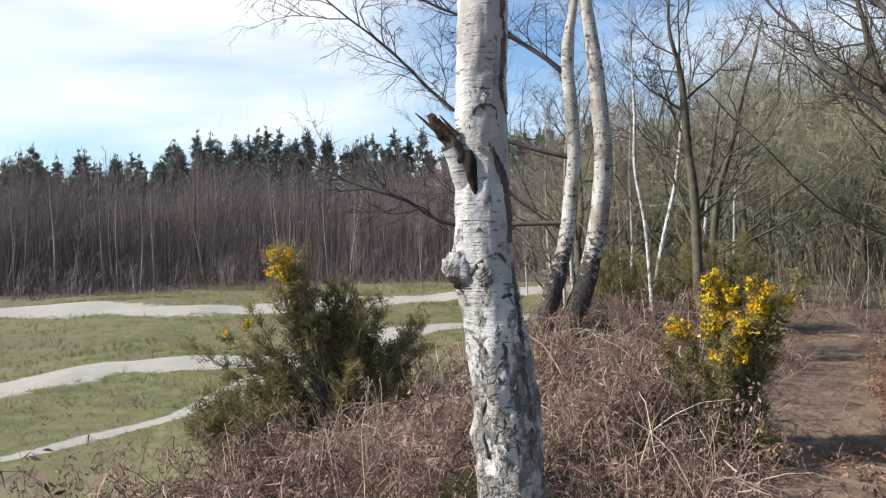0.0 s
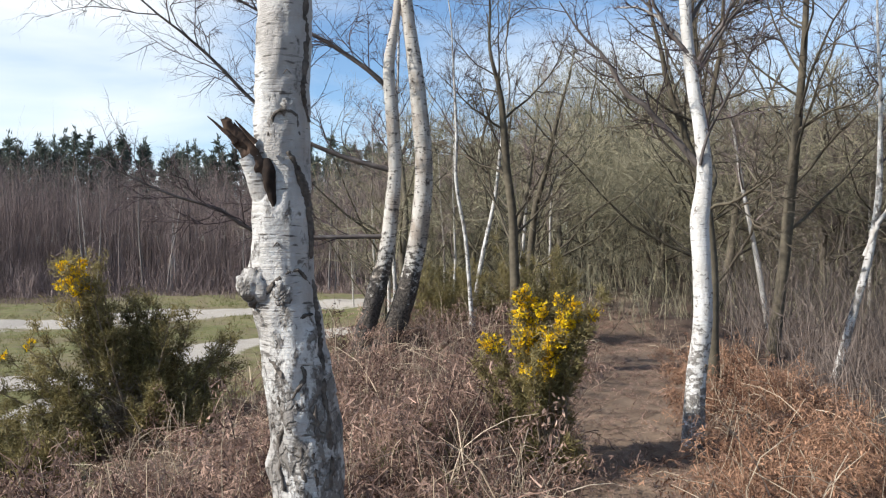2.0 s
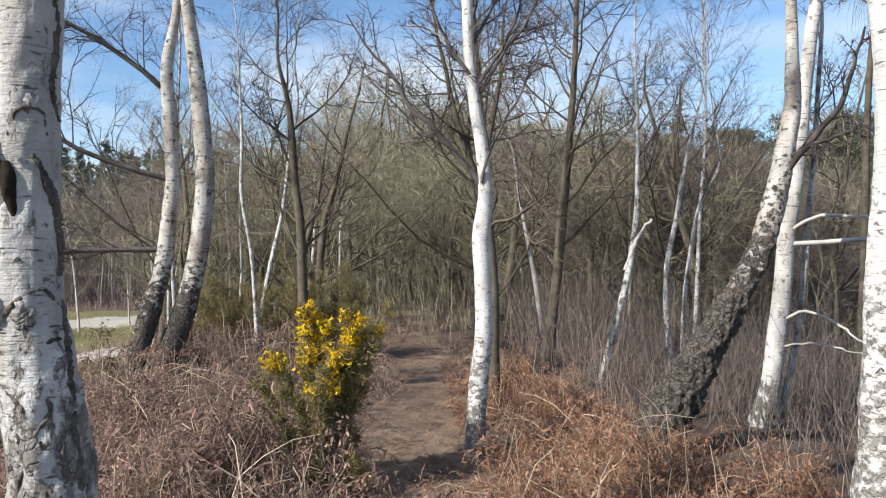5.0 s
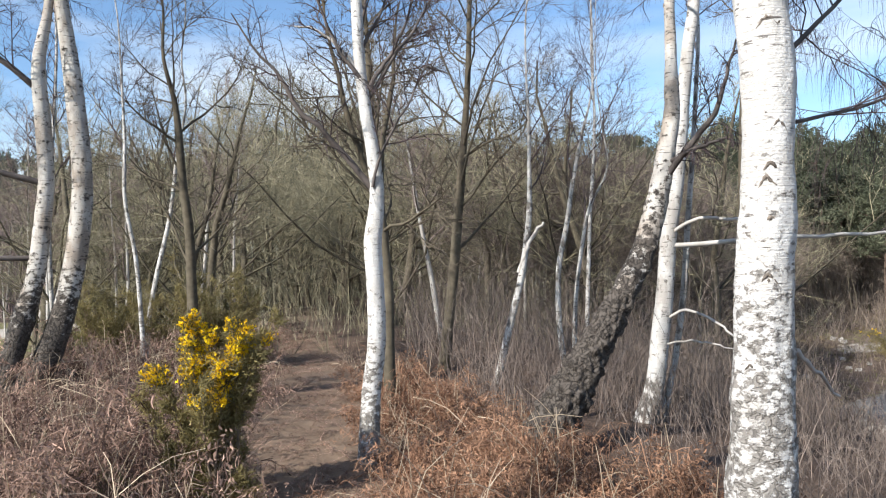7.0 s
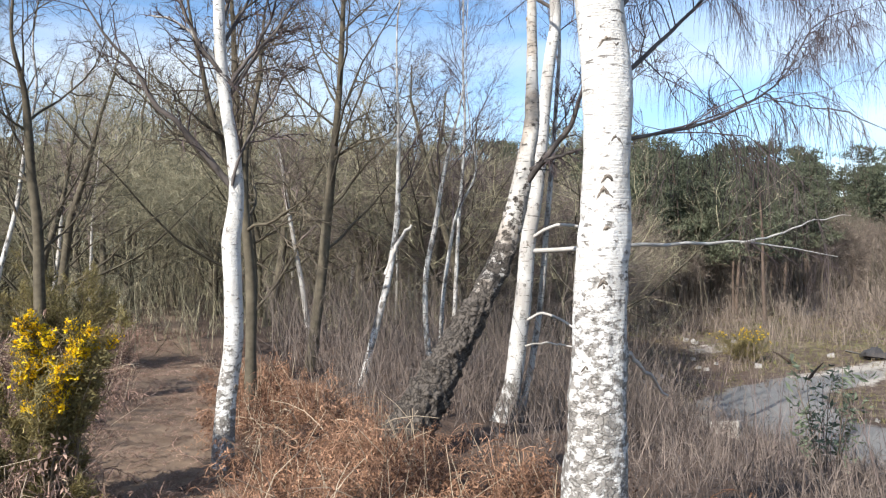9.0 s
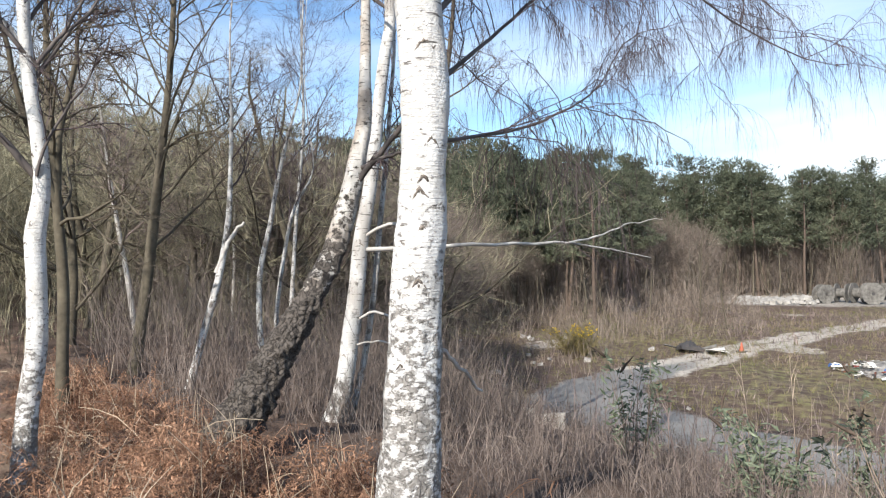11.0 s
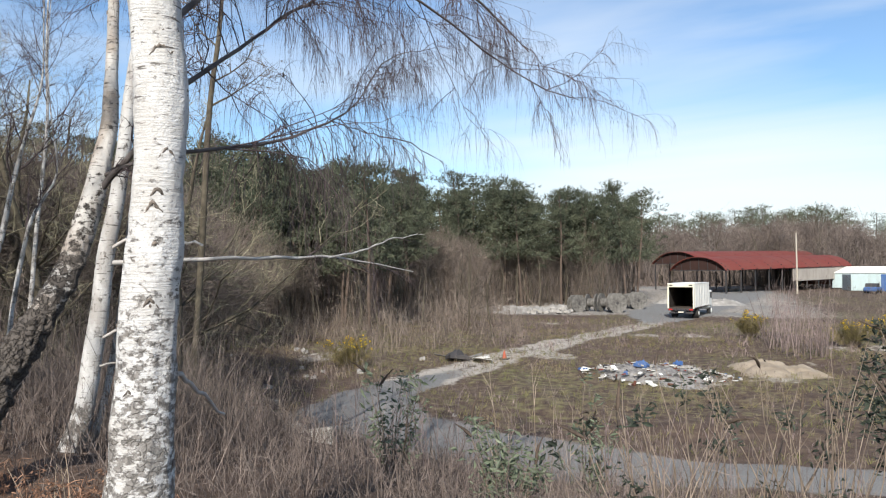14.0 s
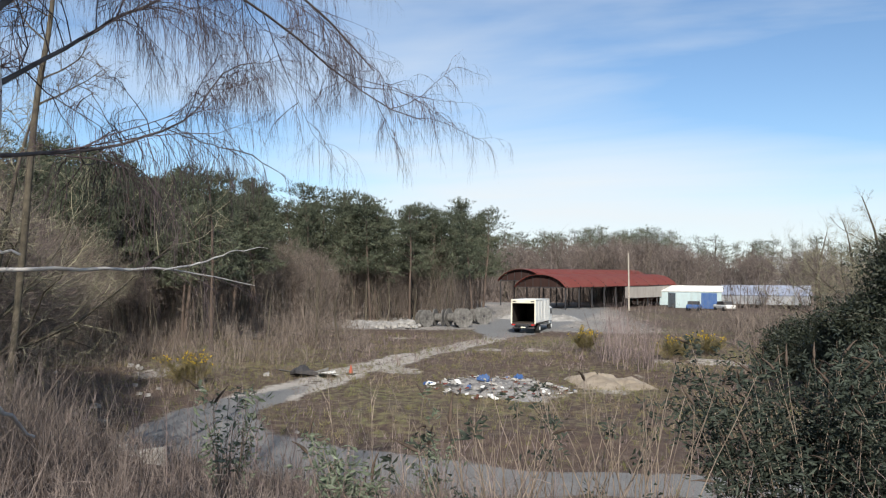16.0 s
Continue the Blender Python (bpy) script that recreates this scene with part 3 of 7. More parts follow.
def add_tree(name, label, category, ctrl, height, mat, limb_mat, twig_mat, levels, seed, limbs=(), autos=10, auto_from=0.45, auto_len=1.6, auto_ang=45,
             auto_lift=0.3, sides=14, rows=40, relief=0.0, rugged=lambda s, z: 0.3 * (1 - s), extra=(), scars=(0, 0, 0, 0), group="", twig_auto=True, lean=(0, 0), outs=None):
    """A bare tree: a trunk on given control points that runs on up to its height, limbs and a crown of twigs."""
    r = np.random.default_rng(seed)
    c = [tuple(q) for q in ctrl]
    x0, y0 = c[0][0], c[0][1]
    if c[0][2] > gz(x0, y0) + 0.15:
        dx, dy, dz = (c[0][i] - c[1][i] for i in range(3))
        k = (gz(x0, y0) - c[0][2]) / dz if dz else 0
        k = max(0.0, min(k, 4.0))
        x0, y0 = x0 + dx * k * 0.6, y0 + dy * k * 0.6
        c.insert(0, (x0, y0, gz(x0, y0) - 0.12, c[0][3] * 1.3))
    else:
        c[0] = (c[0][0], c[0][1], gz(x0, y0) - 0.12, c[0][3] * 1.15)
    base = np.array((x0, y0, gz(x0, y0)))
    top = c[-1]
    while c[-1][2] < height:
        q = c[-1]
        f = max(0.06, 1 - (q[2] - top[2] + 0.7) / (height - top[2] + 0.7))
        c.append((q[0] + lean[0] + r.normal(0, 0.05), q[1] + lean[1] + r.normal(0, 0.05), q[2] + 0.7, max(0.006, top[3] * f)))
    P, R = smooth_line(c, rows)
    P = P - base
    tree = thing(name, base, label, category, group)
    rug = [rugged(i / (rows - 1), P[i][2]) for i in range(rows)]
    part("trunk", trunk_mesh(P, R, sides, mat, rug, relief, seed=seed), None, tree)
    if scars[0]:
        bark_scars(tree, P, R, r, *scars)
    twigs = []
    for L in limbs:
        Q, S = smooth_line([(a[0] - base[0], a[1] - base[1], a[2] - base[2], a[3]) for a in L["line"]], 14)
        Q = Q + r.normal(0, 0.012, Q.shape) * np.linspace(0.2, 1, 14)[:, None]
        me = mesh_np("limb", *tube(Q, S, 8), L.get("mat", limb_mat))
        value_attr(me, "rugged", np.full(len(me.vertices), 0.1))
        part("limb", me, None, tree, L.get("label", ""))
        if L.get("levels", True):
            spray(r, twigs, Q, S, L["levels"] if isinstance(L.get("levels"), list) else levels)
    for i in range(autos):
        u = auto_from + (1 - auto_from) * (i + r.random()) / autos
        j = min(int(u * (rows - 1)), rows - 2)
        d = side_way(r, P[j + 1] - P[j], auto_ang * r.uniform(0.75, 1.25), outs[i % len(outs)] if outs else None)
        Q, S = bough(r, P[j], d, auto_len * (1.35 - 0.9 * u) * r.uniform(0.75, 1.3), min(R[j] * 0.40, 0.024), 8, 0.12, auto_lift, 0.12)
        part("limb", mesh_np("limb", *tube(Q, S, 6), limb_mat), None, tree)
        spray(r, twigs, Q, S, levels)
    spray(r, twigs, P[int(rows * 0.75):], R[int(rows * 0.75):], levels)
    if twigs:
        part("crown", joined(twigs), twig_mat, tree)
    for fn in extra:
        fn(tree, base)
    return tree

BROKEN = [(0.28, 3.39, 0.5, 0.145), (0.28, 3.39, 0.82, 0.138), (0.24, 3.39, 1.19, 0.133), (0.19, 3.4, 1.51, 0.128), (0.2, 3.39, 1.85, 0.113), (0.2, 3.39, 2.17, 0.108), (0.22, 3.39, 2.66, 0.106)]
# the birch with the torn limb
def torn_limb(tree, base):
    P, R = smooth_line([(0.20, 3.39, 1.74, 0.05), (0.13, 3.36, 1.88, 0.062), (0.085, 3.33, 1.985, 0.045), (0.06, 3.32, 2.02, 0.038)], 12)
    collar = trunk_mesh(P - base, R, 20, M_BIRCH, [0.25] * 12, 1.2, seed=5)
    part("limb_stub", collar, None, tree, "white bark collar of a torn limb")
    r = np.random.default_rng(3)
    P, R = smooth_line([(0.165, 3.33, 1.88, 0.024), (0.125, 3.325, 1.94, 0.036), (0.07, 3.32, 2.03, 0.033), (0.02, 3.315, 2.10, 0.025), (-0.02, 3.31, 2.155, 0.012)], 22)
    V, F = tube(P - base, R, 14)
    for i in range(len(V)):
        q = Vector(V[i] * 26)
        V[i] += np.array(noise.noise_vector(q)) * 0.012 + np.array(noise.noise_vector(q * 0.4)) * 0.012
    bits = [(V, F)]
    for k in range(7):
        p = np.array((0.06, 3.31, 2.05)) - base + r.normal(0, 0.018, 3)
        Q, S = bough(r, p, (-0.62, -0.05, 0.72), r.uniform(0.07, 0.15), 0.012, 4, 0.06, 0.0, 0.2)
        bits.append(tube(Q, S, 5))
    part("splintered_wood", joined(bits), M_DEADWOOD, tree, "dark splintered end of a broken limb", False)
    # Raised near-black strip; its colour gives the shade of a hollow.
    P, R = smooth_line([(0.135, 3.30, 2.0, 0.012), (0.142, 3.292, 1.95, 0.026), (0.148, 3.288, 1.89, 0.024), (0.158, 3.287, 1.83, 0.013), (0.166, 3.288, 1.79, 0.004)], 16)
    part("hollow", trunk_mesh(P - base, R, 12, M_CAVITY, [1] * 16, 1.5, seed=8), None, tree, "near-black slit below the tear, coloured as a shaded hollow")
    axis = np.array(BROKEN)

    def crack(label, *way):
        """A dark crack or ridge in the bark: bearings round the trunk in degrees, heights and half widths."""
        Q, S = smooth_line([(a / 40.0, z, 0.0, q) for a, z, q in way], 12 * len(way))
        ang, z = np.radians(Q[:, 0] * 40.0), Q[:, 1]
        rad = np.interp(z, axis[:, 2], axis[:, 3]) * 0.985
        pts = np.stack([np.interp(z, axis[:, 2], axis[:, 0]) + rad * np.cos(ang), np.interp(z, axis[:, 2], axis[:, 1]) + rad * np.sin(ang), z], -1) - base
        V, F = tube(pts, S * (0.55 + 0.3 * np.abs(np.sin(np.arange(len(S)) * 1.7))), 9)
        for k in range(len(V)):
            V[k] += np.array(noise.noise_vector(Vector(V[k] * 42))) * 0.008 + np.array(noise.noise_vector(Vector(V[k] * 16))) * 0.006
        part("bark_furrow", (V, F), M_FURROW, tree, label)

    crack("dark weathered strip along the upper trunk", (-40, 2.75, 0.018), (-45, 2.61, 0.017), (-35, 2.46, 0.021), (-45, 2.30, 0.017), (-24, 2.16, 0.013))
    crack("long black furrow below the tear", (-79, 2.03, 0.011), (-61, 1.95, 0.022), (-40, 1.85, 0.027), (-28, 1.74, 0.022), (-24, 1.61, 0.013))
    crack("long black furrow down the trunk", (-20, 1.52, 0.016), (-36, 1.31, 0.020), (-46, 1.14, 0.018), (-50, 0.97, 0.016), (-52, 0.70, 0.014))
    crack("arched brow scar", (-123, 2.09, 0.007), (-111, 2.16, 0.010), (-86, 2.19, 0.012), (-64, 2.17, 0.010), (-52, 2.10, 0.007))
    crack("arched scar beside the burr", (-143, 1.44, 0.010), (-109, 1.50, 0.014), (-84, 1.55, 0.012), (-57, 1.55, 0.010), (-37, 1.50, 0.007))
    crack("short crosswise crack", (-87, 1.37, 0.006), (-69, 1.38, 0.009), (-37, 1.38, 0.006))
    crack("short crosswise crack", (-105, 1.20, 0.006), (-81, 1.22, 0.008), (-52, 1.23, 0.005))
    crack("slanting crack", (-141, 1.22, 0.009), (-120, 1.16, 0.013), (-105, 1.10, 0.009))
    crack("edge of a lifted bark flap", (-87, 1.19, 0.009), (-80, 1.15, 0.012), (-93, 1.10, 0.011), (-108, 1.06, 0.007))
    crack("edge of a bare panel", (-98, 1.05, 0.011), (-100, 0.92, 0.013), (-99, 0.72, 0.015))
    crack("edge of a bare panel", (-70, 1.03, 0.009), (-72, 0.91, 0.013), (-83, 0.83, 0.011), (-77, 0.70, 0.011))
    crack("crack near the foot", (-131, 1.07, 0.011), (-124, 0.98, 0.009), (-146, 0.85, 0.011), (-137, 0.70, 0.011))
    for (x, y, z, s) in ((0.085, 3.315, 1.50, 0.066), (0.19, 3.28, 1.47, 0.052), (0.215, 3.285, 2.20, 0.036), (0.13, 3.31, 1.43, 0.045)):
        bm = bmesh.new()
        bmesh.ops.create_icosphere(bm, subdivisions=4, radius=s)
        for vtx in bm.verts:
            k = 1 + 0.30 * noise.noise(vtx.co * 30 + Vector((x * 90, 0, z * 7))) + 0.18 * noise.noise(vtx.co * 75)
            vtx.co *= k
            vtx.co.y *= 0.8
            vtx.co.z *= 1.15
        bmesh.ops.translate(bm, verts=bm.verts, vec=Vector((x, y + 0.02, z)) - Vector(base))
        me = bpy.data.meshes.new("burr")
        bm.to_mesh(me)
        bm.free()
        me.materials.append(M_BIRCH)
        me.polygons.foreach_set("use_smooth", np.full(len(me.polygons), True))
        value_attr(me, "rugged", np.full(len(me.vertices), 0.5))
        part("burr", me, None, tree, "knotted grey bark burr")


add_tree("birch_tree", "old silver birch trunk with burrs and a torn broken limb", "tree", BROKEN, 9.0, M_BIRCH, M_LIMB, M_TWIG, DROOP, 11,
         autos=9, auto_from=0.5, auto_len=2.2, scars=(30, 0.3, 3.0, 0.022), sides=72, rows=260, relief=1.5, extra=(torn_limb,),
         rugged=lambda s, z: 0.18 + 0.36 * float(step(1.9, 0.4, z)))

FINE = [(18, 40, 0.40, 0.009, 6, 0.22, 0.25, 3, 0.10), (10, 42, 0.45, 0.0048, 4, 0.2, 0.1, 1, 0.1), (8, 42, 0.5, 0.003, 3, 0.16, -0.5, 1, 0.1)]
TWIN_L = [(1.21, 9.42, 0.37, 0.15), (1.26, 9.42, 0.64, 0.123), (1.41, 9.4, 1.19, 0.112), (1.52, 9.38, 1.59, 0.095), (1.6, 9.36, 2.13, 0.088), (1.65, 9.36, 2.68, 0.081), (1.63, 9.36, 3.22, 0.081), (1.6, 9.36, 3.9, 0.068), (1.7, 9.35, 4.5, 0.047)]
TWIN_R = [(1.32, 9.41, 0.27, 0.191), (1.49, 9.38, 0.54, 0.15), (1.7, 9.35, 0.98, 0.129), (1.85, 9.32, 1.52, 0.115), (1.95, 9.3, 2.12, 0.111), (1.99, 9.29, 2.66, 0.104), (1.96, 9.3, 3.2, 0.101), (1.91, 9.31, 3.81, 0.091), (1.83, 9.32, 4.49, 0.074)]
base_dark = lambda s, z: max(0.24, 1.1 - z * 0.62)
add_tree("birch_tree", "leaning stem of a pair of birches with black furrowed base", "tree", TWIN_L, 8.5, M_BIRCH_CORK, M_LIMB, M_TWIG, DROOP, 21, scars=(9, 0.8, 4.2, 0.032), autos=7, auto_from=0.5, auto_len=2.0,
         sides=24, rows=90, relief=0.8, rugged=base_dark, group="pair of birches",
         limbs=[{"line": [(1.6, 9.37, 2.62, 0.034), (0.88, 9.46, 2.84, 0.027), (0.21, 9.5, 3.25, 0.023), (-0.53, 9.48, 3.98, 0.017), (-1.12, 9.43, 4.46, 0.011), (-1.77, 9.33, 4.99, 0.007)], "levels": FINE},
                {"line": [(1.5, 9.38, 1.83, 0.03), (0.99, 9.45, 1.83, 0.026), (0.1, 9.5, 1.87, 0.024), (-0.44, 9.49, 2.2, 0.02), (-1.05, 9.44, 2.38, 0.013), (-1.51, 9.38, 2.63, 0.006)], "levels": FINE},
                {"line": [(1.64, 9.36, 3.56, 0.035), (1.31, 9.41, 3.85, 0.03), (0.92, 9.46, 4.13, 0.026), (0.38, 9.49, 4.37, 0.02), (-0.44, 9.49, 4.74, 0.008)], "levels": FINE}])
add_tree("birch_tree", "taller stem of a pair of birches with black furrowed base", "tree", TWIN_R, 9.0, M_BIRCH_CORK, M_LIMB, M_TWIG, DROOP, 22, scars=(9, 0.8, 4.2, 0.036), autos=8, auto_from=0.45, auto_len=2.0,
         sides=24, rows=90, relief=0.8, rugged=base_dark, group="pair of birches")

PATH_BIRCH = [(3.48, 5.91, 0.06, 0.084), (3.52, 5.89, 0.57, 0.079), (3.57, 5.86, 1.03, 0.075), (3.57, 5.86, 1.5, 0.073), (3.56, 5.86, 1.83, 0.075), (3.6, 5.84, 2.21, 0.061), (3.58, 5.85, 2.58, 0.056), (3.54, 5.88, 2.92, 0.052), (3.5, 5.9, 3.39, 0.047), (3.49, 5.9, 3.86, 0.047)]
add_tree("birch_tree", "slender white birch beside the path with black scars", "tree", PATH_BIRCH, 7.5, M_BIRCH_PALE, M_LIMB, M_TWIG, ASCEND, 31, autos=14, auto_from=0.34, auto_len=1.5, auto_ang=38, scars=(26, 0.2, 4.0, 0.03),
         sides=28, rows=120, relief=0.8, rugged=lambda s, z: 0.18 + 0.40 * float(step(1.6, 0.1, z)),
         limbs=[{"line": [(3.58, 5.86, 2.28, 0.030), (3.35, 5.93, 2.56, 0.026), (3.18, 5.98, 2.77, 0.023), (2.98, 6.05, 2.96, 0.020), (2.85, 6.09, 3.22, 0.014), (2.65, 6.16, 3.45, 0.009), (2.52, 6.2, 3.69, 0.005)], "levels": ASCEND},
                {"line": [(3.57, 5.85, 3.12, 0.020), (3.47, 5.88, 3.23, 0.018), (3.36, 5.92, 3.37, 0.016), (3.27, 5.95, 3.56, 0.013), (3.19, 5.97, 3.73, 0.010), (3.12, 5.99, 3.96, 0.005)], "levels": ASCEND},
                {"line": [(3.57, 5.85, 3.14, 0.020), (3.62, 5.83, 3.23, 0.018), (3.73, 5.79, 3.4, 0.016), (3.84, 5.75, 3.63, 0.012), (3.91, 5.73, 3.81, 0.009), (3.98, 5.7, 4.05, 0.005)], "levels": ASCEND},
                {"line": [(3.54, 5.80, 2.29, 0.013), (3.56, 5.75, 2.47, 0.012), (3.65, 5.72, 2.68, 0.011), (3.78, 5.67, 2.91, 0.010), (3.92, 5.63, 3.18, 0.008), (3.98, 5.6, 3.34, 0.006), (4.07, 5.57, 3.5, 0.004)], "levels": ASCEND},
                {"line": [(3.55, 5.87, 3.1, 0.016), (3.35, 5.98, 3.48, 0.014), (3.19, 6.06, 3.62, 0.011), (3.03, 6.14, 3.64, 0.006)], "levels": ASCEND, "mat": M_BIRCH_FAR}])

BIG = [(3.58, 2.39, 0.51, 0.16), (3.59, 2.38, 0.72, 0.15), (3.59, 2.37, 0.98, 0.139), (3.6, 2.36, 1.24, 0.133), (3.6, 2.35, 1.51, 0.13), (3.62, 2.33, 1.77, 0.126), (3.62, 2.32, 2.03, 0.116), (3.63, 2.31, 2.29, 0.116), (3.63, 2.31, 2.56, 0.121), (3.62, 2.33, 2.83, 0.119)]
HANG = [(20, 44, 0.36, 0.0048, 6, 0.2, -0.1, 3, 0.10), (10, 46, 0.50, 0.0024, 5, 0.2, -1.3, 1, 0.1), (15, 58, 0.62, 0.0017, 4, 0.12, -4.8, 1, 0.06)]
add_tree("birch_tree", "stout silver birch with bright flaking bark and hanging twigs", "tree", BIG, 10.0, M_BIRCH_PALE, M_LIMB, M_TWIG, DROOP, 41, autos=7, auto_from=0.42, auto_len=2.6, scars=(30, 0.5, 3.0, 0.046),
         sides=72, rows=260, relief=0.9, rugged=lambda s, z: 0.14 + 0.40 * float(step(2.3, 0.5, z)),
         limbs=[{"line": [(3.66, 2.31, 2.23, 0.01102), (4.12, 2.32, 2.32, 0.00986), (4.69, 2.35, 2.44, 0.00928), (5.02, 2.37, 2.53, 0.00928), (5.57, 2.39, 2.74, 0.00812), (6.02, 2.36, 3.0, 0.00522), (6.46, 2.35, 3.37, 0.006), (6.92, 2.27, 3.61, 0.004)], "levels": HANG},
                {"line": [(5.57, 2.39, 2.74, 0.00464), (6.06, 2.29, 2.72, 0.00406), (6.53, 2.19, 2.73, 0.005), (6.89, 2.04, 2.63, 0.003)], "levels": HANG[1:]},
                {"line": [(3.66, 2.32, 2.50, 0.01584), (4.09, 2.36, 2.75, 0.01296), (4.85, 2.48, 3.19, 0.0108), (5.5, 2.52, 3.58, 0.010), (6.23, 2.39, 4.0, 0.006)], "levels": HANG},
                {"line": [(3.66, 2.30, 2.84, 0.018), (4.42, 2.41, 3.4, 0.0144), (5.49, 2.33, 3.86, 0.0108), (6.39, 1.97, 3.8, 0.010), (7.13, 1.58, 3.52, 0.007), (7.5, 1.27, 3.32, 0.006), (7.86, 0.95, 3.25, 0.003)], "levels": HANG},
                {"line": [(3.66, 2.30, 3.2, 0.018), (4.87, 2.43, 3.92, 0.01296), (6.12, 2.14, 4.18, 0.00864), (6.93, 1.57, 3.89, 0.010), (7.39, 1.34, 3.6, 0.004)], "levels": HANG},
                {"line": [(3.64, 2.30, 1.23, 0.014), (3.9, 2.29, 1.08, 0.010), (4.13, 2.3, 0.91, 0.007)], "levels": False, "mat": M_BIRCH_FAR, "label": "short dead snag"}])

LEANING = [(4.66, 5.17, 0.02, 0.205), (4.94, 5.07, 0.45, 0.172), (5.24, 4.95, 0.96, 0.136), (5.48, 4.84, 1.38, 0.107), (5.66, 4.76, 1.77, 0.098), (5.8, 4.73, 2.16, 0.094), (5.91, 4.72, 2.52, 0.083), (6.02, 4.72, 2.93, 0.071), (6.1, 4.77, 3.36, 0.056), (6.21, 4.85, 4.02, 0.047)]
add_tree("birch_tree", "strongly leaning birch with thick dark corky lower bark", "tree", LEANING, 8.0, M_BIRCH_CORK, M_LIMB, M_TWIG, DROOP, 51, scars=(10, 1.8, 4.0, 0.04), autos=6, auto_from=0.5, auto_len=2.0,
         sides=96, rows=520, relief=1.2, rugged=lambda s, z: 1.0 if z < 1.25 else (0.62 if z < 1.7 else (0.36 if z < 2.4 else 0.2)),
         limbs=[{"line": [(5.85, 4.72, 2.3, 0.03), (5.93, 4.45, 2.61, 0.026), (5.97, 4.22, 2.86, 0.022), (6.02, 4.16, 3.13, 0.016), (5.99, 4.02, 3.42, 0.008)]},
                {"line": [(5.88, 4.72, 2.45, 0.022), (5.92, 4.42, 2.55, 0.018), (5.99, 4.14, 2.62, 0.010)]}])
SECOND = [(5.82, 5.01, -0.09, 0.107), (5.9, 4.92, 0.4, 0.089), (5.94, 4.86, 0.91, 0.084), (5.98, 4.81, 1.41, 0.079), (6.0, 4.78, 1.82, 0.074), (6.05, 4.72, 2.27, 0.068), (6.08, 4.68, 2.68, 0.063), (6.11, 4.64, 3.18, 0.061), (6.15, 4.6, 3.63, 0.058), (6.18, 4.56, 3.93, 0.056)]


def pushed(line, k):
    """The same line seen from the ridge, further off by the share k."""
    return [(0.33 + (x - 0.33) * k, 0.17 + (y - 0.17) * k, 1.64 + (z - 1.64) * k, q * k) for x, y, z, q in line]


SECOND = pushed([(x * 1.04, y * 1.04, z, q) for x, y, z, q in SECOND], 1.07)
add_tree("birch_tree", "upright grey-white birch behind the leaning one, with bare side branches", "tree", SECOND, 8.5, M_BIRCH, M_LIMB, M_TWIG, DROOP, 52, scars=(16, 0.4, 3.6, 0.03), autos=7, auto_from=0.45, auto_len=2.0,
         sides=24, rows=90, relief=0.7, rugged=lambda s, z: 0.55 if z < 0.4 else 0.2,
         limbs=[{"line": pushed([(6.22, 4.95, 1.74, 0.024), (6.55, 4.6, 1.77, 0.021), (7.19, 4.2, 1.79, 0.018), (7.77, 4.01, 1.8, 0.016), (8.35, 3.76, 1.82, 0.012), (8.9, 3.51, 1.74, 0.008), (9.45, 3.23, 1.67, 0.004)], 1.07), "mat": M_BIRCH_FAR, "levels": [(6, 35, 0.3, 0.008, 5, 0.15, 0.0, 3, 0.55), (4, 35, 0.5, 0.004, 4, 0.15, -0.2, 3, 0.2)]},
                {"line": pushed([(8.24, 3.77, 1.81, 0.012), (8.79, 3.53, 1.92, 0.010), (9.18, 3.37, 2.05, 0.007), (9.59, 3.12, 2.11, 0.003)], 1.07), "mat": M_BIRCH_FAR, "levels": [(4, 35, 0.4, 0.004, 4, 0.15, -0.2, 3, 0.2)]},
                {"line": pushed([(6.24, 4.98, 1.84, 0.018), (6.25, 4.7, 1.97, 0.016), (6.3, 4.33, 1.96, 0.014), (6.4, 4.06, 1.9, 0.010)], 1.07), "mat": M_BIRCH_FAR, "levels": False},
                {"line": pushed([(6.2, 5.0, 1.06, 0.014), (6.2, 4.75, 1.15, 0.013), (6.24, 4.5, 1.05, 0.011), (6.26, 4.28, 0.91, 0.008)], 1.07), "mat": M_BIRCH_FAR, "levels": False},
                {"line": pushed([(6.18, 5.02, 0.83, 0.010), (6.2, 4.75, 0.88, 0.009), (6.26, 4.3, 0.83, 0.005)], 1.07), "mat": M_BIRCH_FAR, "levels": False}])
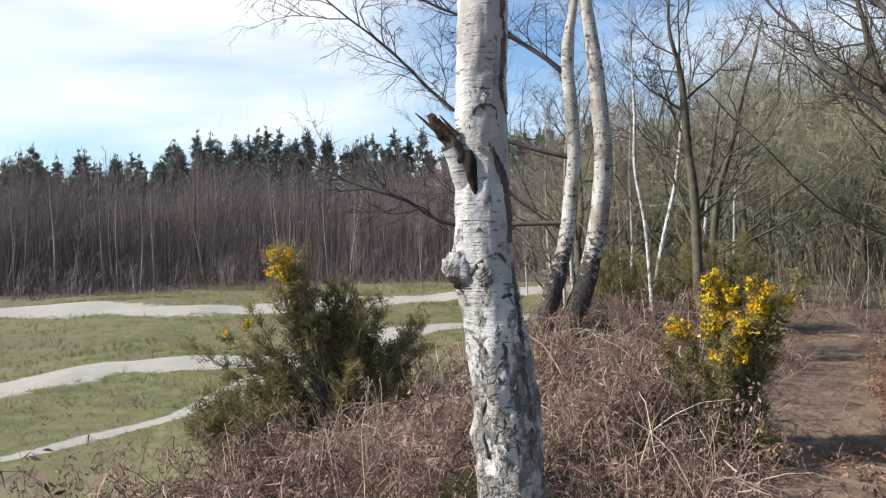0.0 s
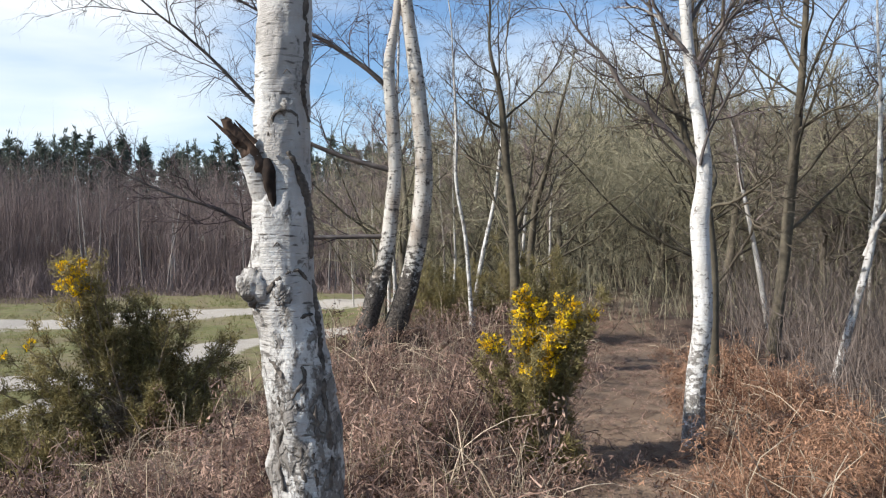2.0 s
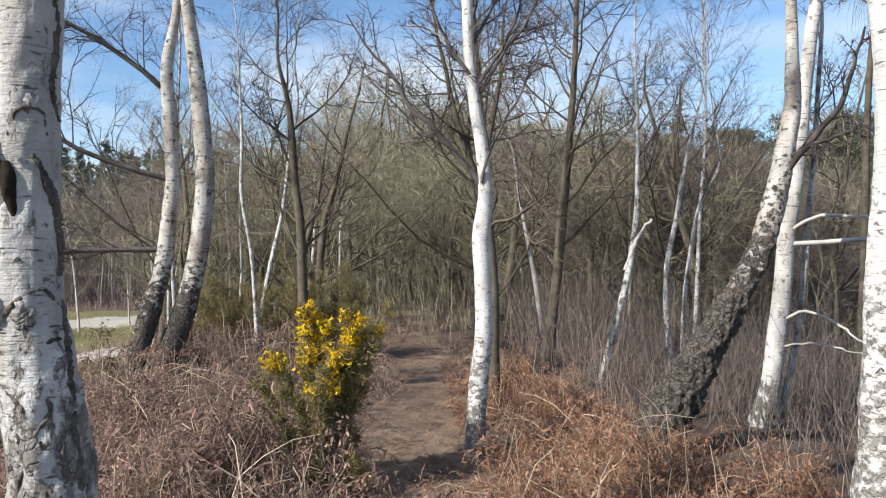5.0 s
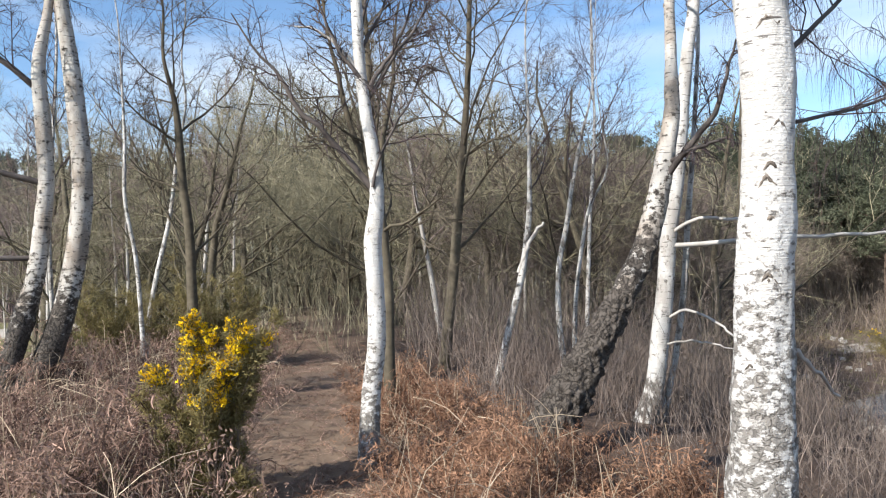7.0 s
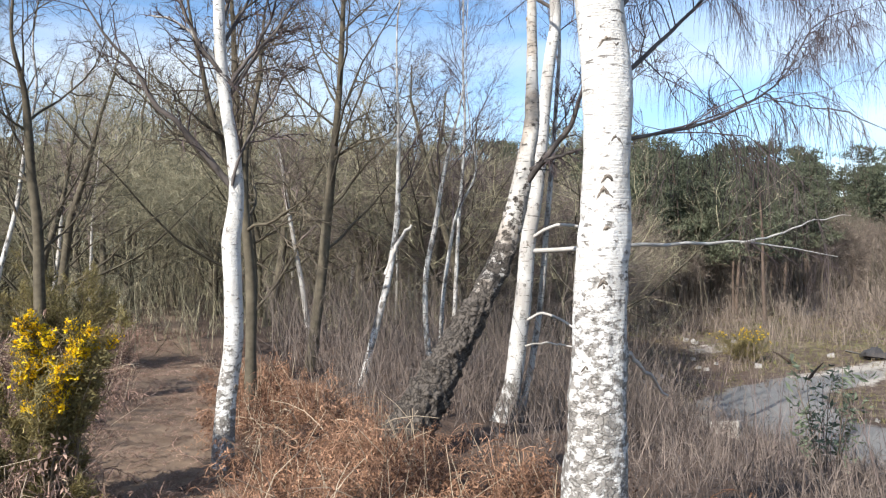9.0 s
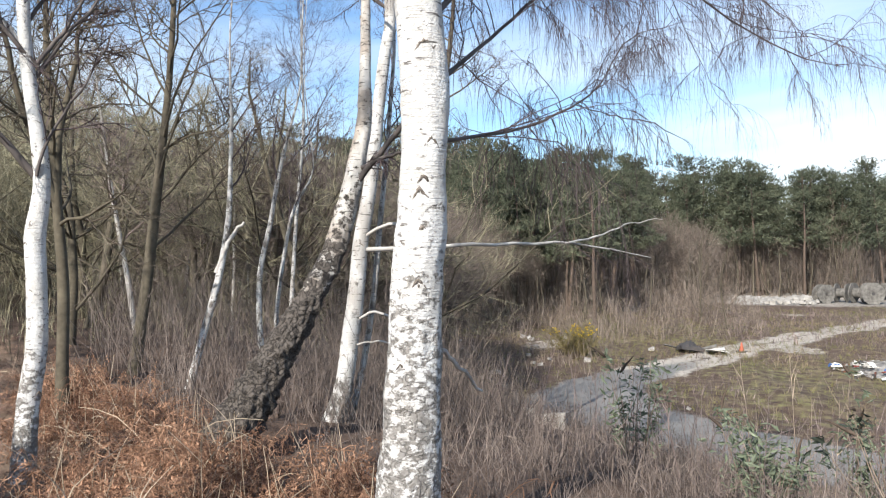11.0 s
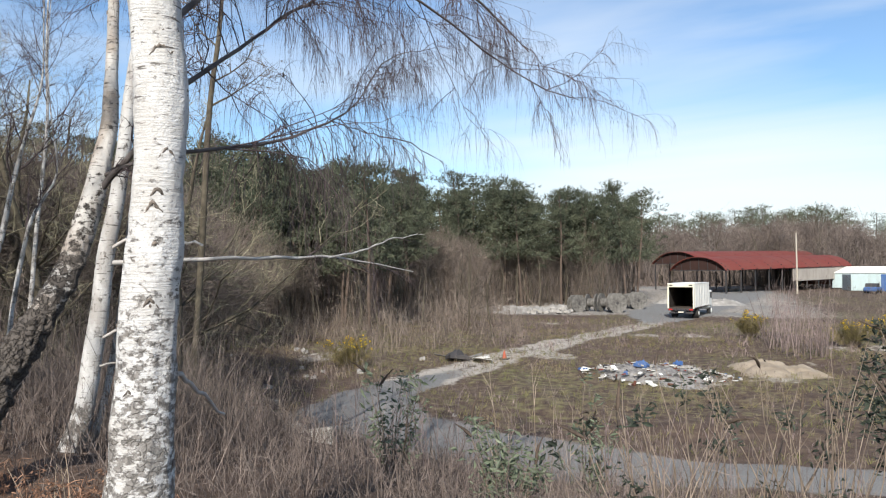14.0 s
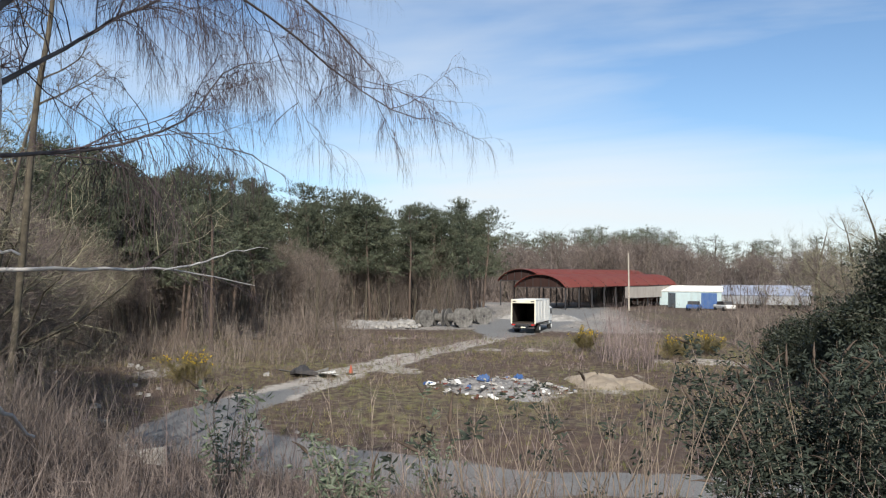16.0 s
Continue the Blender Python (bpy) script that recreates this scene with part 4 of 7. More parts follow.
SLIMS = [
    ([(6.69, 5.53, -0.03, 0.046), (6.8, 5.4, 0.58, 0.046), (6.86, 5.31, 1.26, 0.043), (6.9, 5.26, 1.95, 0.04), (6.94, 5.2, 2.64, 0.034), (6.98, 5.16, 3.32, 0.029), (7.0, 5.12, 3.9, 0.026)], 8.0, 6),
    ([(6.81, 8.35, 0.09, 0.067), (6.97, 8.22, 0.7, 0.064), (7.13, 8.08, 1.52, 0.06), (7.21, 8.01, 2.19, 0.052), (7.23, 7.99, 2.86, 0.038), (7.24, 7.98, 3.54, 0.03), (7.23, 7.99, 4.14, 0.019)], 6.6, 9),
    ([(8.36, 8.58, 0.08, 0.058), (8.3, 8.64, 0.82, 0.054), (8.32, 8.62, 1.57, 0.054), (8.41, 8.53, 2.15, 0.05), (8.49, 8.45, 2.81, 0.042), (8.58, 8.36, 3.38, 0.033), (8.72, 8.21, 4.2, 0.017)], 6.4, 8),
    ([(8.72, 8.78, 0.11, 0.047), (8.76, 8.74, 1.05, 0.043), (8.84, 8.66, 1.82, 0.039), (8.93, 8.57, 2.41, 0.034), (9.13, 8.36, 3.0, 0.017)], 5.2, 6),
    ([(3.34, 12.37, 1.0, 0.046), (3.28, 12.39, 1.93, 0.042), (3.16, 12.42, 2.69, 0.038), (3.17, 12.41, 3.62, 0.034), (3.14, 12.42, 4.72, 0.017)], 8.5, 12),
    ([(3.75, 13.3, 1.21, 0.055), (3.84, 13.27, 1.67, 0.051), (4.03, 13.22, 2.5, 0.046), (4.18, 13.18, 3.61, 0.037), (4.32, 13.13, 4.46, 0.023)], 8.0, 11),
    ([(2.6, 15.2, 0.2, 0.06), (2.55, 15.2, 2.5, 0.05), (2.7, 15.2, 5.0, 0.035)], 9.0, 14),
    ([(9.8, 9.6, 0.0, 0.05), (9.9, 9.5, 2.2, 0.042), (10.0, 9.4, 4.2, 0.03)], 7.5, 12)]
for k, (ctrl, h, na) in enumerate(SLIMS):
    ctrl = [(x, y, z, q * 0.74) for x, y, z, q in ctrl]
    add_tree("birch_tree", "slim young birch with white stem and bare twigs", "tree", ctrl, h, M_BIRCH, M_TWIG, M_TWIG, ASCEND, 60 + k, rugged=lambda s, z: 0.36, autos=na + 6, auto_from=0.38, auto_len=1.5, auto_ang=36,
             sides=12, rows=40, group="slim birches", limbs=[{"line": [(7.09, 8.1, 1.5, 0.03), (7.2, 7.98, 1.92, 0.026), (7.33, 7.86, 2.16, 0.018)], "mat": M_BIRCH_FAR, "levels": False}] if k == 1 else ())

OAKS = [([(12.33, 8.4, 0.0, 0.062), (12.33, 8.25, 2.32, 0.058), (12.33, 8.17, 3.84, 0.053), (12.34, 8.1, 4.76, 0.048), (12.38, 7.95, 5.97, 0.04)], 9.0, 4, 0.5, 1.6),
        ([(4.19, 12.65, 1.47, 0.081), (4.17, 12.66, 2.37, 0.072), (4.1, 12.68, 3.0, 0.067), (4.06, 12.69, 3.72, 0.063), (4.02, 12.7, 4.26, 0.045), (3.86, 12.75, 5.06, 0.027)], 6.6, 14, 0.25, 2.2),
        ([(7.48, 10.47, -0.11, 0.095), (7.58, 10.4, 0.8, 0.083), (7.67, 10.34, 1.62, 0.08), (7.74, 10.28, 2.52, 0.078), (7.84, 10.21, 3.61, 0.058), (7.91, 10.16, 4.52, 0.048), (7.97, 10.11, 5.89, 0.036)], 7.5, 16, 0.25, 3.0),
        ([(4.95, 7.94, 0.54, 0.065), (4.96, 7.94, 1.45, 0.059), (4.92, 7.96, 2.1, 0.052), (4.88, 7.98, 2.75, 0.046), (4.83, 8.02, 3.67, 0.033), (4.82, 8.02, 4.33, 0.026)], 5.6, 12, 0.35, 2.2)]
for k, (ctrl, h, na, fr, ln) in enumerate(OAKS):
    add_tree("oak_tree", "small bare oak with dark crooked spreading branches", "tree", ctrl, h, M_OAK, M_OAK, M_OAK_TWIG, CROOKED, 80 + k, autos=na + 6, auto_from=fr, auto_len=ln, auto_ang=58, auto_lift=0.5, sides=14, rows=50,
             limbs=[{"line": [(4.90, 7.97, 2.30, 0.042), (4.73, 8.0, 2.78, 0.038), (4.61, 8.04, 3.16, 0.035), (4.52, 8.07, 3.49, 0.031), (4.45, 8.09, 3.87, 0.025), (4.37, 8.11, 4.26, 0.018), (4.32, 8.13, 4.77, 0.009)]},
                    {"line": [(4.91, 7.96, 2.40, 0.042), (4.92, 7.94, 3.03, 0.038), (5.01, 7.9, 3.48, 0.031), (5.07, 7.88, 3.8, 0.025), (5.1, 7.87, 4.19, 0.018), (5.17, 7.84, 4.7, 0.009)]}] if k == 3 else ())

# ---- bracken, grass, gorse ----
def frond(seed, L=0.8):
    """A dead bracken frond: an arched stalk, curled pinnae and a fringe of small withered leaflets."""
    r = np.random.default_rng(seed)
    P, R = bough(r, (0, 0, 0), (r.uniform(0.2, 0.7), r.normal(0, 0.2), 1), L, 0.0038, 7, 0.18, r.uniform(-3.4, -1.4), 0.3)
    pieces, tips, ways = [tube(P, R, 1)], [], []
    for k in range(14):
        u = 1.6 + 5.2 * k / 14
        i = int(u)
        p = P[i] + (P[i + 1] - P[i]) * (u - i)
        w = np.array((r.normal(0, 0.4), (1 if k % 2 else -1) * r.uniform(0.4, 1.0), r.uniform(-0.6, 0.4)))
        ln = 0.17 * (1.3 - u / 7.5) * r.uniform(0.6, 1.3) + 0.03
        Q, S = bough(r, p, w / np.linalg.norm(w), ln, 0.0026, 2, 0.45, -1.8, 0.4)
        pieces.append(tube(Q, S, 1))
        for q, o in zip(Q[1:], np.diff(Q, axis=0)):
            tips.append(q)
            ways.append(o / np.linalg.norm(o) * 0.6)
    c = np.repeat(np.array(tips), 3, 0) + r.normal(0, 0.016, (len(tips) * 3, 3))
    pieces.append(leaflets(r, c, np.repeat(np.array(ways), 3, 0) + r.normal(0, 0.6, c.shape), r.uniform(0.025, 0.055, len(c)), 0.17))
    return joined(pieces)


def tattered(seed, L=0.8):
    """A frond reduced to its stalk and long limp pinnae."""
    r = np.random.default_rng(seed)
    P, R = bough(r, (0, 0, 0), (r.uniform(0.2, 0.7), r.normal(0, 0.2), 1), L, 0.0045, 7, 0.16, r.uniform(-2.8, -1.2), 0.3)
    pieces = [tube(P, R, 1)]
    for i in range(2, 8):
        for side in (-1, 1, -1, 1):
            w = (r.normal(0, 0.5), side * r.uniform(0.3, 1.0), r.uniform(-0.7, 0.6))
            ln = 0.135 * (1.25 - i / 8) * r.uniform(0.6, 1.5) + 0.04
            Q, S = bough(r, P[i] + r.normal(0, 0.01, 3), np.array(w) / np.linalg.norm(w), ln, r.uniform(0.0025, 0.005), 2, 0.5, -1.4, 0.4)
            pieces.append(tube(Q, S, 1))
    return joined(pieces)


fronds = [(tattered if k % 5 < 3 else frond)(500 + k) for k in range(15)]
r_b = np.random.default_rng(41)


def spread_over(count, box_, keep):
    out = []
    while len(out) < count:
        x, y = r_b.uniform(box_[0], box_[1], 4000), r_b.uniform(box_[2], box_[3], 4000)
        k = keep(x, y) > r_b.random(4000)
        out += list(zip(x[k], y[k]))
    P = np.array(out[:count])
    return np.column_stack([P, ground(P[:, 0], P[:, 1])])


def bracken_ground(x, y):
    v = (x - 0.5) * CA - y * SA
    u = (x - 0.5) * SA + y * CA
    d = np.hypot(x, y)
    open_ = step(0.38, 0.85, near_line(x, y, PATH) + 0.3 * (1 - step(3.5, 5.5, d))) * step(1.6, 2.4, d)
    edge = 2.4 - 0.17 * u
    zone = step(-5.4, -3.6, v) * (1 - step(edge - 0.5, edge + 0.5, v))
    return open_ * zone * (0.5 + 0.5 * step(-0.35, 0.45, waves(x * 1.3, y * 1.3))) * (0.12 + 0.88 * step(-0.5, 0.35, waves(x * 5.1 + 1, y * 5.1))) * (1 - 0.6 * step(7, 12, d))


def bed(name, label, count, box_, keep, variants, size, mat, tilt=0.5, heave=0.0):
    P = spread_over(count, box_, keep)
    n = len(P)
    P[:, 2] += heave * np.maximum(0, waves(P[:, 0] * 2.3 + 1, P[:, 1] * 2.3)) * r_b.random(n)
    geo = scattered(variants, P, r_b.uniform(0, 6.28, n), r_b.uniform(*size, n), r_b.normal(0, tilt, n))
    return tagged(part(name, geo, mat, None, label), category="undergrowth", kind="stuff")


def tussocks(label, count, box_, keep, size, mat, each=13):
    """Collapsed bracken in clumps: fronds that arch outwards from each crown and sprawl over one another."""
    C = spread_over(count, box_, keep)
    n = count * each
    big = np.repeat(r_b.uniform(0.7, 1.25, count), each)
    ang, rad = r_b.uniform(0, 6.28, n), np.abs(r_b.normal(0, 0.15, n)) * big
    P = np.repeat(C, each, 0)
    P[:, 0] += rad * np.cos(ang)
    P[:, 1] += rad * np.sin(ang)
    P[:, 2] = ground(P[:, 0], P[:, 1]) + np.maximum(0, 0.16 * big - 0.5 * rad) * r_b.random(n) - 0.02
    geo = scattered(fronds, P, ang + r_b.normal(0, 0.7, n), r_b.uniform(*size, n) * big, r_b.normal(0.25, 0.55, n))
    return tagged(part("bracken", geo, mat, None, label), category="undergrowth", kind="stuff")


tussocks("matted dead brown bracken covering the ridge", 430, (-3, 9, 1.5, 20), lambda x, y: bracken_ground(x, y) * (1 - step(-1.2, 0.3, (x - 0.5) * CA - y * SA)), (0.42, 0.9), M_BRACKEN)
tussocks("rusty orange dead bracken below the leaning birch", 230, (1, 9, 1.5, 12), lambda x, y: bracken_ground(x, y) * step(-0.3, 0.5, (x - 0.5) * CA - y * SA), (0.34, 0.70), M_BRACKEN_RUST)
bed("bracken", "crumbled bracken lying between the clumps", 1500, (-3, 9, 1.5, 14), bracken_ground, [(V * (1, 1, 0.3), F) for V, F in fronds[:6]], (0.3, 0.7), M_BRACKEN, 0.3)

stalks = []
for k in range(8):
    r = np.random.default_rng(540 + k)
    stalks.append(tube(*bough(r, (0, 0, -0.03), (r.normal(0, 0.3), r.normal(0, 0.3), 1), 0.5, 0.004, 4, 0.06, 0, 0.5), 3))
bed("dead_stalks", "pale upright dead stalks among the bracken", 1900, (-3, 9, 1.5, 14), bracken_ground, stalks, (0.5, 1.15), M_STRAW, 0.4)
tuft = []
for k in range(8):
    r = np.random.default_rng(560 + k)
    tuft.append(spikes(r, np.zeros((1, 3)), np.array([(0, 0, 1.6)]), 9, 0.20, 0.004, 0.03))
bed("rough_grass", "tufts of rough yellow-green grass on the slope", 9000, (-14, 3, 2, 22), lambda x, y: step(-3.2, -5.5, (x - 0.5) * CA - y * SA) * 0.8 * (1 - np.clip(cover(x, y)[0] * 1.5, 0, 1)), tuft, (0.22, 0.6), M_GRASS, 0.2)
bed("rough_grass", "tall dry grass and weeds on the slope to the yard", 1500, (3, 20, -12, 14), lambda x, y: step(2.2, 4.0, (x - 0.5) * CA - y * SA) * (1 - np.clip(cover(x, y)[2] * 1.5, 0, 1)), tuft, (0.6, 1.7), M_BRUSH, 0.2)


def gorse(label, place, height, wide, seed, shoots, bloom, aims=(), reach=0.22, bare=3, loose=0.3, thin=1.0, petal_len=0.024, spine=0.055):
    """A gorse bush: woody stems, upright spiny shoots, yellow flowers crowded on some shoots."""
    r = np.random.default_rng(seed)
    b = thing("gorse_bush", place, label, "bush", "gorse")
    wood_, tips, ways = [], [], []
    for i in range(shoots):
        a, q = r.uniform(0, 6.28), math.sqrt(r.random())
        d = np.array((math.cos(a) * q * wide * 1.3, math.sin(a) * q * wide * 1.3, height * r.uniform(0.55, 1.0)))
        if aims:
            d = (np.array(aims[i % len(aims)]) - place) * r.uniform(0.84, 1.0) + r.normal(0, wide * loose, 3)
        L = np.linalg.norm(d)
        Q, S = bough(r, (math.cos(a) * 0.05, math.sin(a) * 0.05, -0.05), d / L, L * r.uniform(0.8, 1.1) if not aims else L, 0.013, 9, 0.05 if aims else 0.09, 0.05 if aims else 0.15, 0.25)
        wood_.append(tube(Q, S, 4))
        for j in range(2, bare):
            for _ in range(4):
                X, Y = bough(r, Q[j], side_way(r, Q[j] - Q[j - 1], 60), reach * r.uniform(0.5, 1.4), 0.005, 4, 0.2, 0.2, 0.4)
                wood_.append(tube(X, Y, 3))
                for x in X[1:]:
                    Z, T = bough(r, x, side_way(r, X[1] - X[0], 60), reach * 0.4, 0.0025, 2, 0.2, 0.0, 0.4)
                    wood_.append(tube(Z, T, 1))
        for j in range(bare, 10):
            for _ in range(4):
                w = side_way(r, Q[j] - Q[j - 1], 42)
                X, Y = bough(r, Q[j], w, reach * r.uniform(0.5, 1.3), 0.004, 3, 0.1, 0.5, 0.4)
                wood_.append(tube(X, Y, 3))
                for x in X[1:]:
                    tips.append(x)
                    ways.append(w)
    part("branchwork", joined(wood_), M_GORSE_STEM, b)
    tips, ways = np.array(tips), np.array(ways)
    part("foliage", spikes(r, tips, ways, 13, spine, 0.0046, 0.022), M_GORSE, b, "", False)
    score = bloom(tips) + r.normal(0, 0.16, len(tips))
    fl = tips[(score > 0.5) & (r.random(len(tips)) < thin)]
    if len(fl):
        c = np.repeat(fl, 7, 0) + r.normal(0, 0.022, (len(fl) * 7, 3))
        petal = spikes(r, c, np.tile((0, 0, 0.3), (len(c), 1)), 6, petal_len, petal_len * 0.38, 0.006)
        part("blossom", petal, M_YELLOW, b, "bright yellow gorse flowers", False)
    return b


GORSE_AIMS = [(1.71, 5.79, 0.99), (1.84, 5.75, 1.4), (1.91, 5.58, 1.29), (1.82, 5.83, 1.19), (2.14, 5.46, 1.28), (2.27, 5.42, 1.37), (2.3, 5.28, 1.39), (2.32, 5.45, 1.25), (2.16, 5.45, 1.1), (2.03, 5.43, 1.04), (2.09, 5.51, 0.84), (1.99, 5.65, 1.03), (2.03, 5.56, 0.69), (1.91, 5.66, 0.46), (2.18, 5.58, 0.43), (1.81, 5.74, 0.28), (2.23, 5.29, 0.25), (1.97, 5.43, 0.23), (2.0, 5.71, 0.56)]
gorse("young gorse bush crowned with bright yellow flowers", (2.10, 5.5, gz(2.10, 5.5)), 1.35, 0.17, 601, 40,
      lambda p: 1.0 - np.min([np.linalg.norm(p + (2.10, 5.5, gz(2.10, 5.5)) - a, axis=1) for a in GORSE_AIMS[:12]], axis=0) / 0.26 - 0.4 * (r_b.random(len(p)) < 0.2), GORSE_AIMS, 0.07, 5, 0.10, 0.9, 0.021)
gorse("large straggling olive gorse bush with yellow blooms on its upper shoots", (-1.05, 7.9, gz(-1.05, 7.9)), 1.9, 0.42, 602, 90,
      lambda p: 0.95 - np.minimum(np.linalg.norm(p + (-1.05 + 1.70, -0.12, gz(-1.05, 7.9) - 1.46), axis=1) / 0.5, np.linalg.norm(p + (-1.05 + 2.14, -0.02, gz(-1.05, 7.9) - 0.92), axis=1) / 0.42),
      [(-1.76, 8.02, 1.52), (-1.55, 8.06, 1.55), (-1.62, 8.03, 1.28), (-2.20, 7.92, 0.92), (-2.05, 7.94, 0.66), (-2.36, 7.86, 0.16), (-2.15, 7.93, 0.0), (-1.82, 7.96, 0.10), (-0.96, 8.14, 1.20), (-0.68, 8.17, 1.10),
       (-0.36, 8.18, 0.62), (-0.28, 8.19, 0.88), (-1.20, 8.1, 1.22), (-1.36, 8.05, 1.0), (-0.8, 8.0, 0.6), (-1.55, 8.0, 0.75), (-1.1, 8.0, 0.8), (-0.75, 8.1, 0.9), (-0.5, 8.0, 0.35), (-0.4, 8.1, 0.2), (-1.9, 7.8, 0.35), (-0.9, 7.7, 0.4)], 0.15, 5, 0.17, 0.5, 0.028, 0.05)
gorse("low spreading gorse at the foot of the slope", (-1.95, 7.7, gz(-1.95, 7.7)), 0.55, 0.4, 603, 22, lambda p: (p[:, 2] - 0.9) / 0.6)
gorse("dark green gorse thicket under the oaks", (4.6, 13.2, gz(4.6, 13.2)), 1.5, 0.7, 604, 45, lambda p: (p[:, 2] - 2.0) / 0.6)
gorse("olive gorse with thin yellow bloom", (3.1, 13.4, gz(3.1, 13.4)), 1.4, 0.45, 605, 26, lambda p: (p[:, 2] - 1.75) / 0.6)


def shrub(label, place, height, wide, seed, stems, leafy, heads, leaf=M_SHRUB_LEAF, per=5):
    """A buddleia: wandlike stems, paired narrow leaves towards the ends, dry brown flower spikes."""
    r = np.random.default_rng(seed)
    b = thing("buddleia_bush", place, label, "bush", "buddleia")
    wood_, tips, ways, spk = [], [], [], []
    for i in range(stems):
        a, q = r.uniform(0, 6.28), math.sqrt(r.random())
        d = np.array((math.cos(a) * q * wide, math.sin(a) * q * wide, height * r.uniform(0.6, 1.0)))
        L = np.linalg.norm(d)
        Q, S = bough(r, (d[0] * 0.3, d[1] * 0.3, -0.1), d / L, L, 0.008, 8, 0.07, 0.1, 0.3)
        wood_.append(tube(Q, S, 4))
        for j in range(5 if height > 2.5 else 3, 9):
            if r.random() < leafy:
                for _ in range(per):
                    tips.append(Q[j] + r.normal(0, 0.06, 3))
                    ways.append((r.normal(0, 0.8), r.normal(0, 0.8), 0.25))
        if r.random() < heads:
            X, Y = bough(r, Q[-1], side_way(r, Q[-1] - Q[-2], 35), 0.22, 0.019, 5, 0.1, -0.4, 0.15)
            Y[0] *= 0.4
            spk.append(tube(X, Y, 6))
    part("branchwork", joined(wood_), M_STEM, b)
    if tips:
        c = np.repeat(np.array(tips), 3, 0) + r.normal(0, 0.03, (len(tips) * 3, 3))
        part("foliage", leaflets(r, c, np.repeat(np.array(ways), 3, 0) + r.normal(0, 0.5, c.shape), r.uniform(0.05, 0.11, len(c)), 0.17), leaf, b, "", False)
    if spk:
        for geo in spk:
            part("seedhead", geo, M_SEEDHEAD, b, "dry brown flower spike")
    return b


for (label, x, y, h, w, sd, ns, lf, hd) in (
        ("slim grey-green buddleia shoots on the slope", 7.9, 2.85, 1.3, 0.3, 701, 9, 0.8, 0.2),
        ("small leafy buddleia on the slope", 7.0, 1.4, 0.95, 0.4, 702, 12, 0.9, 0.1),
        ("tall single buddleia wand with fresh leaves", 8.4, 0.95, 1.45, 0.2, 703, 6, 0.9, 0.3),
        ("bare whippy shrub stems on the slope", 8.4, -0.4, 1.9, 0.8, 704, 30, 0.05, 0.1),
        ("thin pale sapling stems rising from the slope", 7.6, -1.0, 2.1, 0.7, 707, 26, 0.03, 0.1),
        ("bare brown whips beside the buddleia", 6.6, 0.2, 1.3, 0.8, 708, 26, 0.04, 0.15),
        ("large dark buddleia thicket with dry flower spikes", 8.9, -3.1, 2.7, 1.3, 705, 170, 0.85, 0.5),
        ("dense buddleia with grey-green leaves", 8.3, -4.6, 2.8, 1.45, 706, 165, 0.85, 0.45)):
    shrub(label, (x, y, gz(x, y)), h, w, sd, ns, lf, hd, *((M_FRESH_LEAF, 3) if sd < 704 else (M_SHRUB_LEAF, 9)))

bed_p = spread_over(1500, (3.5, 17, -9, 13), lambda x, y: step(2.6, 4.2, (x - 0.5) * CA - y * SA) * (1 - step(12, 16, (x - 0.5) * CA - y * SA)) * (1 - np.clip(cover(x, y)[2] * 1.8, 0, 1)))
k = 6
p = np.repeat(bed_p, k, 0) + r_b.normal(0, 0.12, (len(bed_p) * k, 3)) * (1, 1, 0)
d = r_b.normal(0, 0.32, (len(p), 3)) + (0, 0, 1)
L = r_b.uniform(0.12, 0.52, len(p))
p2 = np.repeat(p, 4, 0) + np.repeat(d * L[:, None], 4, 0) * r_b.uniform(0.2, 0.85, (len(p) * 4, 1))
thicket = joined([blades(r_b, p, d, L, 0.0045, 0.05), blades(r_b, p2, r_b.normal(0, 0.6, (len(p2), 3)) + (0, 0, 0.5), np.repeat(L, 4) * 0.35, 0.0028, 0.05)])
tagged(part("thicket", thicket, M_BRUSH, None, "grey-brown tangle of bramble and weed stems on the slope"), category="thicket", kind="stuff")

wands = []
for k in range(10):
    r = np.random.default_rng(740 + k)
    P_, R_ = bough(r, (0, 0, -0.05), (r.normal(0, 0.12), r.normal(0, 0.12), 1), 1.0, 0.0042, 5, 0.07, 0.1, 0.35)
    w_ = [tube(P_, R_, 3)]
    spray(r, w_, P_, R_, [(5, 32, 0.35, 0.0022, 3, 0.12, 0.3, 1, 0.35)])
    wands.append(joined(w_))
bed("dry_wands", "thin bare brown wands and weeds standing on the slope", 420, (4.5, 12, -8, 5), lambda x, y: step(4.2, 5.5, (x - 0.5) * CA - y * SA) * (1 - step(8.5, 11, (x - 0.5) * CA - y * SA)), wands, (0.5, 1.25), M_WOODS, 0.10)
bed("dry_wands", "pale dead stems standing on the slope", 60, (4.5, 12, -8, 4), lambda x, y: step(4.2, 5.5, (x - 0.5) * CA - y * SA) * (1 - step(8.5, 11, (x - 0.5) * CA - y * SA)), wands, (0.5, 1.5), M_STEM, 0.08)

